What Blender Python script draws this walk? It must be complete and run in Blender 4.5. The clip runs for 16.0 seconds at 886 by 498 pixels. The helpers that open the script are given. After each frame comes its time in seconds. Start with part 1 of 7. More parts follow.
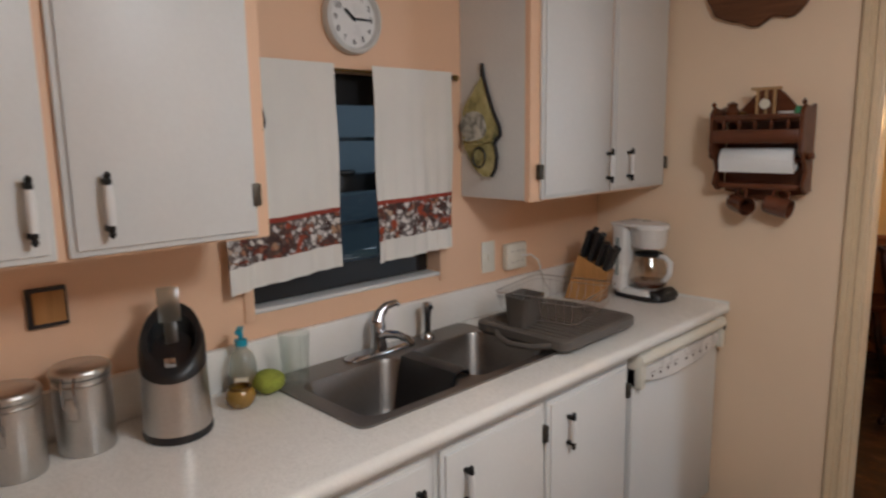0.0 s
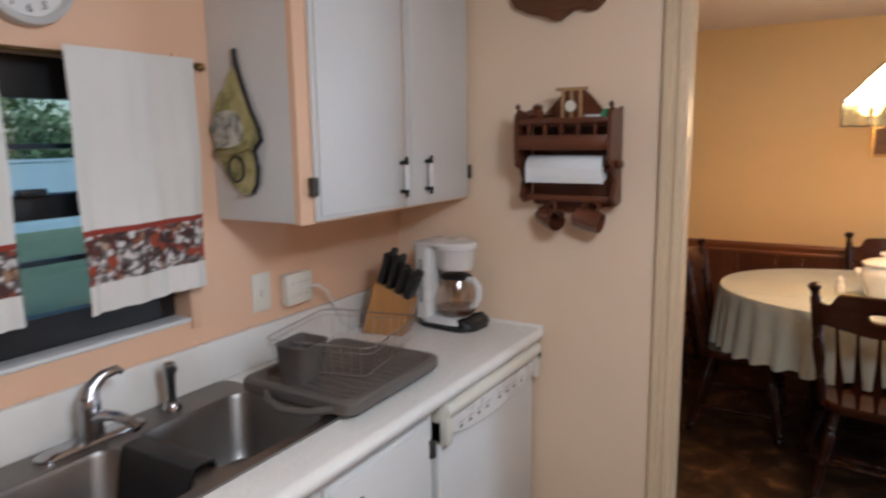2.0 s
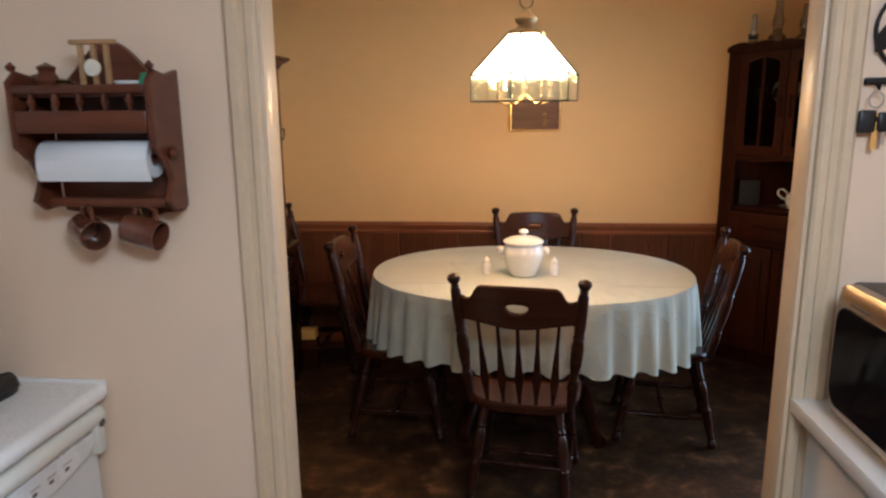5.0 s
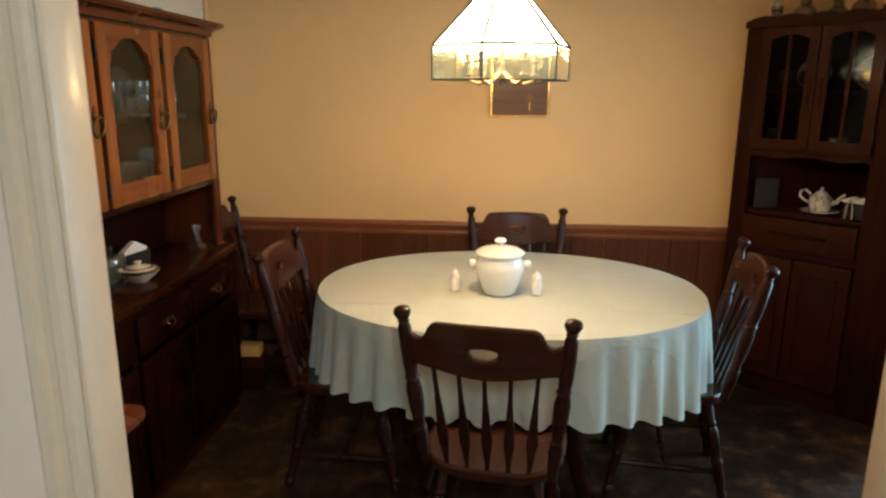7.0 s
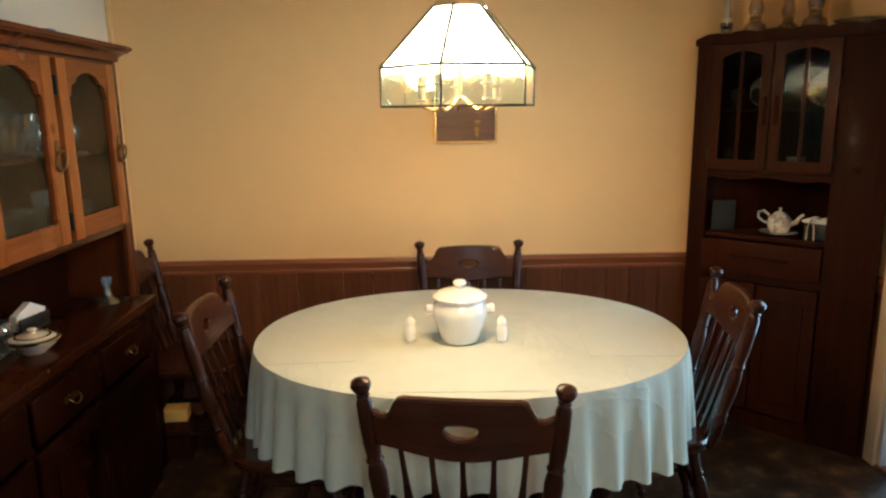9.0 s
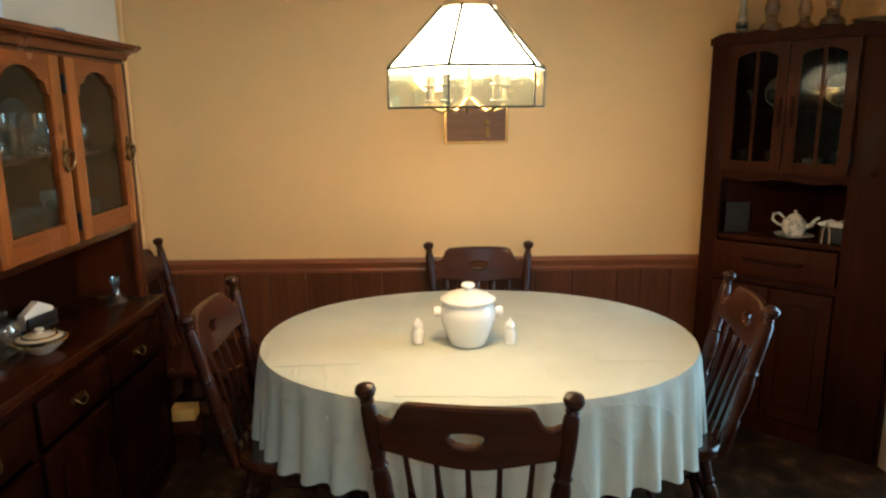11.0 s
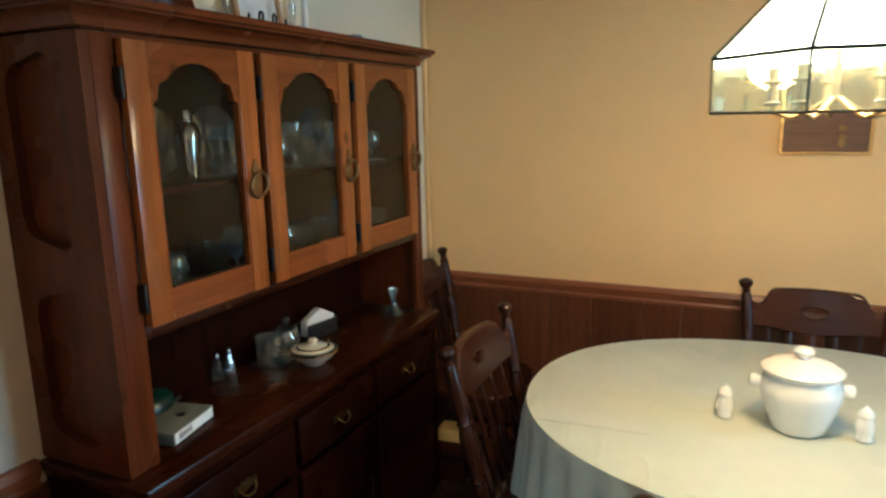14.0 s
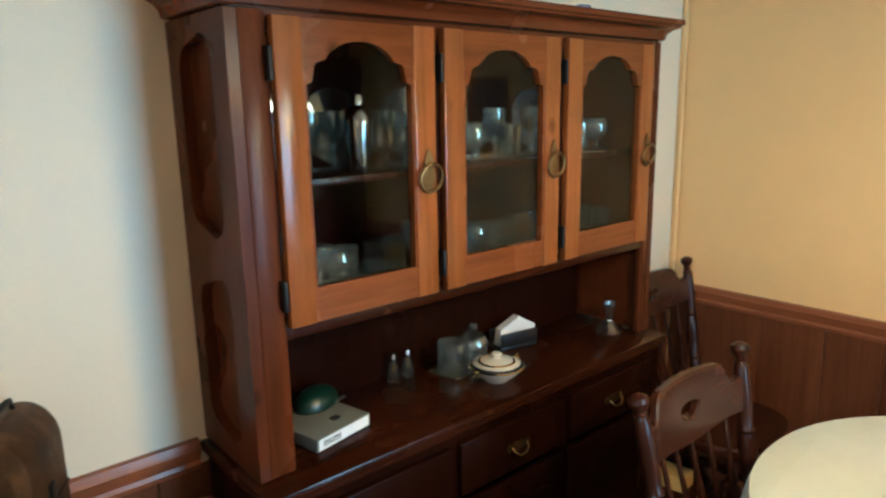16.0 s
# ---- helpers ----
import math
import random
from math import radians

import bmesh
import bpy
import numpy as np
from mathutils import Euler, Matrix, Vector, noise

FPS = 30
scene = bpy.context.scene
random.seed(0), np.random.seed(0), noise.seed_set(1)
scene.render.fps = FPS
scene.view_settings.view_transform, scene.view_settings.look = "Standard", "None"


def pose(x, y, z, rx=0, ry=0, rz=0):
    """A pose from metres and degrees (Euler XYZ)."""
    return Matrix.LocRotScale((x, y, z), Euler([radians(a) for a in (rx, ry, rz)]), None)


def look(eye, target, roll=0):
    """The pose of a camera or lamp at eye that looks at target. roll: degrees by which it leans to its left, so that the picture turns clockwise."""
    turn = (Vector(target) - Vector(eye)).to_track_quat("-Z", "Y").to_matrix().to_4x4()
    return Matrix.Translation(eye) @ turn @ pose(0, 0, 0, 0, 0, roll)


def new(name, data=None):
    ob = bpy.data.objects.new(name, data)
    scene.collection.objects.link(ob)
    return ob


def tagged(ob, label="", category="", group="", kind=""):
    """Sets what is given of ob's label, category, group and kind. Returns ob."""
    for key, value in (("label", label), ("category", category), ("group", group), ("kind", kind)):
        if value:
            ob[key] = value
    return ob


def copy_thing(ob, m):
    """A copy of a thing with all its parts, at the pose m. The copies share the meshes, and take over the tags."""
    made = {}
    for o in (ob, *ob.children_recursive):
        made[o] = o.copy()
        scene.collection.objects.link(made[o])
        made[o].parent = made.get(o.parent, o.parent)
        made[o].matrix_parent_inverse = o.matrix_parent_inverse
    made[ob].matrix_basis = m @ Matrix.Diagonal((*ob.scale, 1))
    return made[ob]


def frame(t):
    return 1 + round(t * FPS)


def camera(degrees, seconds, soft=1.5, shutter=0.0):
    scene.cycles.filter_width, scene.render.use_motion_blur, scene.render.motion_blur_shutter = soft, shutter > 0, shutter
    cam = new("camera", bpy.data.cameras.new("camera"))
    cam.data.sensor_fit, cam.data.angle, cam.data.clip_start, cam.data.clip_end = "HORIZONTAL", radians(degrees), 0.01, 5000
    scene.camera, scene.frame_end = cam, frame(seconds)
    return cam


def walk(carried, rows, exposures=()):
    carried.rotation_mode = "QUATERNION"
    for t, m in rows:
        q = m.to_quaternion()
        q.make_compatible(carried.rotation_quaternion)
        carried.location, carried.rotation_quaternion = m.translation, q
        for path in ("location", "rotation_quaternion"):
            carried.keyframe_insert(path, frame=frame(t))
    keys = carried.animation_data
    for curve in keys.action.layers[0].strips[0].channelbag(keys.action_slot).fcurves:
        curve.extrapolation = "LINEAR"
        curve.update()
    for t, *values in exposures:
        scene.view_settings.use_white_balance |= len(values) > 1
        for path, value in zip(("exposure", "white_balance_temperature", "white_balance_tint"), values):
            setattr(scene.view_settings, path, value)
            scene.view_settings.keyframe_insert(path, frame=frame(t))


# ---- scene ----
cam = camera(66.9, 16.0, soft=2.35, shutter=0.45)
PATH = [
    (0, (-0.011, 0.234, 1.562), (-1.417, 1.617, 1.229), -0.9),
    (0.5, (-0.073, 0.313, 1.553), (-1.35, 1.806, 1.175), -1.4),
    (1, (-0.113, 0.426, 1.547), (-1.277, 2.019, 1.216), -0.9),
    (1.5, (-0.128, 0.573, 1.547), (-1.24, 2.196, 1.185), -0.6),
    (2, (-0.173, 0.672, 1.561), (-1.184, 2.367, 1.235), -0.8),
    (2.5, (-0.247, 0.783, 1.59), (-0.891, 2.651, 1.283), -1.0),
    (3, (-0.311, 0.828, 1.586), (-0.771, 2.75, 1.279), -1.2),
    (3.5, (-0.28, 0.909, 1.583), (-0.622, 2.854, 1.271), -1.7),
    (4, (-0.177, 1.039, 1.583), (-0.398, 2.994, 1.224), -1.3),
    (4.5, (-0.099, 1.179, 1.57), (-0.297, 3.13, 1.18), -0.8),
    (7, (0.018, 1.924, 1.559), (-0.141, 3.863, 1.095), 0.4),
    (7.5, (-0.016, 2.071, 1.57), (-0.146, 4.023, 1.151), -0.6),
    (8, (-0.066, 2.138, 1.582), (-0.099, 4.095, 1.169), -0.8),
    (8.5, (-0.079, 2.197, 1.575), (-0.033, 4.156, 1.171), -0.8),
    (11, (-0.065, 2.247, 1.585), (-0.055, 4.204, 1.175), -0.6),
    (11.5, (-0.101, 2.26, 1.588), (-0.143, 4.212, 1.152), -1.0),
    (12, (-0.117, 2.292, 1.586), (-0.306, 4.231, 1.133), -1.0),
    (12.5, (-0.071, 2.339, 1.592), (-0.485, 4.247, 1.158), -0.5),
    (13, (-0.031, 2.424, 1.577), (-0.672, 4.27, 1.153), -0.7),
    (13.5, (-0.045, 2.511, 1.572), (-0.78, 4.317, 1.126), -1.2),
    (14, (-0.107, 2.643, 1.596), (-0.941, 4.418, 1.205), -1.3),
    (14.5, (-0.162, 2.761, 1.604), (-1.129, 4.465, 1.201), -2.3),
    (15, (-0.155, 2.855, 1.588), (-1.417, 4.356, 1.195), -1.4),
    (15.5, (-0.105, 2.942, 1.587), (-1.616, 4.192, 1.191), -0.5),
    (16, (-0.097, 3.024, 1.594), (-1.576, 4.303, 1.174), -1.0),
]
EXPOSURES = [(0, -0.83, 5650, 5), (0.9, -0.65, 5450, 5), (1.5, -0.50, 5250, 4), (2.2, -0.44, 5050, 4), (3.0, -0.42, 4850, 4), (4.7, -0.43, 4800, 3), (7, -0.26, 4550, -12), (7.5, -0.12, 4550, -12), (8.5, -0.11, 4500, -13), (11.5, -0.18, 4450, -14), (13.0, -0.42, 4400, -11), (13.5, -0.30, 4200, -15), (14.6, -0.02, 3950, -22), (15.4, 0.34, 3950, -20), (16, 0.44, 3900, -19)]
walk(cam, [(t, look(eye, target, roll)) for t, eye, target, roll in PATH], EXPOSURES)

# ---- world, daylight and lamps ----
world = bpy.data.worlds.new("sky")
scene.world = world
world.use_nodes = True
wn = world.node_tree
sky = wn.nodes.new("ShaderNodeTexSky")
sky.sky_type, sky.sun_disc = "NISHITA", False
sky.sun_elevation, sky.sun_rotation = radians(24), radians(70)
wn.links.new(sky.outputs[0], wn.nodes["Background"].inputs[0])
wn.nodes["Background"].inputs[1].default_value = 0.15


def lamp(name, kind, energy, color, place, target, **more):
    data = bpy.data.lights.new(name, kind)
    data.energy, data.color = energy, color
    for key, value in more.items():
        if key == "size":
            data.shape, data.size, data.size_y = "RECTANGLE", value[0], value[1]
        elif key == "radius":
            data.shadow_soft_size = value
        elif key == "spread":
            data.spread = radians(value)
        elif key == "angle":
            data.angle = radians(value)
    ob = new(name, data)
    ob.matrix_world = look(place, target)
    return ob


lamp("sun", "SUN", 1.4, (1, 0.96, 0.9), (6, 7, 4), (0, 3, 0), angle=12)
lamp("kitchen_ceiling_light", "AREA", 21, (1.0, 0.975, 0.95), (0.25, 1.15, 2.22), (0.25, 1.15, 0), size=(0.9, 0.5))
# unseen fill light added under the ceiling light to brighten the upper walls
lamp("kitchen_wall_fill", "POINT", 37, (1.0, 0.975, 0.95), (0.25, 1.15, 2.10), (0.25, 1.15, 0), radius=0.11)
lamp("patio_daylight", "AREA", 15, (0.80, 0.89, 1.0), (1.99, 4.47, 1.22), (0, 4.20, 1.20), size=(0.78, 1.6), spread=110)
LAMP_XY = (0.02, 4.14)
lamp("pendant_bulb_light", "POINT", 47, (1.0, 0.40, 0.095), (LAMP_XY[0], LAMP_XY[1], 1.705), (0, 4, 0), radius=0.07)

# ---- materials ----


def tree(name):
    m = bpy.data.materials.new(name)
    m.use_nodes = True
    n = m.node_tree.nodes
    return m, n, m.node_tree.links, n["Principled BSDF"]


def coords(n, l, stretch=(1, 1, 1)):
    tc, mp = n.new("ShaderNodeTexCoord"), n.new("ShaderNodeMapping")
    mp.inputs["Scale"].default_value = stretch
    l.new(tc.outputs["Object"], mp.inputs[0])
    return mp.outputs[0]


def noise_tex(n, l, at, scale, detail=4, rough=0.6):
    t = n.new("ShaderNodeTexNoise")
    t.inputs["Scale"].default_value, t.inputs["Detail"].default_value, t.inputs["Roughness"].default_value = scale, detail, rough
    l.new(at, t.inputs["Vector"])
    return t.outputs["Fac"]


def ramp(n, l, fac, stops):
    r = n.new("ShaderNodeValToRGB")
    while len(r.color_ramp.elements) < len(stops):
        r.color_ramp.elements.new(0.5)
    for e, (p, c) in zip(r.color_ramp.elements, stops):
        e.position, e.color = p, (*c, 1)
    l.new(fac, r.inputs[0])
    return r.outputs[0]


def mix(n, l, fac, a, b, kind="MIX"):
    x = n.new("ShaderNodeMix")
    x.data_type, x.blend_type = "RGBA", kind
    for socket, value in ((x.inputs[0], fac), (x.inputs[6], a), (x.inputs[7], b)):
        if isinstance(value, (int, float)):
            socket.default_value = value
        elif isinstance(value, tuple):
            socket.default_value = (*value, 1)
        else:
            l.new(value, socket)
    return x.outputs[2]


def bump(n, l, p, height, strength, distance):
    b = n.new("ShaderNodeBump")
    b.inputs["Strength"].default_value, b.inputs["Distance"].default_value = strength, distance
    l.new(height, b.inputs["Height"])
    l.new(b.outputs[0], p.inputs["Normal"])


def shade(c, k):
    return tuple(min(1, v * k) for v in c)


def surface(name, c, rough=0.5, metal=0.0, vary=0.12, big=3, fine=60, relief=0.1, dist=0.001, coat=0.0, spread=0.12):
    """Paint, plastic, china, metal: two scales of variation, fine relief, uneven gloss."""
    m, n, l, p = tree(name)
    at = coords(n, l)
    a, b = noise_tex(n, l, at, big), noise_tex(n, l, at, fine)
    ca = ramp(n, l, a, [(0.3, shade(c, 1 - vary)), (0.7, shade(c, 1 + vary * 0.5))])
    col = mix(n, l, 0.35, ca, ramp(n, l, b, [(0.35, shade(c, 1 - vary)), (0.65, shade(c, 1 + vary * 0.4))]))
    l.new(col, p.inputs["Base Color"])
    r = ramp(n, l, a, [(0.3, (rough - spread / 2,) * 3), (0.7, (rough + spread / 2,) * 3)])
    l.new(r, p.inputs["Roughness"])
    p.inputs["Metallic"].default_value = metal
    p.inputs["Coat Weight"].default_value = coat
    bump(n, l, p, b, relief, dist)
    return m


def wood(name, c, rough=0.35, axis="z", grain=1.0, coat=0.3, vary=0.45, scale=1.0, gloss=0.3, knots=0.0, wear=0.0):
    """Stained wood: long grain along one axis, broad tone changes, a few knots, varnish."""
    m, n, l, p = tree(name)
    s = {"x": (0.9, 14, 14), "y": (14, 0.9, 14), "z": (14, 14, 0.9)}[axis]
    at = coords(n, l, tuple(v * scale for v in s))
    plain = coords(n, l)
    info = n.new("ShaderNodeObjectInfo")
    g = noise_tex(n, l, at, 2.2, 6, 0.65)
    f = noise_tex(n, l, at, 11, 3, 0.7)
    big = noise_tex(n, l, plain, 2.4, 3)
    col = ramp(n, l, g, [(0.28, shade(c, 1 - vary)), (0.5, c), (0.74, shade(c, 1 + vary * 0.9))])
    col = mix(n, l, ramp(n, l, f, [(0.45, (0, 0, 0)), (0.8, (0.5 * grain,) * 3)]), col, shade(c, 0.4))
    col = mix(n, l, 0.3, col, ramp(n, l, big, [(0.3, shade(c, 0.6)), (0.7, shade(c, 1.4))]))
    if knots:
        v = n.new("ShaderNodeTexVoronoi")
        v.inputs["Scale"].default_value = 5.5
        l.new(coords(n, l, (1.0, 1.0, 0.8)), v.inputs["Vector"])
        ring = ramp(n, l, v.outputs["Distance"], [(0.05, (knots,) * 3), (0.085, (knots * 0.55,) * 3), (0.13, (0, 0, 0))])
        col = mix(n, l, ring, col, shade(c, 0.15))
    if wear:
        rub = noise_tex(n, l, plain, 8, 5, 0.75)
        col = mix(n, l, ramp(n, l, rub, [(0.64, (0, 0, 0)), (0.74, (wear,) * 3)]), col, (0.20, 0.085, 0.030))
    tone = ramp(n, l, info.outputs["Random"], [(0.0, (0.84,) * 3), (1.0, (1.1,) * 3)])
    l.new(mix(n, l, 1.0, col, tone, "MULTIPLY"), p.inputs["Base Color"])
    l.new(ramp(n, l, big, [(0.3, (rough - 0.07,) * 3), (0.7, (rough + 0.1,) * 3)]), p.inputs["Roughness"])
    p.inputs["Coat Weight"].default_value, p.inputs["Coat Roughness"].default_value = coat * 0.5, 0.15
    p.inputs["Specular IOR Level"].default_value = gloss
    bump(n, l, p, g, 0.12, 0.0015)
    return m


def glass(name, tint=(0.95, 0.97, 0.96), rough=0.02, thin=0.12, edge=4.0, rim=0.7, milk=0.0):
    """Clear glass: straight-through light with a Fresnel gloss."""
    m, n, l, p = tree(name)
    at = coords(n, l)
    tr, gl, mx, fr = n.new("ShaderNodeBsdfTransparent"), n.new("ShaderNodeBsdfGlossy"), n.new("ShaderNodeMixShader"), n.new("ShaderNodeLayerWeight")
    fr.inputs[0].default_value = 0.5
    power, scale_ = n.new("ShaderNodeMath"), n.new("ShaderNodeMath")
    power.operation, scale_.operation = "POWER", "MULTIPLY"
    power.inputs[1].default_value, scale_.inputs[1].default_value = edge, rim
    l.new(fr.outputs["Facing"], power.inputs[0])
    l.new(power.outputs[0], scale_.inputs[0])
    tr.inputs[0].default_value = (*tint, 1)
    gl.inputs["Roughness"].default_value = rough
    add = n.new("ShaderNodeMath")
    add.operation = "ADD"
    add.inputs[1].default_value = thin * 0.4
    l.new(scale_.outputs[0], add.inputs[0])
    l.new(add.outputs[0], mx.inputs[0])
    l.new(tr.outputs[0], mx.inputs[1])
    l.new(gl.outputs[0], mx.inputs[2])
    out = mx.outputs[0]
    if milk:
        body, film = n.new("ShaderNodeMixShader"), n.new("ShaderNodeBsdfTranslucent")
        film.inputs[0].default_value = (0.85, 0.95, 0.92, 1)
        body.inputs[0].default_value = milk
        l.new(out, body.inputs[1])
        l.new(film.outputs[0], body.inputs[2])
        out = body.outputs[0]
    l.new(out, n["Material Output"].inputs[0])
    b = n.new("ShaderNodeBump")
    b.inputs["Strength"].default_value, b.inputs["Distance"].default_value = 0.06, 0.002
    l.new(noise_tex(n, l, at, 14, 2), b.inputs["Height"])
    l.new(b.outputs[0], gl.inputs["Normal"])
    return m


def two_tone(name, stops, scale, detail, rough, relief=0.15, dist=0.002, spread=0.2, coat=0.0, fine=30):
    m, n, l, p = tree(name)
    at = coords(n, l)
    a, b = noise_tex(n, l, at, scale, detail, 0.62), noise_tex(n, l, at, fine, 4)
    col = mix(n, l, 0.25, ramp(n, l, a, stops), ramp(n, l, b, stops))
    l.new(col, p.inputs["Base Color"])
    l.new(ramp(n, l, b, [(0.3, (rough - spread / 2,) * 3), (0.7, (rough + spread / 2,) * 3)]), p.inputs["Roughness"])
    p.inputs["Coat Weight"].default_value = coat
    bump(n, l, p, b, relief, dist)
    return m


def linen(name, c):
    """Thin woven cloth with soft creases over a fine weave."""
    m, n, l, p = tree(name)
    at = coords(n, l)
    big, crease, weave = noise_tex(n, l, at, 5, 3), noise_tex(n, l, coords(n, l, (1.0, 0.45, 1.0)), 4.5, 3, 0.5), noise_tex(n, l, at, 420, 2)
    l.new(ramp(n, l, big, [(0.3, shade(c, 0.93)), (0.7, shade(c, 1.05))]), p.inputs["Base Color"])
    p.inputs["Roughness"].default_value = 0.85
    p.inputs["Sheen Weight"].default_value = 0.15
    ridge = ramp(n, l, crease, [(0.40, (0, 0, 0)), (0.475, (0.55,) * 3), (0.50, (1, 1, 1)), (0.525, (0.55,) * 3), (0.60, (0, 0, 0))])
    bump(n, l, p, mix(n, l, 0.10, ridge, weave), 0.55, 0.004)
    return m


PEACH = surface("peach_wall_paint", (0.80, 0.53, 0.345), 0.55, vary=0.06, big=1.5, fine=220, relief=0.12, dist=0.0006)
# lighter copy of the peach for the partition, brightness of the kitchen light in colour
LITPEACH = surface("lit_peach_wall_paint", (0.87, 0.68, 0.485), 0.5, vary=0.06, big=1.5, fine=220, relief=0.12, dist=0.0006)
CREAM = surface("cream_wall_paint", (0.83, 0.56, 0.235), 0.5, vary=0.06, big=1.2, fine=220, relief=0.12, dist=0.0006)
# the same cream on the west wall, with the patio daylight mixed into its colour
DAYCREAM = surface("daylit_cream_wall_paint", (0.80, 0.71, 0.53), 0.5, vary=0.06, big=1.2, fine=220, relief=0.12, dist=0.0006)
CEIL = surface("ceiling_paint", (0.78, 0.61, 0.43), 0.75, vary=0.07, big=2, fine=120, relief=0.3, dist=0.002)
TRIM = surface("cream_gloss_trim", (0.70, 0.55, 0.355), 0.46, vary=0.09, big=4, fine=40, relief=0.08, coat=0.15)
WHITE = surface("white_cabinet_paint", (0.72, 0.72, 0.70), 0.42, vary=0.05, big=3, fine=90, relief=0.12, dist=0.0006)
GREYW = surface("primer_white_paint", (0.68, 0.67, 0.64), 0.5, vary=0.06, big=3, fine=90)
COUNTER = two_tone("white_laminate", [(0.3, (0.80, 0.78, 0.73)), (0.7, (0.86, 0.84, 0.80))], 5, 3, 0.28, 0.04, 0.0004, 0.1, fine=300)
STEEL = surface("brushed_steel", (0.58, 0.56, 0.53), 0.34, 1.0, 0.15, 5, 120, 0.12, 0.0004)
BLACKGLASS = surface("black_glass", (0.008, 0.008, 0.009), 0.1, vary=0.2, big=6, fine=120, relief=0.01)
BRONZE = surface("bronze_steel", (0.30, 0.245, 0.19), 0.3, 1.0, 0.12, 5, 120, 0.1, 0.0004)
SINK = surface("sink_steel", (0.27, 0.25, 0.23), 0.42, 1.0, 0.18, 6, 140, 0.12, 0.0004)
CHROME = surface("chrome", (0.44, 0.44, 0.45), 0.14, 1.0, 0.05, 8, 90, 0.02)
BRASS = surface("antique_brass", (0.22, 0.14, 0.05), 0.38, 1.0, 0.3, 30, 200, 0.2)
GOLD = surface("polished_brass", (0.80, 0.58, 0.22), 0.2, 1.0, 0.12, 20, 120, 0.05)
# white sleeves and stem coloured dark to offset glare from the bulb light
SLEEVE = surface("dimmed_candle_sleeve", (0.045, 0.04, 0.032), 0.6, vary=0.2, big=30, fine=200)
CAME = surface("dark_came", (0.05, 0.042, 0.03), 0.5, 0.8, 0.2, 20, 150, 0.2)
IRON = surface("black_iron", (0.02, 0.018, 0.016), 0.5, 0.6, 0.3, 20, 150, 0.3)
HINGE = surface("tarnished_hinge_metal", (0.10, 0.085, 0.065), 0.45, 0.7, 0.3, 20, 150, 0.3)
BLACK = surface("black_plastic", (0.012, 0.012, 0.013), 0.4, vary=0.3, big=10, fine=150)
WPLAST = surface("white_plastic", (0.80, 0.79, 0.77), 0.3, vary=0.04, big=8, fine=150, relief=0.05)
IVORY = surface("ivory_plastic", (0.77, 0.74, 0.64), 0.35, vary=0.06, big=6, fine=120, relief=0.05)
GREYP = surface("grey_plastic", (0.125, 0.108, 0.092), 0.5, vary=0.15, big=8, fine=150)
CHINA = surface("white_china", (0.82, 0.80, 0.75), 0.12, vary=0.03, big=10, fine=60, relief=0.03, coat=0.5)
IVCHINA = surface("ivory_china", (0.80, 0.74, 0.60), 0.14, vary=0.05, big=10, fine=60, relief=0.03, coat=0.5)
BLUECHINA = two_tone("blue_white_china", [(0.42, (0.05, 0.07, 0.2)), (0.52, (0.7, 0.72, 0.75))], 45, 2, 0.2)
GREYCHINA = two_tone("printed_china", [(0.40, (0.35, 0.35, 0.33)), (0.52, (0.80, 0.79, 0.74))], 40, 2, 0.18)
BROWNGLAZE = surface("brown_glaze", (0.15, 0.047, 0.022), 0.12, vary=0.3, big=20, fine=90, coat=0.6)
CHAIRWOOD = wood("dark_walnut_stain", (0.030, 0.0085, 0.0036), 0.28, "z", 0.7, 0.25, gloss=0.18)
CHAIRTOP = wood("dark_walnut_flat", (0.042, 0.0125, 0.0052), 0.22, "x", 0.7, 0.5, gloss=0.25)
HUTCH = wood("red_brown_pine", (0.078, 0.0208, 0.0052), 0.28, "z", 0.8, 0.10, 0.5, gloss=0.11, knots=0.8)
# same pine, darker below and behind, lighter on the cornice: shade and light in colour
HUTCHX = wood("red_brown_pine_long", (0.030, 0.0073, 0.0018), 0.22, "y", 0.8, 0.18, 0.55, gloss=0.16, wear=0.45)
HUTCHSHADE = wood("shaded_pine", (0.0125, 0.0030, 0.0008), 0.3, "z", 0.8, 0.08, 0.5, gloss=0.07, knots=0.6)
CORNICEW = wood("red_brown_cornice", (0.100, 0.0270, 0.0070), 0.24, "y", 0.7, 0.2, 0.45, gloss=0.15)
STILEWOOD = wood("honey_brown_stile", (0.24, 0.079, 0.014), 0.18, "z", 0.7, 0.45, 0.4, gloss=0.25, knots=0.7)
DOORRAIL = wood("honey_brown_rail", (0.17, 0.049, 0.0088), 0.24, "y", 0.7, 0.35, 0.42, gloss=0.2, knots=0.8)
CORNERW = wood("dark_red_pine", (0.036, 0.0096, 0.0027), 0.45, "z", 0.8, 0.03, gloss=0.06)
CORNERD = wood("red_pine_door", (0.050, 0.0125, 0.0032), 0.42, "z", 0.8, 0.05, gloss=0.08)
PANEL = wood("wainscot_board", (0.125, 0.043, 0.0145), 0.45, "z", 0.8, 0.1, 0.4, gloss=0.2)
RAIL = wood("chair_rail_wood_x", (0.27, 0.095, 0.034), 0.35, "x", 0.6, 0.3, 0.3)
RAILY = wood("chair_rail_wood_y", (0.27, 0.095, 0.034), 0.35, "y", 0.6, 0.3, 0.3)
RACKW = wood("rack_maple_stain", (0.12, 0.037, 0.0145), 0.36, "x", 0.7, 0.3)
PALEW = wood("pale_wood", (0.42, 0.25, 0.11), 0.5, "x", 0.5, 0.1)
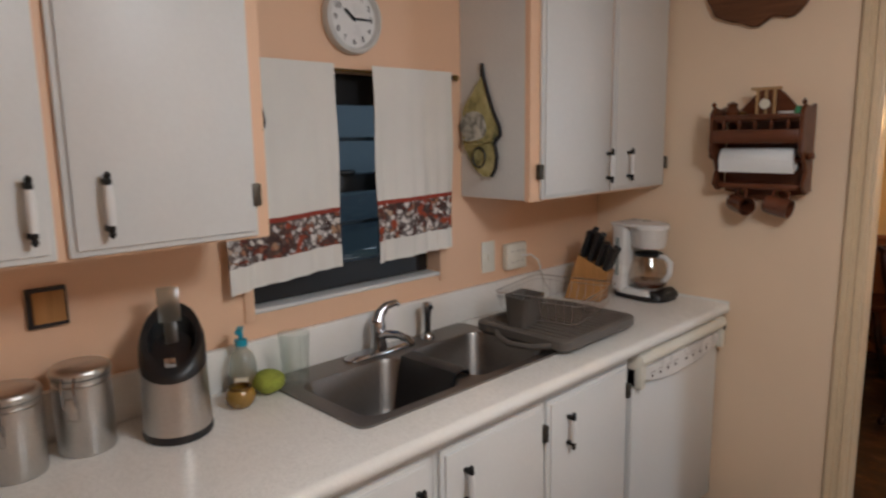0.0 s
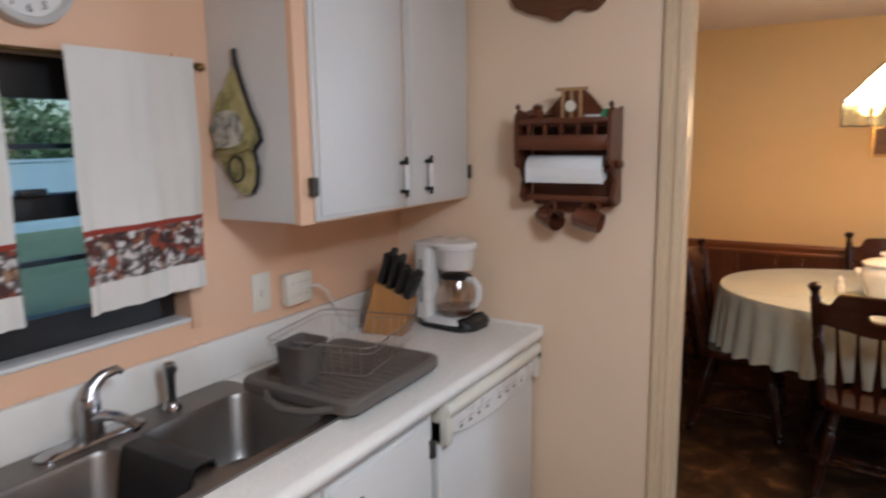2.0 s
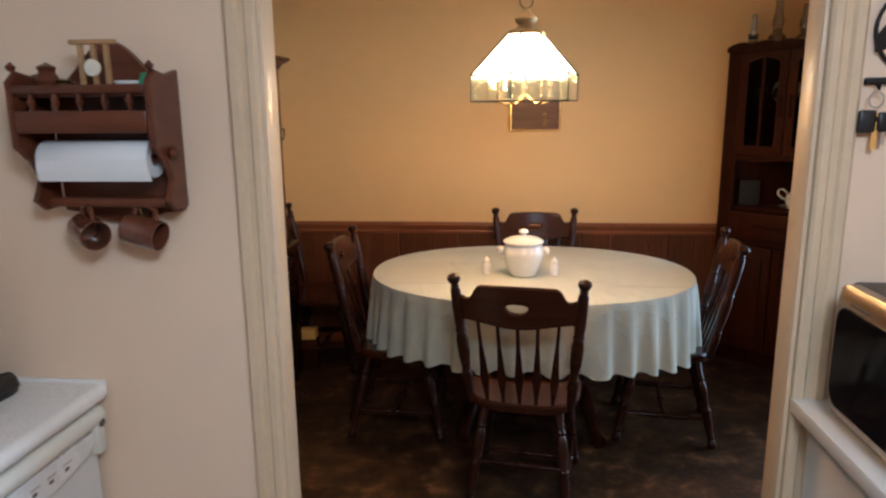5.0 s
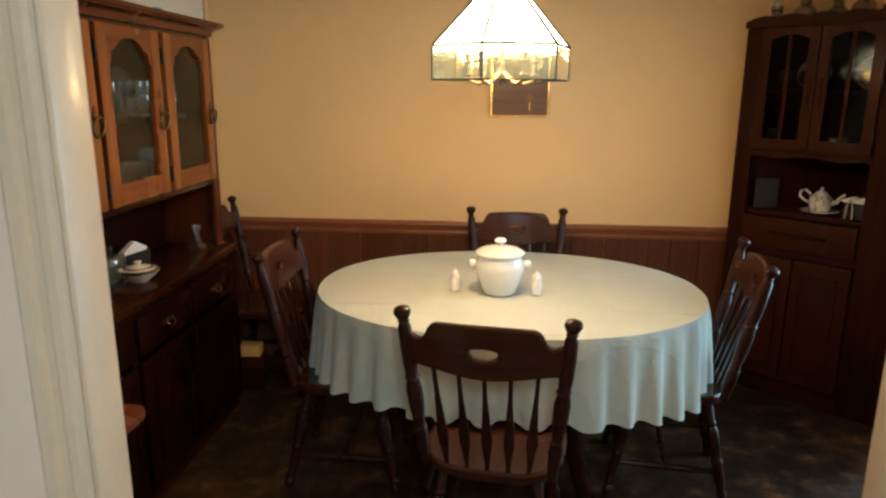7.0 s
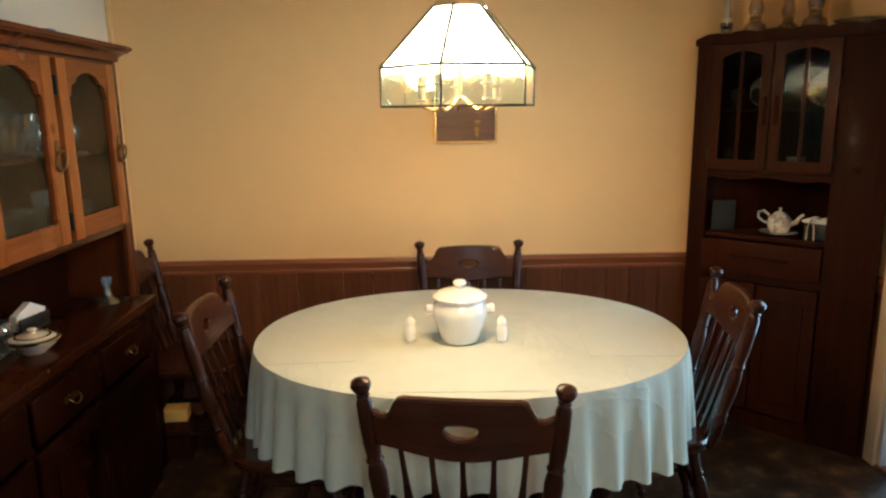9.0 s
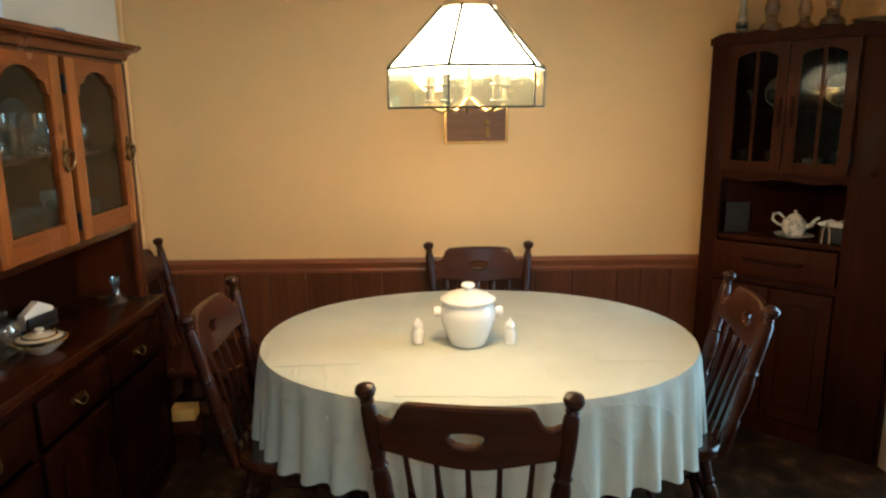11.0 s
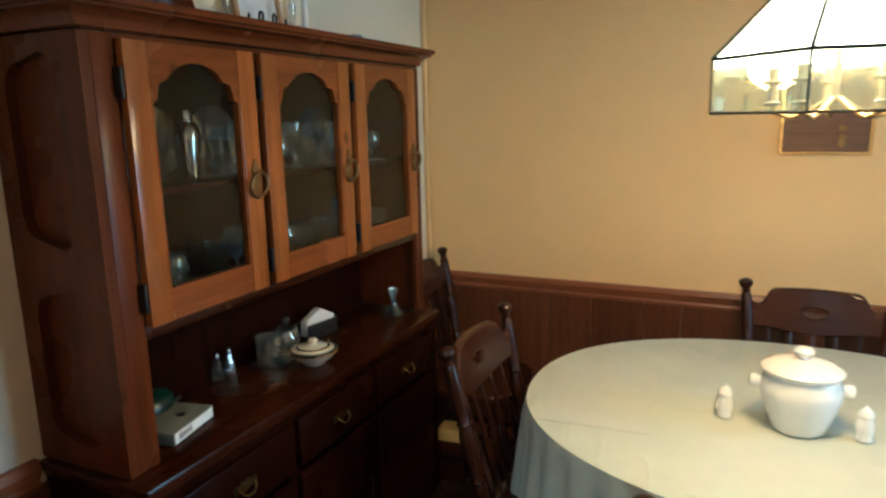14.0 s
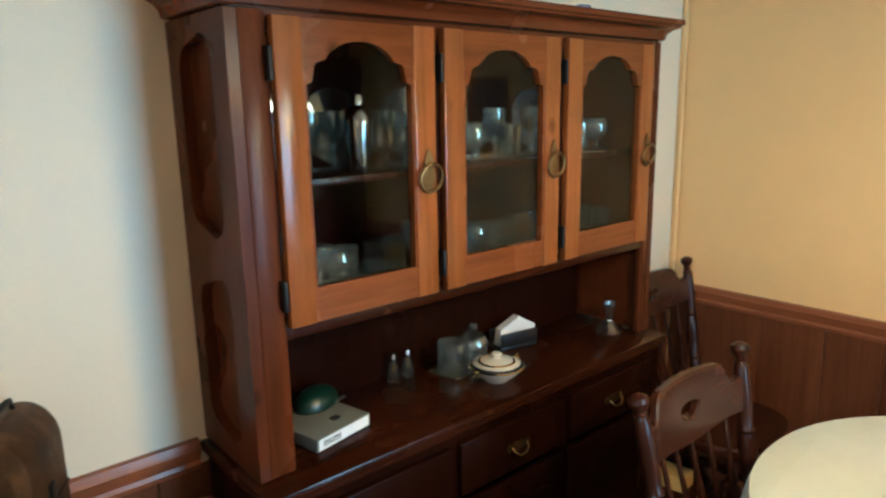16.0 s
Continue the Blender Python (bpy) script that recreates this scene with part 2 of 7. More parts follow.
BLOCKW = wood("oak_block", (0.44, 0.22, 0.07), 0.45, "z", 0.7, 0.15)
SLICEW = wood("bark_slice", (0.15, 0.062, 0.026), 0.55, "x", 1.2, 0.08, 0.8, 1.6)
TABLEW = wood("sewing_table_top", (0.22, 0.065, 0.024), 0.3, "y", 0.6, 0.4)
BENTW = two_tone("bentwood_case", [(0.3, (0.016, 0.009, 0.004)), (0.5, (0.050, 0.026, 0.010)), (0.7, (0.16, 0.082, 0.030))], 7, 4, 0.45)
BENTW.node_tree.nodes["Principled BSDF"].inputs["Specular IOR Level"].default_value = 0.15
VINYL = two_tone("brown_vinyl", [(0.32, (0.013, 0.0068, 0.003)), (0.47, (0.029, 0.0155, 0.007)), (0.57, (0.066, 0.034, 0.014)), (0.68, (0.20, 0.095, 0.036))], 7.5, 6, 0.46, 0.2, 0.001, 0.15, 0.0, 22)
VINYL.node_tree.nodes["Principled BSDF"].inputs["Specular IOR Level"].default_value = 0.2
TILE = two_tone("pale_floor_tile", [(0.3, (0.55, 0.52, 0.46)), (0.7, (0.66, 0.63, 0.57))], 4, 3, 0.4)
CLOTH = linen("sage_table_linen", (0.52, 0.535, 0.43))
MATCLOTH = surface("cream_woven_mat", (0.55, 0.56, 0.475), 0.9, vary=0.06, big=12, fine=330, relief=0.15, dist=0.0005)
CURTAIN = surface("white_curtain", (0.76, 0.74, 0.69), 0.9, vary=0.06, big=6, fine=380, relief=0.3, dist=0.0006)
PAPER = surface("paper_towel", (0.84, 0.84, 0.83), 0.9, vary=0.04, big=14, fine=240, relief=0.5, dist=0.001)
CARTON = surface("yellow_carton", (0.62, 0.40, 0.10), 0.7)
BOOKGREY = surface("grey_green_board", (0.16, 0.165, 0.135), 0.6, vary=0.08)
GREEN = surface("dark_green_plastic", (0.006, 0.022, 0.013), 0.35)
LGREEN = surface("green_glass_paint", (0.06, 0.30, 0.13), 0.35)
TEAL = surface("teal_plastic", (0.02, 0.30, 0.42), 0.35)
AMBER = surface("amber_soap", (0.30, 0.17, 0.03), 0.25, coat=0.4)
SPONGE = surface("lime_sponge", (0.32, 0.36, 0.05), 0.95, vary=0.3, big=40, fine=160, relief=0.8, dist=0.003)
MITTY = two_tone("mitt_yellow_print", [(0.36, (0.12, 0.12, 0.05)), (0.5, (0.42, 0.36, 0.14)), (0.7, (0.56, 0.50, 0.28))], 14, 3, 0.9)
MITTG = two_tone("mitt_grey_print", [(0.36, (0.12, 0.12, 0.10)), (0.48, (0.45, 0.43, 0.36)), (0.66, (0.72, 0.68, 0.58))], 26, 3, 0.9)
GLASS = glass("clear_glass")
WARE = glass("glassware", (0.90, 0.93, 0.92), 0.03, 0.5, 2.0, 0.95, milk=0.075)
PANE = glass("cabinet_pane", (0.90, 0.92, 0.90), 0.02, 0.05, 4.0, 0.4)
OILGLASS = glass("old_lamp_glass", (0.80, 0.74, 0.62), 0.04, 0.25)
SEEDY = glass("smoked_pane", (0.55, 0.56, 0.54), 0.05, 0.02, 5.0, 0.3)
BEVELG = glass("bevelled_glass", (0.86, 0.90, 0.84), 0.05, 0.35, 2.6, 0.8, milk=0.014)
PLASTICG = glass("clear_plastic", (0.80, 0.80, 0.78), 0.15, 0.25, milk=0.35)
COFFEEG = glass("carafe_glass", (0.95, 0.91, 0.86), 0.04, 0.3)


def band_print():
    """Curtain border: a red strip over a black, white and rust printed border."""
    m, n, l, p = tree("printed_border")
    at = coords(n, l)
    warp = n.new("ShaderNodeTexNoise")
    warp.inputs["Scale"].default_value, warp.inputs["Detail"].default_value = 30, 2
    l.new(at, warp.inputs["Vector"])
    shift = n.new("ShaderNodeVectorMath")
    shift.operation = "MULTIPLY_ADD"
    shift.inputs[1].default_value = (0.05, 0.05, 0.05)
    l.new(warp.outputs["Color"], shift.inputs[0])
    l.new(at, shift.inputs[2])
    v = n.new("ShaderNodeTexVoronoi")
    v.inputs["Scale"].default_value = 58
    l.new(shift.outputs[0], v.inputs["Vector"])
    split = n.new("ShaderNodeSeparateColor")
    l.new(v.outputs["Color"], split.inputs[0])
    fruit = ramp(n, l, split.outputs[0], [(0.0, (0.05, 0.025, 0.02)), (0.22, (0.24, 0.05, 0.025)), (0.36, (0.40, 0.25, 0.15)), (0.46, (0.62, 0.58, 0.54)), (0.72, (0.72, 0.69, 0.66)), (0.92, (0.09, 0.05, 0.04))])
    r = mix(n, l, ramp(n, l, v.outputs["Distance"], [(0.40, (0, 0, 0)), (0.62, (0.85,) * 3)]), fruit, (0.05, 0.03, 0.028))
    a = noise_tex(n, l, at, 11, 2)
    col = mix(n, l, ramp(n, l, a, [(0.60, (0, 0, 0)), (0.64, (1, 1, 1))]), r, (0.30, 0.055, 0.022))
    l.new(col, p.inputs["Base Color"])
    p.inputs["Roughness"].default_value = 0.9
    bump(n, l, p, noise_tex(n, l, at, 300, 2), 0.3, 0.0006)
    return m


BORDER = band_print()
REDSTRIP = surface("rust_red_cloth", (0.30, 0.045, 0.025), 0.9, vary=0.2, big=20, fine=300)


def shade_glass():
    """White lamp glass that lets the bulbs' light through."""
    m, n, l, p = tree("opal_glass")
    t, d, mx = n.new("ShaderNodeBsdfTranslucent"), n.new("ShaderNodeBsdfDiffuse"), n.new("ShaderNodeMixShader")
    at = coords(n, l)
    col = ramp(n, l, noise_tex(n, l, at, 9), [(0.3, (0.62, 0.61, 0.58)), (0.7, (0.70, 0.69, 0.67))])
    l.new(col, t.inputs[0])
    l.new(col, d.inputs[0])
    mx.inputs[0].default_value = 0.18
    l.new(t.outputs[0], mx.inputs[1])
    l.new(d.outputs[0], mx.inputs[2])
    glow_, both = n.new("ShaderNodeEmission"), n.new("ShaderNodeAddShader")
    glow_.inputs[0].default_value, glow_.inputs[1].default_value = (1.0, 0.68, 0.38, 1), 13.0
    l.new(mx.outputs[0], both.inputs[0])
    l.new(glow_.outputs[0], both.inputs[1])
    l.new(both.outputs[0], n["Material Output"].inputs[0])
    return m


OPAL = shade_glass()


def glow(name, c, strength):
    m, n, l, p = tree(name)
    p.inputs["Base Color"].default_value = (*c, 1)
    p.inputs["Emission Color"].default_value = (*c, 1)
    p.inputs["Emission Strength"].default_value = strength
    return m


BULB = glow("lit_bulb", (1.0, 0.85, 0.6), 8)
LEAF = two_tone("leaves", [(0.3, (0.10, 0.16, 0.06)), (0.7, (0.26, 0.36, 0.18))], 3, 3, 0.6)
GRASS = two_tone("lawn", [(0.3, (0.22, 0.29, 0.15)), (0.7, (0.32, 0.38, 0.22))], 2, 4, 0.9)
PALEBLUE = surface("pale_blue_siding", (0.42, 0.55, 0.66), 0.6)
SASH = surface("blue_grey_sash_paint", (0.035, 0.048, 0.062), 0.4, vary=0.15, big=8, fine=90)
ROOF = surface("roof_board", (0.25, 0.24, 0.23), 0.8)

# ---- mesh helpers ----


def fresh():
    return bmesh.new()


def mesh_object(name, bm, material, smooth=True):
    bmesh.ops.recalc_face_normals(bm, faces=bm.faces)
    me = bpy.data.meshes.new(name)
    bm.to_mesh(me)
    bm.free()
    me.materials.append(material)
    if smooth:
        me.shade_smooth()
        me.set_sharp_from_angle(angle=radians(38))
    return new(name, me)


def thing(name, label, category, m=None, group="", kind=""):
    ob = tagged(new(name), label, category, group, kind)
    ob.empty_display_size = 0.05
    if m is not None:
        ob.matrix_world = m
    return ob


def part(name, bm, material, parent, label=""):
    ob = mesh_object(name, bm, material)
    ob.parent = parent
    return tagged(ob, label)


def solo(name, bm, material, label, category, m=None, group="", kind=""):
    ob = tagged(mesh_object(name, bm, material), label, category, group, kind)
    if m is not None:
        ob.matrix_world = m
    return ob


def structure(name, bm, material, label, category):
    return tagged(mesh_object(name, bm, material), label, category, "", "structure")


def box(bm, x0, x1, y0, y1, z0, z1, bevel=0.0, seg=2):
    vs = bmesh.ops.create_cube(bm, size=1)["verts"]
    for v in vs:
        v.co = ((x0 + x1) / 2 + v.co.x * (x1 - x0), (y0 + y1) / 2 + v.co.y * (y1 - y0), (z0 + z1) / 2 + v.co.z * (z1 - z0))
    if bevel:
        es = list({e for v in vs for e in v.link_edges})
        bmesh.ops.bevel(bm, geom=es, offset=bevel, segments=seg, profile=0.5, affect="EDGES")
    return bm


def thicken(bm, t):
    bm.normal_update()
    bmesh.ops.solidify(bm, geom=bm.faces[:], thickness=t)
    return bm


def boxes(*items, bevel=0.0):
    bm = fresh()
    for i in items:
        box(bm, *i, bevel=bevel)
    return bm


def lathe(bm, profile, seg=24, m=None):
    """Turns (radius, height) pairs round z."""
    rings = []
    for r, z in profile:
        if r < 1e-5:
            rings.append([bm.verts.new((0, 0, z))])
        else:
            rings.append([bm.verts.new((r * math.cos(2 * math.pi * i / seg), r * math.sin(2 * math.pi * i / seg), z)) for i in range(seg)])
    for a, b in zip(rings, rings[1:]):
        for i in range(seg):
            j = (i + 1) % seg
            loop = [a[i % len(a)], a[j % len(a)], b[j % len(b)], b[i % len(b)]]
            loop = [v for k, v in enumerate(loop) if v not in loop[:k]]
            if len(loop) > 2:
                bm.faces.new(loop)
    if m is not None:
        bmesh.ops.transform(bm, matrix=m, verts=[v for r in rings for v in r])
    return bm


def turned(profile, seg=20, m=None):
    return lathe(fresh(), profile, seg, m)


def along(a, b):
    """The pose that takes the z axis from a towards b."""
    a, b = Vector(a), Vector(b)
    return Matrix.Translation(a) @ (b - a).to_track_quat("Z", "Y").to_matrix().to_4x4()


def tube(bm, pts, r, seg=8, closed=False):
    pts = [Vector(p) for p in pts]
    rings = []
    count = len(pts)
    up = None
    for i, p in enumerate(pts):
        d = (pts[(i + 1) % count] - pts[i - 1]) if closed else (pts[min(i + 1, count - 1)] - pts[max(i - 1, 0)])
        d.normalize()
        if up is None:
            up = d.orthogonal().normalized()
        up = (up - d * up.dot(d)).normalized()
        side = d.cross(up)
        rad = r[i] if isinstance(r, (list, tuple)) else r
        rings.append([bm.verts.new(p + rad * (math.cos(2 * math.pi * k / seg) * up + math.sin(2 * math.pi * k / seg) * side)) for k in range(seg)])
    pairs = list(zip(rings, rings[1:])) + ([(rings[-1], rings[0])] if closed else [])
    for a, b in pairs:
        for k in range(seg):
            bm.faces.new((a[k], a[(k + 1) % seg], b[(k + 1) % seg], b[k]))
    if not closed:
        bm.faces.new(rings[0][::-1])
        bm.faces.new(rings[-1])
    return bm


def arc(cx, cy, r, a0, a1, n=12, ry=None):
    ry = r if ry is None else ry
    return [(cx + r * math.cos(radians(a0 + (a1 - a0) * i / n)), cy + ry * math.sin(radians(a0 + (a1 - a0) * i / n))) for i in range(n + 1)]


def plate(outer, holes=(), thick=0.02, frame_axes="yz", at=0.0, bevel=0.0):
    """A board cut to an outline, with holes, pushed out along the third axis from at to at + thick."""
    bm = fresh()
    edges = []
    for loop in (outer, *holes):
        vs = [bm.verts.new((u, v, 0)) for u, v in loop]
        edges += [bm.edges.new((vs[i], vs[(i + 1) % len(vs)])) for i in range(len(vs))]
    if holes:
        bmesh.ops.triangle_fill(bm, use_beauty=True, edges=edges)
    else:
        bm.faces.new([e.verts[0] for e in edges])
    faces = list(bm.faces)
    got = bmesh.ops.extrude_face_region(bm, geom=faces)["geom"]
    for v in got:
        if isinstance(v, bmesh.types.BMVert):
            v.co.z += thick
    bmesh.ops.recalc_face_normals(bm, faces=bm.faces)
    if bevel:
        sharp = [e for e in bm.edges if len(e.link_faces) == 2 and e.calc_face_angle(0) > 1.2]
        bmesh.ops.bevel(bm, geom=sharp, offset=bevel, segments=1, profile=0.5, affect="EDGES")
    for v in bm.verts:
        u, w, t = v.co
        v.co = {"yz": (at + t, u, w), "xz": (u, at + t, w), "xy": (u, w, at + t)}[frame_axes]
    return bm


def rounded(x0, x1, y0, y1, r, n=5):
    return arc(x1 - r, y1 - r, r, 0, 90, n) + arc(x0 + r, y1 - r, r, 90, 180, n) + arc(x0 + r, y0 + r, r, 180, 270, n) + arc(x1 - r, y0 + r, r, 270, 360, n)


def loft(bm, rings):
    made = [[bm.verts.new(p) for p in ring] for ring in rings]
    for a, b in zip(made, made[1:]):
        for i in range(len(a)):
            bm.faces.new((a[i], a[(i + 1) % len(a)], b[(i + 1) % len(b)], b[i]))
    return made


def profile_run(pts, axis, a, b):
    """A moulding: a closed cross-section run straight from a to b along x or y. The section is (out, z)."""
    bm = fresh()
    ra = [bm.verts.new((a, o, z) if axis == "x" else (o, a, z)) for o, z in pts]
    rb = [bm.verts.new((b, o, z) if axis == "x" else (o, b, z)) for o, z in pts]
    k = len(pts)
    for i in range(k):
        bm.faces.new((ra[i], ra[(i + 1) % k], rb[(i + 1) % k], rb[i]))
    bm.faces.new(ra[::-1])
    bm.faces.new(rb)
    return bm


# ---- the large structure ----
KX, DX, NY, PY0, PY1, EX, KEX, SY, CZ = -1.64, -1.58, 5.605, 2.80, 2.885, 1.90, 1.25, -1.10, 2.25
OPEN_W, DOOR_Z = 0.60, 2.08

structure("floor", boxes((KX - 0.15, EX + 0.16, SY - 0.12, NY + 0.12, -0.08, 0.0)), VINYL, "dark brown mottled sheet vinyl floor", "floor")
structure("ceiling", boxes((KX - 0.15, EX + 0.16, SY - 0.12, NY + 0.12, CZ, CZ + 0.10)), CEIL, "warm off-white painted flat ceiling", "ceiling")

WIN_Y0, WIN_Y1, WIN_Z0, WIN_Z1 = 1.11, 1.815, 1.10, 1.75
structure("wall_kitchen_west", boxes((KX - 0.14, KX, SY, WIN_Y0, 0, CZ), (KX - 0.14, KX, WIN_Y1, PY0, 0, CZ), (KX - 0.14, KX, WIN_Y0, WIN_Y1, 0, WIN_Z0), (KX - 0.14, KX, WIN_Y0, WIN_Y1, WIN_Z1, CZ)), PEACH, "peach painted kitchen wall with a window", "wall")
structure("wall_partition_left", boxes((KX - 0.14, -OPEN_W - 0.002, PY0, PY1, 0, CZ)), LITPEACH, "peach painted partition wall beside the doorway", "wall")
structure("wall_partition_right", boxes((OPEN_W + 0.002, EX + 0.14, PY0, PY1, 0, CZ)), LITPEACH, "peach painted partition wall beside the doorway", "wall")
structure("wall_partition_over", boxes((-OPEN_W, OPEN_W, PY0, PY1, DOOR_Z + 0.02, CZ)), LITPEACH, "painted wall above the doorway", "wall")
structure("wall_kitchen_south", boxes((KX - 0.14, EX + 0.14, SY - 0.1, SY, 0, CZ)), PEACH, "plain peach kitchen end wall", "wall")
structure("wall_kitchen_east", boxes((KEX, KEX + 0.1, SY, PY0, 0, CZ)), PEACH, "plain peach kitchen side wall", "wall")
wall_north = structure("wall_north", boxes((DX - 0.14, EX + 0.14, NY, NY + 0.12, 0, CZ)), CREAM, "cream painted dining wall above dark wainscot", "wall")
wall_west = structure("wall_west", boxes((DX - 0.2, DX, PY1, NY, 0, CZ)), DAYCREAM, "cream painted dining wall above dark wainscot", "wall")
EO0, EO1, EOZ = 4.06, 4.90, 2.05
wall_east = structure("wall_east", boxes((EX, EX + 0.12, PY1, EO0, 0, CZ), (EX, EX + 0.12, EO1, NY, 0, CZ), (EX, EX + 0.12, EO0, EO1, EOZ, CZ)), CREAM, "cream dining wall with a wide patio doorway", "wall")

# doorway lining and casings, kitchen to dining room


def casing(side, y_face, out):
    """A fluted upright board with a rounded edge; side -1 or 1, out -1 towards the kitchen."""
    x0, x1 = OPEN_W - 0.008, OPEN_W + 0.062
    sec = [(x0, 0), (x0, 0.012), (x0 + 0.006, 0.018), (x0 + 0.020, 0.019), (x0 + 0.026, 0.013), (x0 + 0.040, 0.012), (x0 + 0.046, 0.020), (x1 - 0.008, 0.021), (x1, 0.014), (x1, 0)]
    bm = fresh()
    lo = [bm.verts.new((side * a, y_face + out * b, 0)) for a, b in sec]
    hi = [bm.verts.new((side * a, y_face + out * b, DOOR_Z + 0.07)) for a, b in sec]
    for i in range(len(sec)):
        j = (i + 1) % len(sec)
        bm.faces.new((lo[i], lo[j], hi[j], hi[i]))
    bm.faces.new(lo)
    bm.faces.new(hi)
    return bm


door_frame = tagged(thing("door_1", "cream gloss painted doorway casing with fluted boards", "doorway"), kind="structure")
for s in (-1, 1):
    part("casing", casing(s, PY0, -1), TRIM, door_frame)
    part("casing", casing(s, PY1, 1), TRIM, door_frame)
    x = (-OPEN_W - 0.002, -OPEN_W + 0.016) if s < 0 else (OPEN_W - 0.016, OPEN_W + 0.002)
    part("jamb", boxes((x[0], x[1], PY0 + 0.002, PY1 - 0.002, 0, DOOR_Z), bevel=0.002), TRIM, door_frame)
part("head_jamb", boxes((-OPEN_W + 0.016, OPEN_W - 0.016, PY0 + 0.002, PY1 - 0.002, DOOR_Z, DOOR_Z + 0.018)), TRIM, door_frame)
for y0, y1 in ((PY0 - 0.02, PY0), (PY1, PY1 + 0.02)):
    part("head_casing", boxes((-OPEN_W + 0.008, OPEN_W - 0.008, y0, y1, DOOR_Z - 0.01, DOOR_Z + 0.07), bevel=0.004), TRIM, door_frame)

# chair rail and wainscot
RZ = 0.84
RAILSEC = [(0, RZ - 0.075), (0.012, RZ - 0.075), (0.016, RZ - 0.062), (0.012, RZ - 0.052), (0.020, RZ - 0.034), (0.026, RZ - 0.020), (0.022, RZ - 0.012), (0.018, RZ), (0, RZ)]
structure("trim_rail_north", profile_run([(NY - o, z) for o, z in RAILSEC], "x", DX, EX - 0.02), RAIL, "red-brown moulded wooden chair rail", "chair rail")
structure("trim_rail_west", profile_run([(DX + o, z) for o, z in RAILSEC], "y", PY1, 3.530), RAILY, "red-brown moulded wooden chair rail", "chair rail")
structure("trim_rail_west_corner", profile_run([(DX + o, z) for o, z in RAILSEC], "y", 4.984, NY - 0.03), RAILY, "red-brown moulded wooden chair rail", "chair rail")
structure("trim_rail_east", profile_run([(EX - o, z) for o, z in RAILSEC], "y", EO1 + 0.075, NY - 0.03), RAILY, "red-brown moulded wooden chair rail", "chair rail")
structure("trim_corner_northwest", boxes((DX, DX + 0.022, NY - 0.022, NY, RZ, CZ), bevel=0.006), CREAM, "painted corner bead strip", "trim")
structure("baseboard", boxes((DX, EX, NY - 0.024, NY - 0.012, 0, 0.07), bevel=0.003), RAIL, "dark wooden baseboard", "baseboard")

# patio doorway in the dining room's side wall
patio = tagged(thing("door_2", "white painted patio doorway casing letting in daylight", "doorway"), kind="structure")
for y0, y1 in ((EO0 - 0.07, EO0), (EO1, EO1 + 0.07)):
    part("casing", boxes((EX - 0.02, EX, y0, y1, 0, EOZ + 0.07), bevel=0.004), TRIM, patio)
for y0, y1 in ((EO0, EO0 + 0.02), (EO1 - 0.02, EO1)):
    part("jamb", boxes((EX, EX + 0.12, y0, y1, 0, EOZ), bevel=0.002), WHITE, patio)
part("head_casing", boxes((EX - 0.02, EX, EO0, EO1, EOZ, EOZ + 0.07), bevel=0.004), TRIM, patio)
part("threshold", boxes((EX - 0.01, EX + 0.12, EO0, EO1, 0.0, 0.012), bevel=0.003), RAILY, patio)
patio_floor = structure("pavement", boxes((EX + 0.16, EX + 2.6, 3.0, 5.6, -0.09, -0.012)), GREYW, "mortar bed under pale patio tiles", "patio")
structure("ground", boxes((-60, 60, -60, 60, -0.4, -0.30)), GRASS, "mown green lawn round the house", "ground")
structure("roof", boxes((KX - 0.4, EX + 0.4, SY - 0.4, NY + 0.4, CZ + 0.12, CZ + 0.22)), ROOF, "flat grey roof deck", "roof")

structure("backdrop", boxes((-15.2, -15, -12, 14, -0.3, 1.18), (-15.25, -14.95, -12.1, 14.1, 1.18, 1.24)), PALEBLUE, "pale blue garden wall beyond the lawn", "garden wall")
structure("wall_outside", boxes((-4.10, -4.0, 3.03, 7.5, -0.3, 2.8)), surface("blue_grey_siding", (0.11, 0.145, 0.19), 0.6, vary=0.15), "dark blue-grey outside wall beyond the kitchen window", "wall")

# kitchen window
win = tagged(thing("window_1", "dark framed sash window with divided panes and a cream sill", "window"), kind="structure")
part("window_frame", plate(rounded(WIN_Y0, WIN_Y1, WIN_Z0, WIN_Z1, 0.004, 1), [rounded(WIN_Y0 + 0.05, WIN_Y1 - 0.05, WIN_Z0 + 0.075, WIN_Z1 - 0.09, 0.004, 1)], 0.04, "yz", KX - 0.10), BLACK, win)
MID = 1.395
part("meeting_rail", boxes((KX - 0.10, KX - 0.045, WIN_Y0 + 0.05, WIN_Y1 - 0.05, MID, MID + 0.055), bevel=0.004), BLACK, win)
part("sash_lock", boxes((KX - 0.045, KX - 0.02, 1.43, 1.49, MID + 0.055, MID + 0.07), bevel=0.004), BLACK, win)
for z in (1.29, 1.55):
    part("glazing_bar", boxes((KX - 0.085, KX - 0.07, WIN_Y0 + 0.05, WIN_Y1 - 0.05, z, z + 0.012)), SASH, win)
for y in (1.28, 1.424, 1.62):
    part("glazing_bar", boxes((KX - 0.086, KX - 0.069, y, y + 0.012, WIN_Z0 + 0.075, WIN_Z1 - 0.09)), SASH, win)
pane = part("pane", boxes((KX - 0.08, KX - 0.076, WIN_Y0 + 0.05, WIN_Y1 - 0.05, WIN_Z0 + 0.075, WIN_Z1 - 0.09)), GLASS, win)
pane.visible_shadow = False
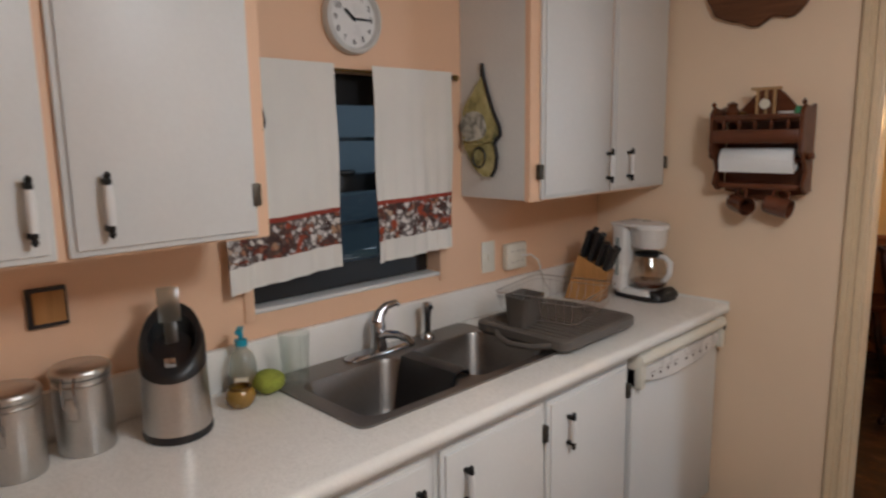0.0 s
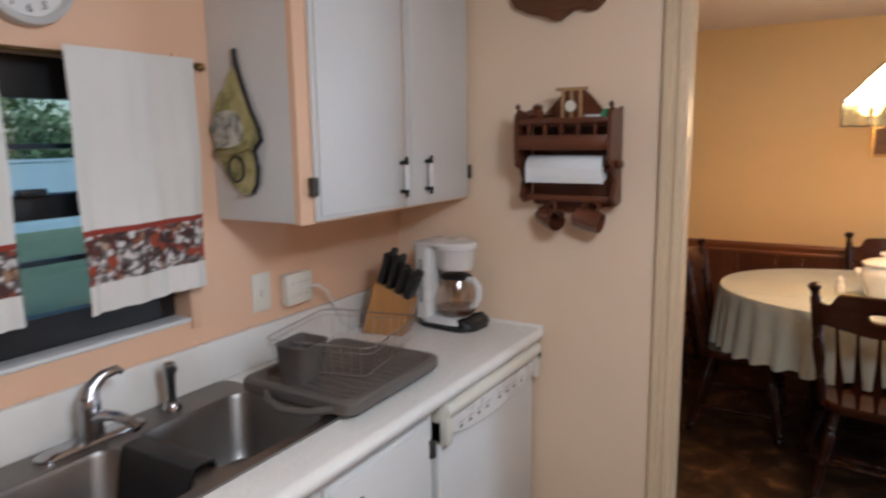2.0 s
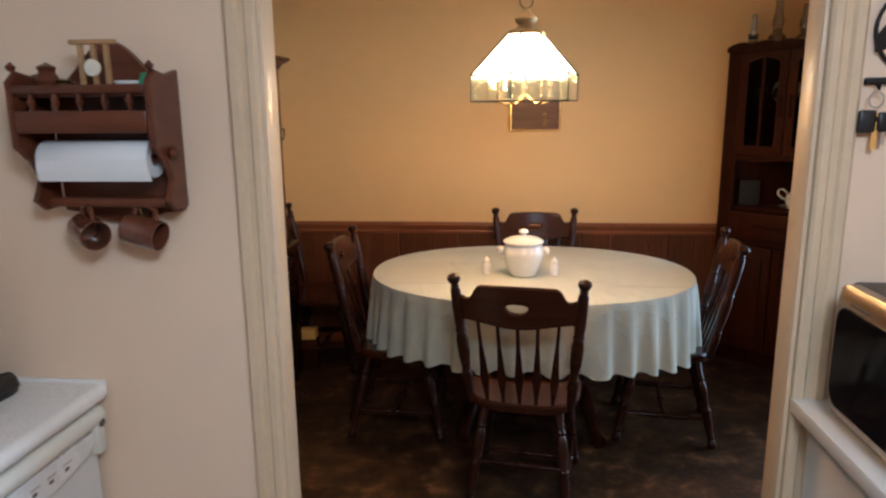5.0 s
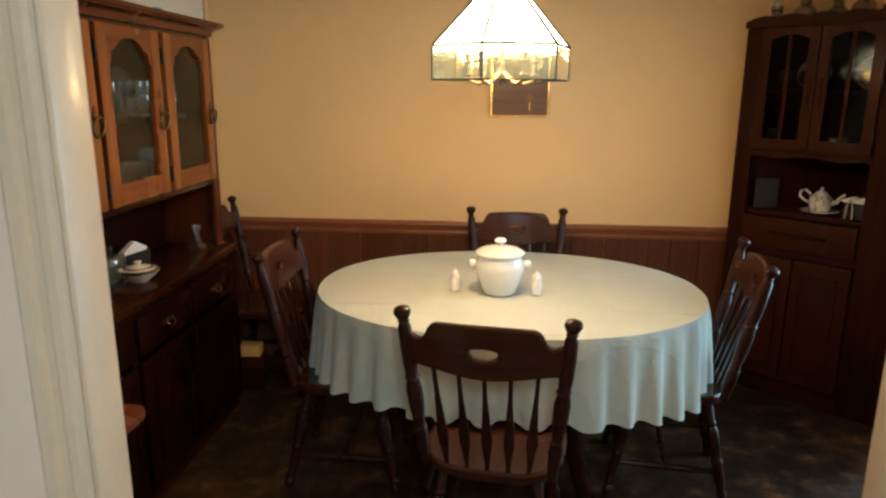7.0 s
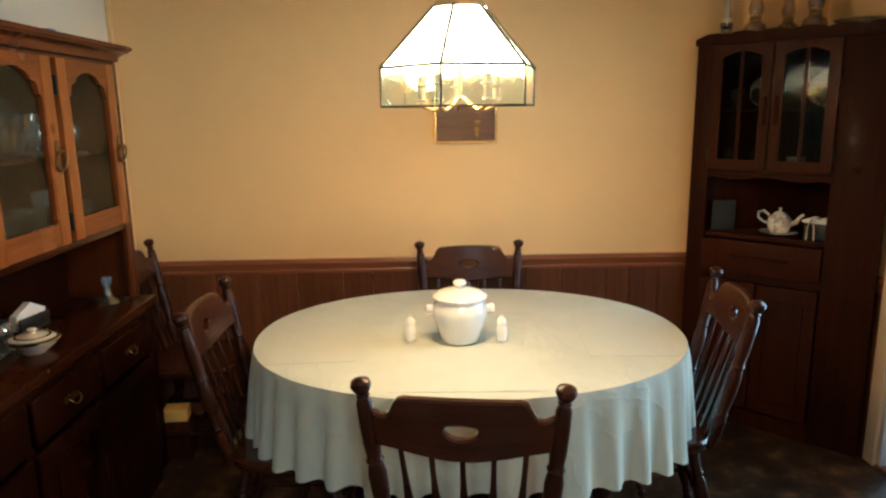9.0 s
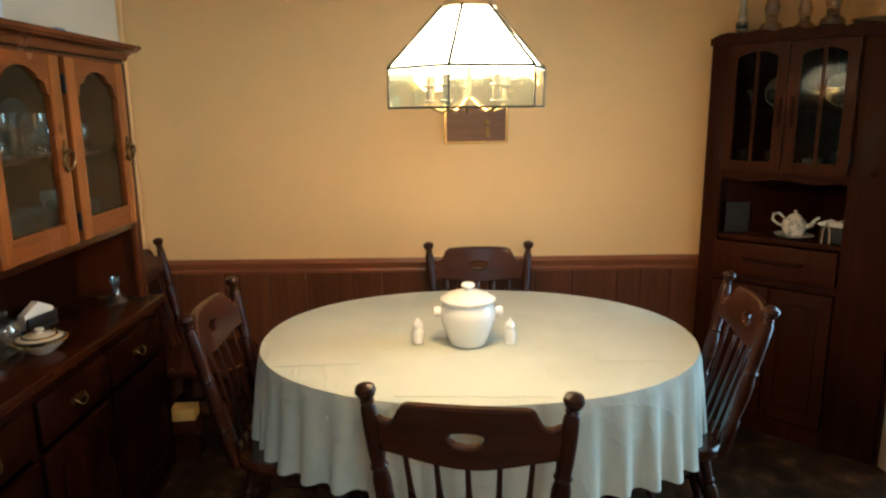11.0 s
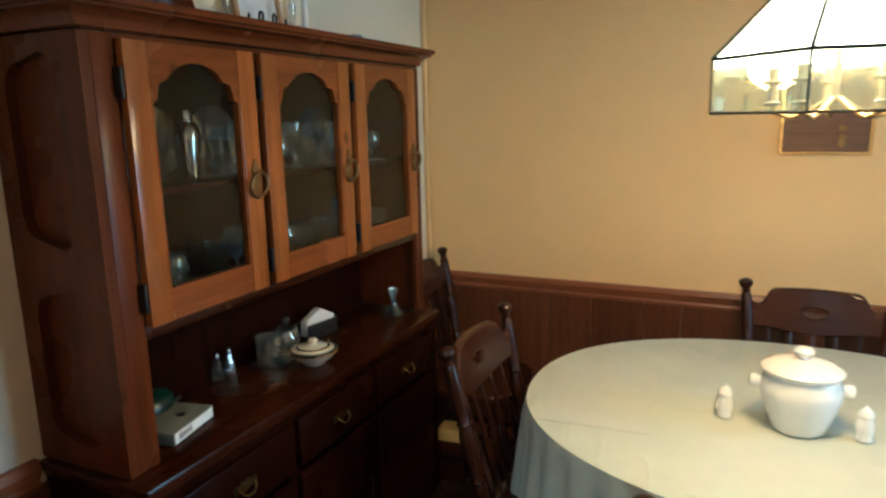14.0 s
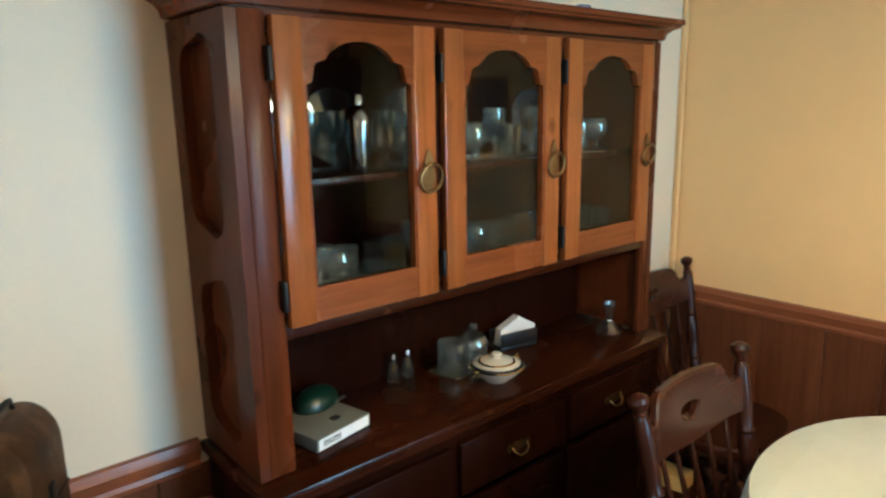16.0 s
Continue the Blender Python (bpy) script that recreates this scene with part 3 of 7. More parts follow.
part("window_sill", boxes((KX - 0.06, KX + 0.006, WIN_Y0, WIN_Y1, WIN_Z0 - 0.011, WIN_Z0 + 0.001), bevel=0.003), WHITE, win)
for a in ((WIN_Y0 - 0.03, WIN_Y0, WIN_Z0 - 0.03, WIN_Z1 + 0.03), (WIN_Y1, WIN_Y1 + 0.03, WIN_Z0 - 0.03, WIN_Z1 + 0.03)):
    part("window_trim", boxes((KX, KX + 0.008, *a), bevel=0.002), PEACH, win)

# ---- kitchen: cabinets and worktop ----


def bar_pull(parent, x, y, z0, z1, out=1):
    """A white china bar between two dark metal ends, upright, standing off a door."""
    o = out * 0.022
    zc = (z0 + z1) / 2
    bm = turned([(0, z0 + 0.018), (0.0072, z0 + 0.018), (0.0090, zc), (0.0072, z1 - 0.018), (0, z1 - 0.018)], 12, Matrix.Translation((x + o, y, 0)))
    pull = part("handle", bm, WPLAST, parent, "white china bar handle")
    for z, s in ((z0 + 0.012, -1), (z1 - 0.012, 1)):
        bm = fresh()
        box(bm, min(x, x + o), max(x, x + o), y - 0.006, y + 0.006, z - 0.006, z + 0.006, 0.002)
        lathe(bm, [(0, -0.008), (0.0055, -0.006), (0.007, 0), (0.005, 0.006), (0.007, 0.011), (0.003, 0.017), (0, 0.019)], 10, Matrix.Translation((x + o, y, z)) @ pose(0, 0, 0, 0 if s > 0 else 180))
        part("handle_end", bm, IRON, pull, "dark metal handle end")


def slab_door(parent, x, y0, y1, z0, z1, handle_y, hz, hinge_y, out=1):
    """A flat painted door with a stepped lip, overlaid on the face frame."""
    bm = fresh()
    a, b = sorted((x, x + out * 0.012))
    box(bm, a, b, y0, y1, z0, z1, 0.004)
    a, b = sorted((x + out * 0.012, x + out * 0.019))
    box(bm, a, b, y0 + 0.012, y1 - 0.012, z0 + 0.012, z1 - 0.012, 0.003)
    d = part("door", bm, WHITE, parent)
    bar_pull(d, x + out * 0.019, handle_y, hz[0], hz[1], out)
    for z in (z0 + 0.09, z1 - 0.09):
        a, b = sorted((x + out * 0.004, x + out * 0.022))
        part("hinge", boxes((a, b, hinge_y - 0.010, hinge_y + 0.010, z - 0.024, z + 0.024), bevel=0.003), HINGE, d, "tarnished metal hinge")
    return d


def upper_cabinet(y0, y1, doors, label):
    ob = thing("wall_cabinet", label, "cabinet", pose(0, 0, 0))
    f = -1.358
    for a, b in ((y0, y0 + 0.018), (y1 - 0.018, y1)):
        part("side_panel", boxes((KX + 0.002, f, a, b, 1.352, CZ - 0.004)), GREYW, ob, "grey-white painted side")
    part("bottom_panel", boxes((KX + 0.002, f, y0 + 0.018, y1 - 0.018, 1.362, 1.376)), PEACH, ob, "peach painted underside")
    part("back_panel", boxes((KX + 0.002, KX + 0.010, y0 + 0.018, y1 - 0.018, 1.376, CZ - 0.004)), GREYW, ob)
    ym = (doors[0][1] + doors[1][0]) / 2
    part("face_frame", plate(rounded(y0, y1, 1.347, CZ - 0.003, 0.003, 1), [rounded(doors[0][0] + 0.014, ym - 0.02, 1.39, CZ - 0.08, 0.003, 1), rounded(ym + 0.02, doors[1][1] - 0.014, 1.39, CZ - 0.08, 0.003, 1)], 0.02, "yz", f), PEACH, ob, "peach painted face frame")
    for d in doors:
        slab_door(ob, f + 0.02, d[0], d[1], 1.353, 2.19, d[2], (1.392, 1.502), d[3])
    return ob


upper_cabinet(0.13, 0.998, [(0.160, 0.570, 0.530, 0.165), (0.588, 0.966, 0.655, 0.962)], "white double-door wall cabinet beside the kitchen window")
upper_cabinet(1.93, 2.795, [(1.978, 2.384, 2.352, 1.968), (2.400, 2.785, 2.492, 2.787)], "white double-door wall cabinet with a peach face frame")

BF = -1.095


def base_cabinet(y0, y1, doors, label):
    ob = thing("base_cabinet", label, "cabinet", pose(0, 0, 0))
    for a, b in ((y0, y0 + 0.018), (y1 - 0.018, y1)):
        part("side_panel", boxes((KX + 0.002, BF, a, b, 0.09, 0.70)), GREYW, ob)
    part("bottom_panel", boxes((KX + 0.002, BF, y0 + 0.018, y1 - 0.018, 0.09, 0.108)), GREYW, ob)
    part("face_frame", plate(rounded(y0, y1, 0.09, 0.862, 0.003, 1), [rounded(y0 + 0.035, (doors[0][1] + doors[1][0]) / 2 - 0.025, 0.125, 0.80, 0.003, 1), rounded((doors[0][1] + doors[1][0]) / 2 + 0.025, y1 - 0.035, 0.125, 0.80, 0.003, 1)], 0.02, "yz", BF), WHITE, ob)
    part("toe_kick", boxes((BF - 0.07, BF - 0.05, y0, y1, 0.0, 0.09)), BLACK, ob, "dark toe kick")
    for d in doors:
        slab_door(ob, BF + 0.02, d[0], d[1], 0.13, 0.835, d[2], (0.676, 0.778), d[3])


base_cabinet(0.28, 1.234, [(0.32, 0.76, 0.72, 0.315), (0.78, 1.215, 1.17, 0.772)], "white double-door base cabinet under the worktop")
base_cabinet(1.236, 2.108, [(1.250, 1.646, 1.325, 1.650), (1.664, 2.082, 1.752, 2.090)], "white double-door sink base cabinet with china handles")

# worktop with the sink's cut-out
SY0, SY1, SX0, SX1 = 1.10, 1.885, -1.605, -1.16
top = thing("worktop", "white laminate worktop with rounded front edge and backsplash", "worktop", pose(0, 0, 0))
bm = boxes((KX + 0.002, SX0 + 0.012, -0.25, 2.788, 0.866, 0.905), (SX0 + 0.012, SX1 - 0.012, -0.25, SY0 + 0.012, 0.866, 0.905), (SX0 + 0.012, SX1 - 0.012, SY1 - 0.012, 2.788, 0.866, 0.905))
part("surface", bm, COUNTER, top)
nose = [(SX1 - 0.012, 0.866), (SX1 - 0.012, 0.905)] + [(-1.052 + 0.022 * math.sin(radians(a)), 0.8835 + 0.0215 * math.cos(radians(a))) for a in range(0, 181, 15)] + [(-1.06, 0.862), (-1.075, 0.866)]
part("front_edge", profile_run(nose, "y", -0.25, 2.788), COUNTER, top)
part("backsplash", boxes((KX + 0.001, KX + 0.024, -0.25, 2.788, 0.905, 1.022), bevel=0.006), COUNTER, top)
part("end_bead", boxes((-1.60, -1.035, 2.788, 2.798, 0.885, 0.912), bevel=0.003), COUNTER, top)

sink = thing("sink", "dark stainless steel double-bowl kitchen sink", "sink", pose(0, 0, 0.905))
B1, B2 = (1.145, 1.475), (1.52, 1.845)
BX0, BX1 = -1.50, -1.19
bm = plate(rounded(SX0, SX1, SY0, SY1, 0.03), [rounded(BX0, BX1, *B1, 0.05), rounded(BX0, BX1, *B2, 0.05)], 0.006, "xy", 0.0005)
part("deck", bm, SINK, sink)
for y0, y1 in (B1, B2):
    bm = fresh()
    rings = []
    for inset, z, r in ((-0.004, 0.0068, 0.054), (0.0, 0.0055, 0.05), (0.004, -0.004, 0.05), (0.018, -0.13, 0.055), (0.03, -0.155, 0.05), (0.06, -0.165, 0.04), (0.115, -0.168, 0.03)):
        rings.append([(u, v, z) for u, v in rounded(BX0 + inset, BX1 - inset, y0 + inset, y1 - inset, r)])
    made = loft(bm, rings)
    bm.faces.new(made[-1])
    bowl = part("bowl", bm, SINK, sink)
    part("drain", turned([(0, -0.166), (0.032, -0.166), (0.04, -0.164), (0.04, -0.1675)], 20, Matrix.Translation(((BX0 + BX1) / 2, (y0 + y1) / 2, 0))), CHROME, bowl, "chrome drain ring")

tap = thing("faucet", "chrome single-lever kitchen faucet on the sink deck", "faucet", pose(-1.555, 1.47, 0.912))
bm = fresh()
rings = []
for z, s in ((0, 1), (0.006, 1), (0.014, 0.8)):
    rings.append([(u, v, z) for u, v in rounded(-0.026 * s, 0.026 * s, -0.125 * s, 0.125 * s, 0.025 * s)])
made = loft(bm, rings)
bm.faces.new(made[-1])
part("escutcheon", bm, CHROME, tap)
part("body", turned([(0, 0.012), (0.027, 0.012), (0.026, 0.03), (0.021, 0.06), (0.024, 0.085), (0.020, 0.10), (0, 0.106)], 20), CHROME, tap)
pts = [(0.0, 0.0, 0.05), (0.04, 0.006, 0.066), (0.08, 0.012, 0.070), (0.115, 0.018, 0.064), (0.135, 0.02, 0.050)]
part("spout", tube(fresh(), pts, [0.014, 0.013, 0.012, 0.011, 0.010], 12), CHROME, tap)
pts = [(0, 0, 0.095), (-0.004, 0.012, 0.120), (0.0, 0.036, 0.140), (0.010, 0.066, 0.147), (0.012, 0.075, 0.138)]
part("lever", tube(fresh(), pts, [0.020, 0.017, 0.013, 0.010, 0.007], 12), CHROME, tap)
spray = thing("side_sprayer", "black and chrome side sprayer on the sink deck", "sprayer", pose(-1.555, 1.675, 0.912))
part("collar", turned([(0, 0), (0.024, 0), (0.022, 0.012), (0.015, 0.02), (0, 0.02)], 16), CHROME, spray)
part("wand", turned([(0, 0.02), (0.011, 0.02), (0.012, 0.07), (0.016, 0.10), (0.014, 0.118), (0, 0.122)], 14), CHROME, spray)
part("trigger", boxes((-0.005, 0.022, -0.008, 0.008, 0.098, 0.112), bevel=0.003), BLACK, spray)

# black sheet over the divider, added for the shade inside the bowls
bm = fresh()
rows = []
for i, (y, z) in enumerate(((1.555, -0.10), (1.535, -0.02), (1.522, 0.010), (1.497, 0.013), (1.474, 0.010), (1.462, -0.03), (1.450, -0.10), (1.440, -0.15), (1.425, -0.158))):
    rows.append([bm.verts.new((x, y, z)) for x in np.linspace(-1.45, -1.23, 12)])
for a, b in zip(rows, rows[1:]):
    for i in range(11):
        bm.faces.new((a[i], a[i + 1], b[i + 1], b[i]))
thicken(bm, 0.004)
solo("sink_shade_sheet", bm, BLACK, "black sheet standing in for shade at the sink divider", "mat", pose(0, 0, 0.912))

# dish drainer tray with cutlery cup and wire basket
tray = thing("drainer_tray", "dark grey plastic dish drainer tray over the sink edge", "dish drainer", pose(-1.30, 2.03, 0.913))
bm = fresh()
rings = []
for inset, z in ((0.012, 0.0), (0.0, 0.012), (0.0, 0.036), (0.006, 0.042), (0.02, 0.042), (0.026, 0.030), (0.03, 0.028)):
    rings.append([(u, v, z + 0.008 * (v + 0.2)) for u, v in rounded(-0.185 + inset, 0.185 - inset, -0.205 + inset, 0.205 - inset, 0.03)])
made = loft(bm, rings)
bm.faces.new(made[0])
bm.faces.new(made[-1])
part("tray", bm, GREYP, tray)
for i in range(11):
    y = -0.15 + i * 0.03
    part("rib", boxes((-0.14, 0.145, y, y + 0.012, 0.026, 0.0325), bevel=0.003), GREYP, tray)
part("spout_lip", tube(fresh(), [(0.13, -0.205, 0.02), (0.08, -0.235, 0.012), (0.0, -0.245, 0.008), (-0.06, -0.225, 0.014), (-0.09, -0.20, 0.022)], 0.010, 8), GREYP, tray)
cup = thing("cutlery_cup", "dark grey plastic cutlery cup on the drainer tray", "cutlery holder", pose(-1.362, 1.928, 0.941, 0, 4, 8))
bm = fresh()
rings = [[(u, v, z) for u, v in rounded(-0.045 * s, 0.045 * s, -0.062 * s, 0.062 * s, 0.018)] for z, s in ((0.0, 0.8), (0.1, 1.0), (0.104, 1.04), (0.104, 0.95), (0.006, 0.75))]
made = loft(bm, rings)
bm.faces.new(made[0])
bm.faces.new(made[-1])
part("cup", bm, GREYP, cup)
rack = thing("wire_dish_rack", "thin chrome wire dish basket standing on the drainer tray", "dish rack", pose(-1.352, 2.102, 0.906, 0, 0, 12))
RX, RY = 0.158, 0.168
part("rim", tube(fresh(), [(u, v, 0.134) for u, v in rounded(-RX, RX, -RY, RY, 0.03, 4)], 0.0019, 6, True), STEEL, rack)
part("rim", tube(fresh(), [(u, v, 0.118) for u, v in rounded(-RX + 0.001, RX - 0.001, -RY + 0.001, RY - 0.001, 0.03, 4)], 0.0010, 6, True), STEEL, rack)
part("base_ring", tube(fresh(), [(u, v, 0.048) for u, v in rounded(-RX + 0.03, RX - 0.03, -RY + 0.03, RY - 0.03, 0.02, 3)], 0.0014, 6, True), STEEL, rack)
for i in range(11):
    y = -RY + 0.035 + i * 0.0266
    for sx in (-1, 1):
        part("wire", tube(fresh(), [(sx * RX, y, 0.134), (sx * (RX - 0.006), y, 0.085), (sx * (RX - 0.03), y * 0.86, 0.048)], 0.0008, 5), STEEL, rack)
for i in range(10):
    x = -RX + 0.03 + i * 0.0284
    for sy in (-1, 1):
        part("wire", tube(fresh(), [(x, sy * RY, 0.134), (x, sy * (RY - 0.006), 0.085), (x * 0.86, sy * (RY - 0.03), 0.048)], 0.0008, 5), STEEL, rack)

# dishwasher
dw = thing("dishwasher", "white built-in dishwasher with an ivory control panel", "dishwasher", pose(0, 0, 0))
part("body", boxes((KX + 0.03, -1.10, 2.132, 2.778, 0.01, 0.858)), BLACK, dw)
part("door", boxes((-1.10, -1.066, 2.134, 2.776, 0.11, 0.735), bevel=0.006), WHITE, dw)
panel = part("control_panel", boxes((-1.10, -1.056, 2.134, 2.776, 0.738, 0.806), bevel=0.006), IVORY, dw)
bar = [(-1.10, 0.806), (-1.10, 0.854)] + [(-1.058 + 0.026 * math.sin(radians(a)), 0.830 + 0.024 * math.cos(radians(a))) for a in range(0, 181, 20)]
part("grip_bar", profile_run(bar, "y", 2.136, 2.774), IVORY, panel, "rounded ivory grip bar")
for y0, y1 in ((2.134, 2.166), (2.744, 2.776)):
    part("end_block", boxes((-1.10, -1.036, y0, y1, 0.735, 0.856), bevel=0.008), IVORY, panel)
lip = [(2.170, 0.800), (2.740, 0.800)] + [(2.455 + 0.285 * math.cos(radians(a)), 0.772 - 0.046 * math.sin(radians(a))) for a in range(0, 181, 12)]
part("keypad", plate(lip, (), 0.012, "yz", -1.060, 0.002), WPLAST, panel, "white bowed keypad strip")
for i in range(8):
    y = 2.215 + i * 0.054 + (0.03 if i > 3 else 0)
    part("key_mark", boxes((-1.0478, -1.0470, y, y + 0.030, 0.772, 0.776)), STEEL, panel)
    part("key_mark", boxes((-1.0478, -1.0470, y + 0.004, y + 0.018, 0.757, 0.765)), GREYP, panel)
part("badge", turned([(0, 0), (0.011, 0), (0.010, 0.003), (0, 0.004)], 16, Matrix.Translation((-1.036, 2.760, 0.815)) @ pose(0, 0, 0, 0, 90)), GREYP, panel)
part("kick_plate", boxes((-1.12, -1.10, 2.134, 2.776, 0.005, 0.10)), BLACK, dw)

# ---- kitchen: things on the worktop ----
coffee = thing("coffee_maker", "white drip coffee maker with a glass carafe", "coffee maker", pose(-1.352, 2.684, 0.906, 0, 0, -5) @ Matrix.Diagonal((1.08, 1.02, 0.96, 1)))
bm = fresh()
rings = [[(u, v, z) for u, v in rounded(-0.090, 0.128, -0.085, 0.085, 0.06)] for z in (0.0, 0.016)]
made = loft(bm, rings)
bm.faces.new(made[0])
bm.faces.new(made[-1])
part("foot", bm, BLACK, coffee, "black foot plate")
bm = fresh()
rings = [[(u, v, z) for u, v in rounded(-0.085 + 0.0 * s, 0.095 - s, -0.078 + s, 0.078 - s, 0.05)] for z, s in ((0.018, 0.0), (0.036, 0.004), (0.042, 0.02))]
made = loft(bm, rings)
bm.faces.new(made[-1])
part("warming_base", bm, WPLAST, coffee)
bm = fresh()
made = loft(bm, [[(u, v, z) for u, v in rounded(0.074 + a, 0.128 - b, -0.074, 0.074, 0.03 - b * 0.4)] for z, a, b in ((0.014, 0, 0), (0.030, 0, 0.008), (0.040, 0, 0.030))])
bm.faces.new(made[-1])
part("control_nose", bm, BLACK, coffee, "black sloping control nose")
bm = fresh()
rings = [[(u, v, z) for u, v in rounded(-0.088, -0.028, -0.078, 0.078, 0.016)] for z in (0.03, 0.300)]
made = loft(bm, rings)
bm.faces.new(made[0])
bm.faces.new(made[-1])
part("water_tank", bm, WPLAST, coffee)
part("brew_basket", turned([(0, 0.212), (0.056, 0.212), (0.061, 0.220), (0.068, 0.285), (0.072, 0.290), (0.072, 0.306), (0.066, 0.312), (0, 0.315)], 28, Matrix.Translation((0.028, 0, 0))), WPLAST, coffee)
part("lid", boxes((-0.092, 0.03, -0.080, 0.080, 0.299, 0.314), bevel=0.006), WPLAST, coffee)
part("tank_window", boxes((-0.066, -0.050, -0.0795, -0.0775, 0.09, 0.25), bevel=0.001), PLASTICG, coffee, "translucent water gauge")
part("switch", boxes((0.112, 0.118, -0.012, 0.012, 0.026, 0.036), bevel=0.002), GREYP, coffee)
carafe = part("carafe", turned([(0, 0.044), (0.050, 0.044), (0.060, 0.06), (0.063, 0.09), (0.058, 0.125), (0.045, 0.165), (0.042, 0.175), (0.040, 0.175), (0.043, 0.163), (0.056, 0.124), (0.061, 0.09), (0.058, 0.062), (0.048, 0.048), (0, 0.047)], 28, Matrix.Translation((0.030, 0, 0)) @ Matrix.Diagonal((1.14, 1.14, 1, 1))), COFFEEG, coffee, "glass carafe with a little coffee")
part("coffee", turned([(0, 0.049), (0.046, 0.049), (0.056, 0.063), (0.057, 0.072), (0, 0.072)], 24, Matrix.Translation((0.030, 0, 0)) @ Matrix.Diagonal((1.14, 1.14, 1, 1))), BROWNGLAZE, carafe)
part("collar", turned([(0.043, 0.178), (0.0465, 0.178), (0.0465, 0.186), (0.036, 0.193), (0, 0.194), (0, 0.188), (0.043, 0.184)], 24, Matrix.Translation((0.030, 0, 0)) @ Matrix.Diagonal((1.14, 1.14, 1, 1))), BLACK, carafe)
hp = [(0.070, 0.0, 0.178), (0.105, 0.0, 0.180), (0.128, 0.0, 0.160), (0.126, 0.0, 0.115), (0.108, 0.0, 0.085), (0.094, 0.0, 0.080)]
bm = tube(fresh(), hp, [0.010, 0.011, 0.011, 0.011, 0.010, 0.008], 10)
bmesh.ops.rotate(bm, cent=(0.03, 0, 0), matrix=Matrix.Rotation(radians(-8), 3, "Z"), verts=bm.verts)
part("handle", bm, WPLAST, carafe)

block = thing("knife_block", "slanted oak knife block full of black handled knives", "knife block", pose(-1.553, 2.432, 0.906, 0, 0, 13))
bm = plate([(0, 0), (0.150, 0), (0.180, 0.122), (0.055, 0.184)], (), 0.085, "xz", 0.0, 0.003)
part("block", bm, BLOCKW, block)
random.seed(3)
AX = Vector((0.34, 0.0, 0.94)).normalized()
for row in range(4):
    f = 0.12 + row * 0.25
    for col in range(3):
        base = Vector((0.055 + 0.125 * f, 0.017 + col * 0.0255, 0.184 - 0.062 * f)) - AX * 0.004
        d = (AX + Vector((random.uniform(-0.05, 0.05), 0.06 * (col - 1), 0))).normalized()
        ln = (0.098 if row < 2 else 0.080) + 0.022 * random.random()
        w = random.uniform(0.0115, 0.0145)
        bm = fresh()
        box(bm, -w, w, -0.0105, 0.0105, 0, ln, 0.005)
        box(bm, -w * 1.2, w * 1.1, -0.0110, 0.0110, ln - 0.020, ln + 0.004, 0.006)
        bmesh.ops.transform(bm, matrix=along(base, base + d), verts=bm.verts)
        kn = part("knife_handle", bm, BLACK, block)
        if row % 2 == 0:
            bm = fresh()
            for h in (0.3, 0.55):
                lathe(bm, [(0, 0), (0.003, 0.0), (0.0025, 0.001), (0, 0.0012)], 8, along(base + d * ln * h + Vector((0, -0.0106, 0)), base + d * ln * h + Vector((0, -1, 0))))
            part("rivet", bm, STEEL, kn)


def canister(x, y, r, h, turn):
    ob = thing("canister", "brushed steel clamp-lid kitchen canister on the worktop", "canister", pose(x, y, 0.906, 0, 0, turn), "steel canisters")
    part("body", turned([(0, 0), (r * 0.96, 0), (r, 0.005), (r, h * 0.76), (r * 0.94, h * 0.775), (r, h * 0.79), (r, h * 0.83), (0, h * 0.83)], 32), STEEL, ob)
    lid = part("lid", turned([(r * 1.03, h * 0.845), (r * 1.06, h * 0.86), (r * 1.06, h * 0.90), (r * 1.0, h * 0.93), (r * 0.9, h * 0.945), (0, h * 0.95)], 32), STEEL, ob, "domed steel lid")
    part("gasket", turned([(r * 0.9, h * 0.825), (r * 1.01, h * 0.83), (r * 1.01, h * 0.847), (r * 0.9, h * 0.85)], 28), PLASTICG, lid)
    clamp = [(r * 1.04, -0.012, h * 0.89), (r * 1.22, -0.012, h * 0.80), (r * 1.16, -0.012, h * 0.60), (r * 1.02, -0.012, h * 0.55), (r * 1.02, 0.012, h * 0.55), (r * 1.16, 0.012, h * 0.60), (r * 1.22, 0.012, h * 0.80), (r * 1.04, 0.012, h * 0.89)]
    part("clamp", tube(fresh(), clamp, 0.0025, 6), CHROME, ob, "chrome wire clamp")
    part("latch", boxes((r * 1.0, r * 1.07, -0.014, 0.014, h * 0.42, h * 0.66), bevel=0.004), STEEL, ob)


canister(-1.515, 0.500, 0.058, 0.19, -35)
canister(-1.535, 0.640, 0.058, 0.20, -38)
canister(-1.500, 0.355, 0.062, 0.22, -35)

caddy = thing("countertop_caddy", "brushed steel countertop caddy with slanted black lid", "caddy", pose(-1.475, 0.815, 0.906, 0, 0, -28))


def ring_cut(r, z, tilt=0.0, n=32, ry=None):
    ry = r if ry is None else ry
    return [(r * math.cos(2 * math.pi * i / n), ry * math.sin(2 * math.pi * i / n), z - tilt * r * math.cos(2 * math.pi * i / n)) for i in range(n)]


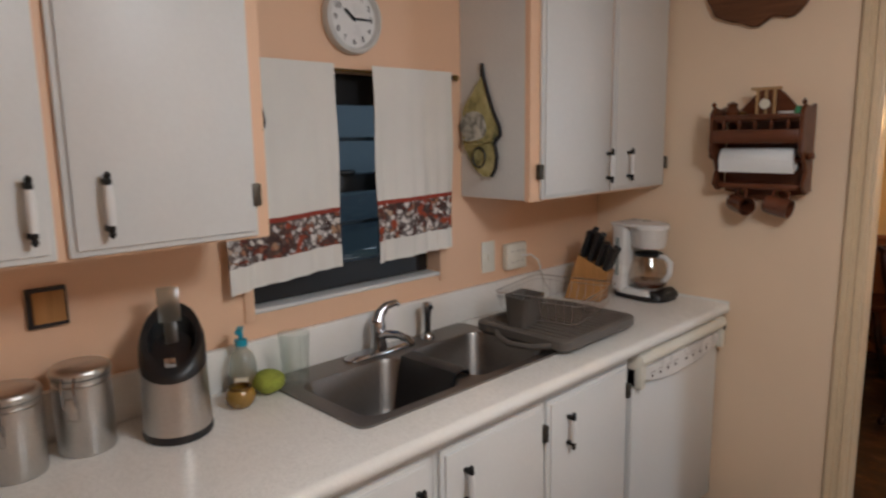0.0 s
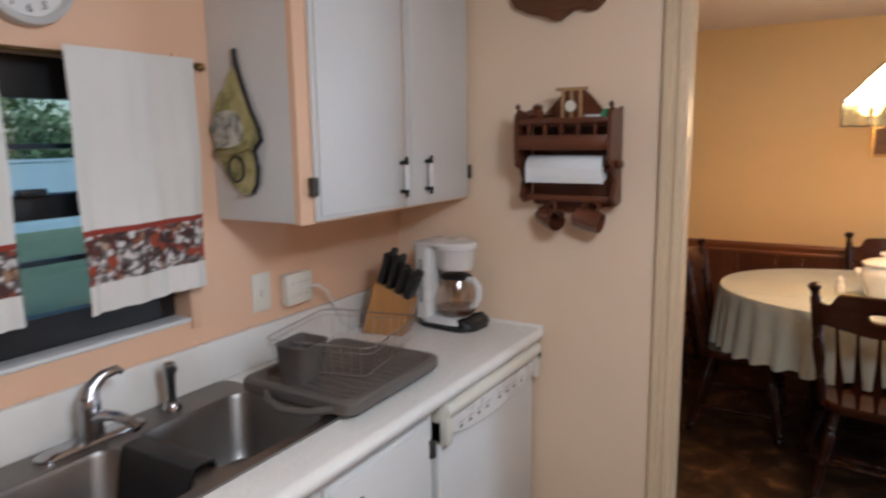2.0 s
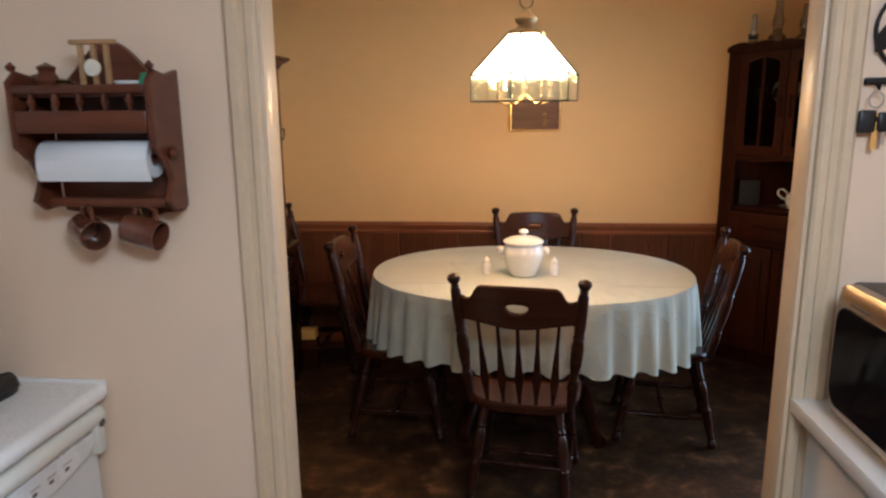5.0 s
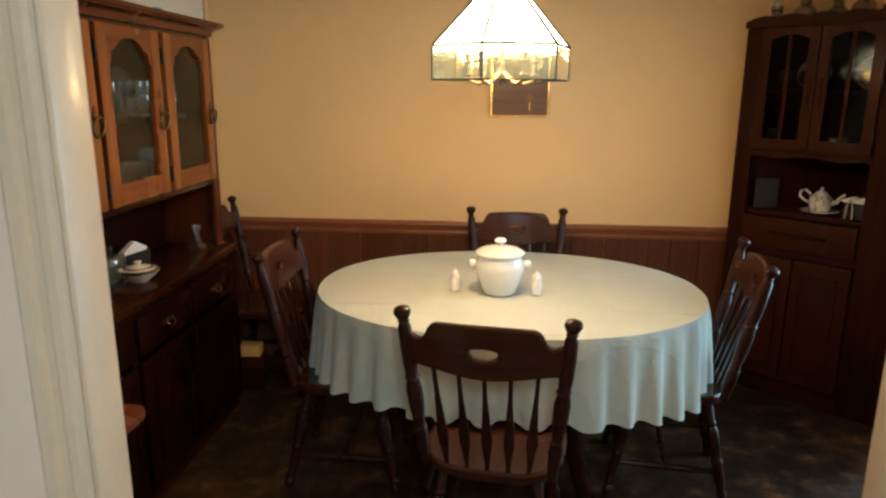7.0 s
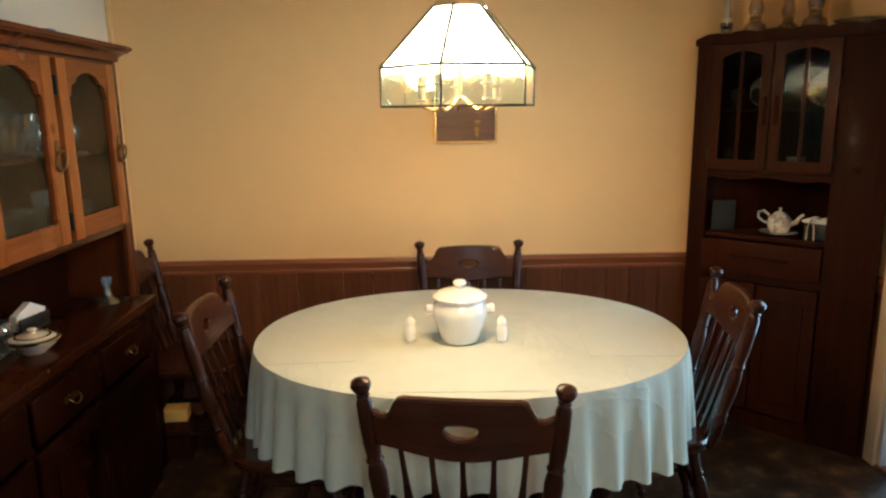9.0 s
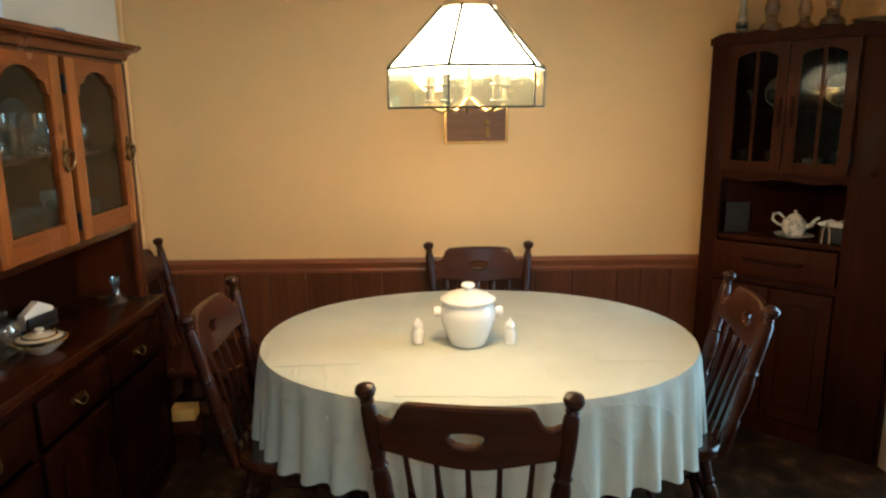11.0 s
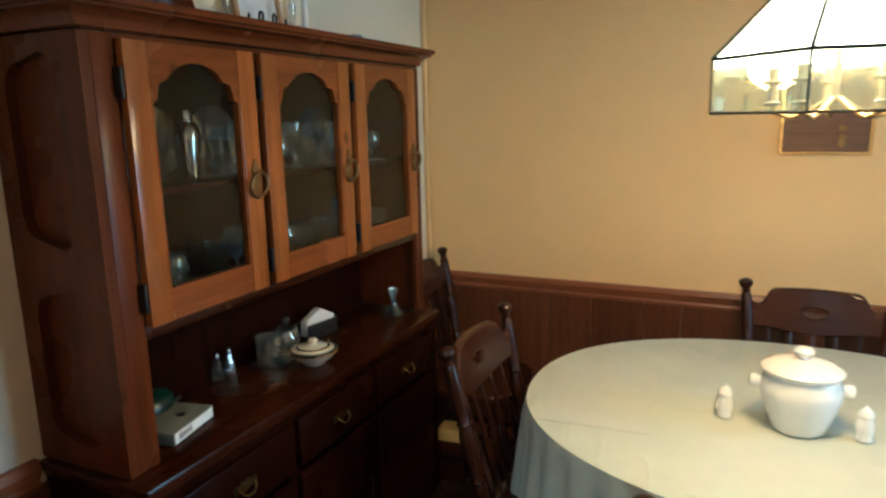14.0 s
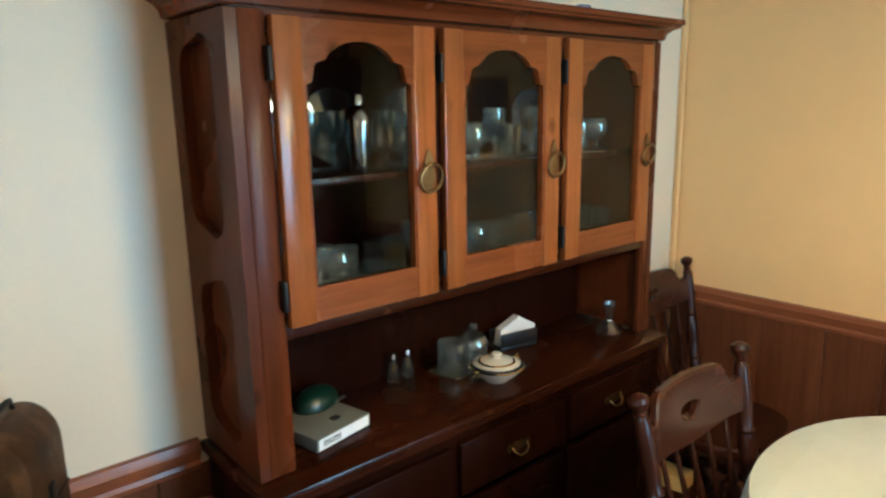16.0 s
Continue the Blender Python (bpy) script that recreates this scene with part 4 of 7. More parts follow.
bm = fresh()
made = loft(bm, [ring_cut(0.086, 0.0, ry=0.075), ring_cut(0.088, 0.010, ry=0.077), ring_cut(0.086, 0.018, ry=0.075)])
bm.faces.new(made[0])
part("base", bm, BLACK, caddy)
bm = fresh()
loft(bm, [ring_cut(0.086, 0.017, ry=0.075), ring_cut(0.080, 0.10, ry=0.072), ring_cut(0.078, 0.165, 0.35, ry=0.071)])
part("body", bm, STEEL, caddy)
bm = fresh()
made = loft(bm, [ring_cut(0.0785, 0.164, 0.35, ry=0.0715), ring_cut(0.078, 0.205, 0.75, ry=0.071), ring_cut(0.070, 0.222, 0.9, ry=0.064), ring_cut(0.052, 0.218, 0.9, ry=0.05), ring_cut(0.05, 0.19, 0.6, ry=0.048)])
bm.faces.new(made[-1])
part("lid", bm, BLACK, caddy)
part("emblem", boxes((0.055, 0.060, -0.012, 0.012, 0.168, 0.19), bevel=0.002), CHROME, caddy)
spat = thing("clear_spatula", "pale grey plastic spatula standing in the caddy", "spatula", pose(-1.49, 0.822, 1.085, 0, -14, -20))
part("handle", boxes((-0.004, 0.004, -0.014, 0.014, -0.02, 0.07), bevel=0.003), PLASTICG, spat)
part("blade", boxes((-0.003, 0.003, -0.024, 0.024, 0.07, 0.15), bevel=0.0025), PLASTICG, spat)

soap = thing("soap_bottle", "half-full amber soap bottle with teal pump", "soap bottle", pose(-1.570, 1.030, 0.906, 0, 0, -35))
part("bottle", turned([(0, 0.002), (0.032, 0.002), (0.036, 0.01), (0.036, 0.08), (0.028, 0.108), (0.014, 0.122), (0.013, 0.132), (0, 0.132)], 20), PLASTICG, soap)
part("soap", turned([(0, 0.006), (0.031, 0.006), (0.034, 0.012), (0.034, 0.052), (0, 0.052)], 20), AMBER, soap, "amber liquid soap")
part("label", boxes((0.0355, 0.0365, -0.017, 0.017, 0.025, 0.055), bevel=0.002), IVCHINA, soap)
part("collar", turned([(0, 0.130), (0.016, 0.130), (0.016, 0.146), (0, 0.148)], 16), TEAL, soap, "teal pump collar")
part("pump", boxes((-0.006, 0.006, -0.006, 0.006, 0.146, 0.172), (-0.008, 0.042, -0.008, 0.008, 0.168, 0.180), bevel=0.003), TEAL, soap, "teal pump head")
bm = fresh()
bmesh.ops.create_icosphere(bm, subdivisions=3, radius=0.042)
for v in bm.verts:
    v.co *= 1 + 0.10 * noise.noise(v.co * 40)
    v.co.z = max(v.co.z * 0.75, -0.03)
solo("sponge", bm, SPONGE, "lime green scrubbing sponge leaning by the sink", "sponge", pose(-1.525, 1.078, 0.938))
sh = thing("sponge_pot", "small amber glazed pot with a wide open mouth", "pot", pose(-1.500, 0.983, 0.906, 0, 0, 30))
part("bowl", turned([(0, 0), (0.024, 0), (0.034, 0.010), (0.038, 0.026), (0.033, 0.042), (0.027, 0.048), (0.023, 0.046), (0.028, 0.038), (0.030, 0.022), (0, 0.010)], 24), AMBER, sh)
part("rim", tube(fresh(), [(0.026 * math.cos(a), 0.026 * math.sin(a), 0.048) for a in np.linspace(0, 2 * math.pi, 25)[:-1]], 0.004, 8, True), BRASS, sh)
tumbler = solo("drinking_glass", turned([(0, 0.0), (0.033, 0.0), (0.035, 0.004), (0.042, 0.135), (0.040, 0.135), (0.033, 0.012), (0, 0.012)], 28), GLASS, "clear straight-sided drinking glass by the sink", "glass", pose(-1.535, 1.165, 0.912))

# ---- kitchen: on the walls ----
rod = thing("curtain_rod", "thin brass curtain rod across the kitchen window", "curtain rod", pose(0, 0, 0))
part("rod", tube(fresh(), [(KX + 0.016, 1.00, 1.752), (KX + 0.016, 1.885, 1.752)], 0.005, 8), BRASS, rod)
part("finial", turned([(0, 0), (0.006, 0.002), (0.011, 0.012), (0.005, 0.022), (0, 0.024)], 12, along((KX + 0.016, 1.883, 1.752), (KX + 0.016, 2, 1.752))), BRASS, rod)
part("bracket", boxes((KX, KX + 0.032, 1.868, 1.878, 1.744, 1.760), bevel=0.002), BRASS, rod)


def curtain(y0, y1, seedling, band, z0, hem_slope, label):
    """A cafe curtain panel with soft folds, its printed border and hem."""
    def column(y, s):
        f = (y - y0) / (y1 - y0)
        z_top, z_end = 1.768, z0 + hem_slope * f
        z = z_top + (z_end - z_top) * s
        wave = 0.005 * math.sin(f * 13 + seedling) + 0.002 * math.sin(f * 37 + seedling * 2.3) * (0.5 + s)
        return (KX + 0.034 + wave * (0.4 + s) + 0.004 * math.sin(9 * s + f * 4), y + 0.012 * s * math.sin(f * 9 + seedling), z)

    ob = thing("curtain", label, "curtain", pose(0, 0, 0), "kitchen curtains")
    for name, s0, s1, material in (("cloth", 0.0, band[0], CURTAIN), ("red_strip", band[0], band[0] + 0.022, REDSTRIP), ("border", band[0] + 0.022, band[1], BORDER), ("hem", band[1], 1.0, CURTAIN)):
        bm = fresh()
        cols = max(12, int((y1 - y0) / 0.006))
        rws = max(2, int((s1 - s0) * 36))
        grid = [[bm.verts.new(column(y0 + (y1 - y0) * i / cols, s0 + (s1 - s0) * j / rws)) for i in range(cols + 1)] for j in range(rws + 1)]
        for j in range(rws):
            for i in range(cols):
                bm.faces.new((grid[j][i], grid[j][i + 1], grid[j + 1][i + 1], grid[j + 1][i]))
        thicken(bm, 0.0012)
        part(name, bm, material, ob)


curtain(1.015, 1.385, 1.0, (0.70, 0.885), 1.160, 0.030, "white cafe curtain with a printed fruit border")
curtain(1.52, 1.858, 2.6, (0.675, 0.885), 1.175, 0.012, "white cafe curtain with a red and black border")

clock = thing("wall_clock", "round white wall clock above the kitchen window", "clock", pose(KX, 1.470, 1.898, 0, 90, 0))
part("case", turned([(0, 0.002), (0.098, 0.002), (0.100, 0.012), (0.096, 0.030), (0.086, 0.036), (0.080, 0.024), (0.080, 0.018)], 40), GREYW, clock)
part("dial", turned([(0, 0.019), (0.082, 0.019), (0.082, 0.016)], 36), WPLAST, clock)
for h in range(1, 13):
    fc = bpy.data.curves.new("numeral", "FONT")
    fc.body, fc.size, fc.align_x, fc.align_y, fc.extrude = str(h), 0.024, "CENTER", "CENTER", 0.0004
    fc.materials.append(BLACK)
    num = new("numeral", fc)
    num.parent = clock
    a = radians(30 * h)
    num.matrix_basis = Matrix.Translation((-0.064 * math.cos(a), 0.064 * math.sin(a), 0.0205)) @ pose(0, 0, 0, 0, 0, 90)
for a, ln, w in ((308, 0.040, 0.004), (90, 0.058, 0.003)):
    bm = boxes((-ln, 0.008, -w, w, 0.0225, 0.024))
    bmesh.ops.rotate(bm, cent=(0, 0, 0), matrix=Matrix.Rotation(radians(-a), 3, "Z"), verts=bm.verts)
    part("clock_hand", bm, BLACK, clock)

wb = thing("wall_plaque", "small square wooden wall plaque with black rim", "plaque", pose(KX, 0.615, 1.207))
part("rim", boxes((0.001, 0.014, -0.040, 0.040, -0.044, 0.044), bevel=0.003), BLACK, wb)
part("tile", boxes((0.014, 0.020, -0.030, 0.034, -0.034, 0.036), bevel=0.003), BLOCKW, wb)

sw = thing("light_switch", "ivory wall switch plate with one toggle", "switch", pose(KX, 2.067, 1.117))
part("cover", boxes((0.0005, 0.006, -0.036, 0.036, -0.058, 0.058), bevel=0.003), IVORY, sw)
part("toggle", boxes((0.006, 0.016, -0.005, 0.005, -0.012, 0.010), bevel=0.002), IVORY, sw)
ad = thing("outlet_adapter", "white plug-in multi-outlet adapter with a cord", "outlet", pose(KX, 2.205, 1.105))
part("body", boxes((0.0005, 0.032, -0.058, 0.058, -0.050, 0.050), bevel=0.008), IVORY, ad)
for y in (-0.03, 0.0, 0.03):
    for z in (-0.02, 0.02):
        part("socket", boxes((0.032, 0.0325, y - 0.006, y - 0.0045, z - 0.004, z + 0.004), (0.032, 0.0325, y + 0.0045, y + 0.006, z - 0.004, z + 0.004)), GREYP, ad)
part("cord", tube(fresh(), [(0.034, 0.02, 0.0), (0.05, 0.06, 0.0), (0.045, 0.11, -0.03), (0.035, 0.15, -0.09), (0.03, 0.19, -0.15), (0.035, 0.24, -0.19), (0.04, 0.33, -0.195)], 0.0035, 8), WPLAST, ad)

# oven mitt hung on the cabinet's side
mitt = thing("oven_mitt", "yellow and grey printed leaf-shaped oven mitt on a hook", "oven mitt", pose(0, 1.93, 0))
up_ = [(-1.533, 1.752), (-1.575, 1.70), (-1.612, 1.66), (-1.622, 1.60), (-1.618, 1.54), (-1.575, 1.528), (-1.52, 1.535), (-1.475, 1.545), (-1.452, 1.562), (-1.458, 1.59), (-1.485, 1.64), (-1.512, 1.71), (-1.525, 1.75)]
lo_ = [(-1.617, 1.538), (-1.60, 1.50), (-1.575, 1.455), (-1.535, 1.430), (-1.495, 1.428), (-1.475, 1.45), (-1.470, 1.49), (-1.478, 1.538), (-1.52, 1.536), (-1.575, 1.527)]


def puffed(outline, t, at):
    bm = plate(outline, (), 0.004, "xz", at - 0.006)
    c = sum((Vector((u, 0, v)) for u, v in outline), Vector()) / len(outline)
    fr = [f for f in bm.faces if f.normal.y < -0.9]
    bmesh.ops.poke(bm, faces=fr, offset=-t)
    bmesh.ops.subdivide_edges(bm, edges=bm.edges[:], cuts=1, use_grid_fill=True, smooth=0.6)
    return bm


part("cuff", puffed(up_, -0.022, -0.004), MITTY, mitt)
part("thumb_pad", puffed(lo_, -0.022, -0.002), MITTY, mitt)
print_ = [(-1.622, 1.62), (-1.622, 1.565), (-1.60, 1.552), (-1.585, 1.545), (-1.545, 1.548), (-1.515, 1.565), (-1.515, 1.60), (-1.53, 1.63), (-1.57, 1.64)]
part("printed_panel", puffed(print_, -0.020, -0.009), MITTG, mitt)
part("piping", tube(fresh(), [(u, -0.008, v) for u, v in [(-1.533, 1.79)] + up_[::-1][:6]], 0.006, 8), BLACK, mitt, "black piping")
part("thumb_piping", tube(fresh(), [(u, -0.010, v) for u, v in [(-1.452, 1.562), (-1.475, 1.535), (-1.466, 1.49), (-1.472, 1.45), (-1.49, 1.426)]], 0.006, 8), BLACK, mitt)
part("hanging_loop", boxes((-1.541, -1.527, -0.010, -0.002, 1.745, 1.795), bevel=0.003), BLACK, mitt)
part("leaf_patch", tube(fresh(), [(-1.545 + 0.028 * math.cos(a), -0.012, 1.488 + 0.033 * math.sin(a)) for a in np.linspace(0, 2 * math.pi, 19)[:-1]], 0.003, 6, True), BLACK, mitt)

hold = thing("pot_holder", "dark quilted pot holder with a tan tip", "pot holder", pose(-1.43, 1.0, 0))
part("cloth", tube(fresh(), [(0, 0.008, 1.70), (0, 0.020, 1.672), (0.004, 0.032, 1.635), (0.004, 0.038, 1.600), (0, 0.034, 1.568), (0, 0.026, 1.548)], [0.005, 0.011, 0.015, 0.016, 0.012, 0.009], 12), BLACK, hold)
part("tip", tube(fresh(), [(0, 0.028, 1.551), (0, 0.022, 1.536), (0, 0.018, 1.522)], [0.010, 0.008, 0.004], 12), MITTY, hold, "tan cloth tip")
part("hook", tube(fresh(), [(0, -0.005, 1.712), (0, 0.006, 1.712), (0, 0.009, 1.700)], 0.003, 6), IRON, hold)

# paper towel and spice rack on the partition
rk = thing("spice_rack", "red-brown wooden spice rack with paper towel holder", "wall rack", pose(-0.929, PY0 - 0.001, 0) @ Matrix.Diagonal((0.86, 1.5, 1, 1)))
back = [(-0.165, 1.34), (-0.12, 1.335), (-0.05, 1.318), (0.0, 1.312), (0.05, 1.318), (0.12, 1.335), (0.165, 1.34), (0.168, 1.628)] + [(x, 1.632 + 0.084 * math.cos(x / 0.125 * math.pi / 2) ** 1.3) for x in np.linspace(0.124, -0.124, 25)] + [(-0.168, 1.628)]
part("back_board", plate(back, (), 0.012, "xz", -0.013), RACKW, rk)
sidep = [(-0.013, 1.35), (-0.05, 1.348), (-0.072, 1.372), (-0.055, 1.42), (-0.070, 1.46), (-0.098, 1.49), (-0.098, 1.625), (-0.08, 1.648), (-0.05, 1.640), (-0.013, 1.652)]
for x in (-0.184, 0.168):
    sp = part("side_panel", plate(sidep, (), 0.016, "yz", x, 0.003), RACKW, rk)
    part("finial", turned([(0, 0), (0.007, 0.004), (0.009, 0.012), (0, 0.022)], 10, Matrix.Translation((x + 0.008, -0.085, 1.645))), RACKW, sp)
    part("knob", turned([(0, 0), (0.012, 0.002), (0.016, 0.012), (0.010, 0.022), (0, 0.024)], 14, along((x + (0.016 if x > 0 else 0), -0.055, 1.475), (x + (1 if x > 0 else -1), -0.055, 1.475))), RACKW, sp)
part("shelf", boxes((-0.168, 0.168, -0.090, -0.013, 1.530, 1.540)), RACKW, rk)
part("shelf_front", boxes((-0.168, 0.168, -0.098, -0.088, 1.520, 1.566), bevel=0.003), RACKW, rk)
part("gallery_rail", boxes((-0.168, 0.168, -0.098, -0.086, 1.600, 1.618), bevel=0.003), RACKW, rk)
part("top_shelf", boxes((-0.168, 0.168, -0.086, -0.013, 1.594, 1.602)), RACKW, rk)
for i in range(5):
    part("spindle", turned([(0, 1.566), (0.005, 1.566), (0.004, 1.572), (0.008, 1.583), (0.004, 1.594), (0.005, 1.600), (0, 1.600)], 10, Matrix.Translation((-0.125 + i * 0.0625, -0.092, 0))), RACKW, rk, "turned spindle")
part("lower_rail", boxes((-0.168, 0.168, -0.05, -0.035, 1.355, 1.375), bevel=0.003), RACKW, rk)
roll = thing("paper_towel_roll", "white paper towel roll on the rack's dowel", "paper towels", pose(-0.929, PY0 - 0.084, 1.462) @ Matrix.Diagonal((0.9, 1, 1, 1)))
part("roll", turned([(0.018, -0.142), (0.039, -0.142), (0.041, -0.139), (0.041, 0.133), (0.039, 0.136), (0.018, 0.136), (0.018, -0.142)], 32, pose(0, 0, 0, 0, 90)), PAPER, roll)
bm = fresh()
pts = [(0.0, -0.0412, 0.0), (0.0, -0.0425, -0.016), (0.0, -0.041, -0.032), (0.0, -0.037, -0.045)]
gr = [[bm.verts.new((x + (0.004 if x > 0 else 0) * k, p[1], p[2])) for k, p in enumerate(pts)] for x in np.linspace(-0.140, 0.134, 9)]
for a, b in zip(gr, gr[1:]):
    for i in range(3):
        bm.faces.new((a[i], a[i + 1], b[i + 1], b[i]))
part("loose_sheet", bm, PAPER, roll)
part("dowel", turned([(0, -0.17), (0.009, -0.17), (0.009, 0.17), (0, 0.17)], 12, pose(0, 0, 0, 0, 90)), RACKW, roll)


def mug(x, z, m):
    ob = thing("mug", "brown glazed mug hung on a hook", "mug", m, "hanging mugs")
    part("bowl", turned([(0, 0), (0.028, 0), (0.034, 0.006), (0.036, 0.05), (0.034, 0.088), (0.031, 0.088), (0.032, 0.05), (0.030, 0.010), (0, 0.008)], 24), BROWNGLAZE, ob)
    part("handle", tube(fresh(), [(0.033, 0, 0.072), (0.055, 0, 0.070), (0.062, 0, 0.045), (0.052, 0, 0.020), (0.034, 0, 0.016)], 0.0055, 8), BROWNGLAZE, ob)


def hung(place, axis):
    """A pose with the handle upwards and the mug's opening along the axis."""
    a = Vector(axis).normalized()
    u = (Vector((0, 0, 1)) - a * a.z).normalized()
    return Matrix.Translation(place) @ Matrix((u, a.cross(u), a)).transposed().to_4x4() @ Matrix.Translation((0, 0, -0.045))


mug(0, 0, hung((-0.992, PY0 - 0.066, 1.298), (0.75, -0.6, -0.12)))
mug(0, 0, hung((-0.862, PY0 - 0.066, 1.298), (0.97, -0.1, -0.22)))
for x in (-0.990, -0.866):
    hk = thing("cup_hook", "small brass cup hook under the rack", "hook", pose(x, PY0 - 0.064, 1.355), "cup hooks")
    part("hook", tube(fresh(), [(0, 0, 0.004), (0, 0, -0.012), (0.008, 0, -0.024), (0.016, 0, -0.016)], 0.002, 6), BRASS, hk)
chairy = thing("miniature_chair", "tiny pale wooden toy chair on the rack", "ornament", pose(-0.912, PY0 - 0.10, 1.604) @ Matrix.Scale(1.1, 4))
part("top_bar", boxes((-0.046, 0.046, -0.006, 0.006, 0.088, 0.097), bevel=0.002), PALEW, chairy)
for x in (-0.026, 0.0, 0.026):
    part("slat", boxes((x - 0.004, x + 0.004, -0.004, 0.004, 0.0, 0.088)), PALEW, chairy)
part("heart", turned([(0, 0), (0.016, 0.001), (0.016, 0.006), (0, 0.008)], 14, pose(0, -0.005, 0.045, 90)), IVCHINA, chairy)
for x, w, h, material, word in ((-1.032, 0.026, 0.046, RACKW, "little brown figurine on the spice rack"), (-0.997, 0.020, 0.022, BRASS, "little dull brass trinket on the spice rack"), (-0.966, 0.018, 0.018, BROWNGLAZE, "small brown pot on the spice rack")):
    solo("trinket", turned([(0, 0), (w * 0.7, 0), (w, h * 0.4), (w * 0.6, h * 0.7), (w * 0.75, h * 0.85), (0, h)], 12), material, word, "ornament", pose(x, PY0 - 0.085, 1.603) @ Matrix.Diagonal((1, 1, 1.4, 1)), "rack trinkets")
solo("little_dish", turned([(0, 0), (0.02, 0), (0.036, 0.014), (0.034, 0.016), (0, 0.006)], 18), CHINA, "small white dish on the spice rack", "dish", pose(-0.845, PY0 - 0.095, 1.604) @ Matrix.Diagonal((0.8, 0.8, 1.4, 1)))
solo("green_cap_jar", turned([(0, 0), (0.016, 0), (0.016, 0.02), (0.012, 0.026), (0.012, 0.032), (0, 0.034)], 14), LGREEN, "small green glass jar on the spice rack", "jar", pose(-0.803, PY0 - 0.095, 1.610))
# a slab of bark-edged wood higher on the wall
bm = fresh()
pts = []
for i in range(48):
    a = 2 * math.pi * i / 48
    pts.append((0.185 * math.cos(a) * (1 + 0.05 * math.sin(5 * a)), 2.035 + 0.098 * math.sin(a) * (1 + 0.10 * math.sin(7 * a + 1) + 0.06 * math.sin(11 * a))))
solo("wood_slice", plate(pts, (), 0.03, "xz", -0.031, 0.006), SLICEW, "dark varnished bark-edged wood slice on the wall", "wall decoration", pose(-0.985, PY0 - 0.001, 0))

# key holder, cabinet and microwave by the doorway
kh = thing("key_holder", "black iron key holder with a leaf ring", "key holder", pose(0.775, PY0 - 0.001, 1.61))
part("ring", tube(fresh(), [(0.095 * math.cos(a), -0.008, 0.10 + 0.088 * math.sin(a)) for a in np.linspace(0, 2 * math.pi, 37)[:-1]], 0.004, 8, True), IRON, kh)
part("bar", boxes((-0.105, 0.105, -0.014, -0.001, -0.008, 0.006), bevel=0.003), IRON, kh)
leafo = [(-0.092, 0.055), (-0.075, 0.06), (-0.066, 0.08), (-0.072, 0.105), (-0.066, 0.12), (-0.085, 0.10), (-0.096, 0.08)]
part("leaf", plate(leafo, (), 0.004, "xz", -0.012), IRON, kh)
for i, x in enumerate((-0.085, -0.03, 0.03, 0.085)):
    part("hook", tube(fresh(), [(x, -0.012, -0.006), (x, -0.026, -0.018), (x, -0.028, -0.008)], 0.0025, 6), IRON, kh)
for i, x in enumerate((0.69, 0.745)):
    ks = thing("key_bunch", "bunch of keys with black fobs on a hook", "keys", pose(x, PY0 - 0.022, 1.588), "hanging keys")
    part("ring", tube(fresh(), [(0.014 * math.cos(a), 0.0, -0.016 + 0.016 * math.sin(a)) for a in np.linspace(0, 2 * math.pi, 17)[:-1]], 0.0016, 6, True), STEEL, ks)
    part("fob", boxes((-0.032, 0.002, -0.008, 0.006, -0.082, -0.036), bevel=0.006), BLACK, ks)
    part("fob", boxes((0.004, 0.024, -0.010, 0.004, -0.080, -0.040), bevel=0.006), BLACK, ks)
    part("key", boxes((-0.004, 0.006, -0.004, -0.001, -0.115, -0.05), (-0.008, 0.010, -0.004, -0.001, -0.06, -0.042)), GOLD, ks, "brass key")
    part("key", boxes((0.014, 0.022, -0.003, 0.0, -0.105, -0.05)), STEEL, ks, "steel key")

mc = thing("microwave_cabinet", "white painted base cabinet beside the doorway", "cabinet", pose(0, 0, 0))
part("body", boxes((0.645, KEX - 0.003, 1.70, 2.79, 0.08, 0.885)), WHITE, mc)
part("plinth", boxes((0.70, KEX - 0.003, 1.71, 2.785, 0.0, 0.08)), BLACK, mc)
part("worktop", boxes((0.590, KEX - 0.003, 1.68, 2.796, 0.887, 0.922), bevel=0.004), WHITE, mc)
for y0, y1, hy in ((2.25, 2.775, 2.33), (1.715, 2.24, 2.16)):
    d = part("door", boxes((0.627, 0.645, y0, y1, 0.11, 0.84), bevel=0.005), WHITE, mc)
    bar_pull(d, 0.627, hy, 0.66, 0.76, -1)
solo("counter_mat", boxes((0.645, 1.20, 2.02, 2.72, 0.9225, 0.927), bevel=0.002), GREYW, "pale grey mat under the microwave", "mat")
mw = thing("microwave", "silver microwave oven with a black glass door", "microwave", pose(0, 0, 0))
part("case", boxes((0.645, 1.05, 2.08, 2.70, 0.942, 1.215), bevel=0.008), BLACK, mw)
bm = fresh()
rings = []
for o, ins in ((0.0, 0.0), (-0.022, 0.0), (-0.034, 0.018)):
    rings.append([(0.648 + o, u, v) for u, v in rounded(2.08 + ins, 2.70 - ins, 0.942 + ins, 1.215 - ins, 0.03)])
made = loft(bm, rings)
bm.faces.new(made[-1])
mf = part("front", bm, BRONZE, mw, "brushed bronze-silver front panel")
part("door_glass", plate(rounded(2.15, 2.672, 0.970, 1.176, 0.035), (), 0.006, "yz", 0.6095, 0.001), BLACKGLASS, mf, "black glass door window")
part("badge", boxes((0.6115, 0.614, 2.56, 2.63, 1.184, 1.189)), GREYP, mf)
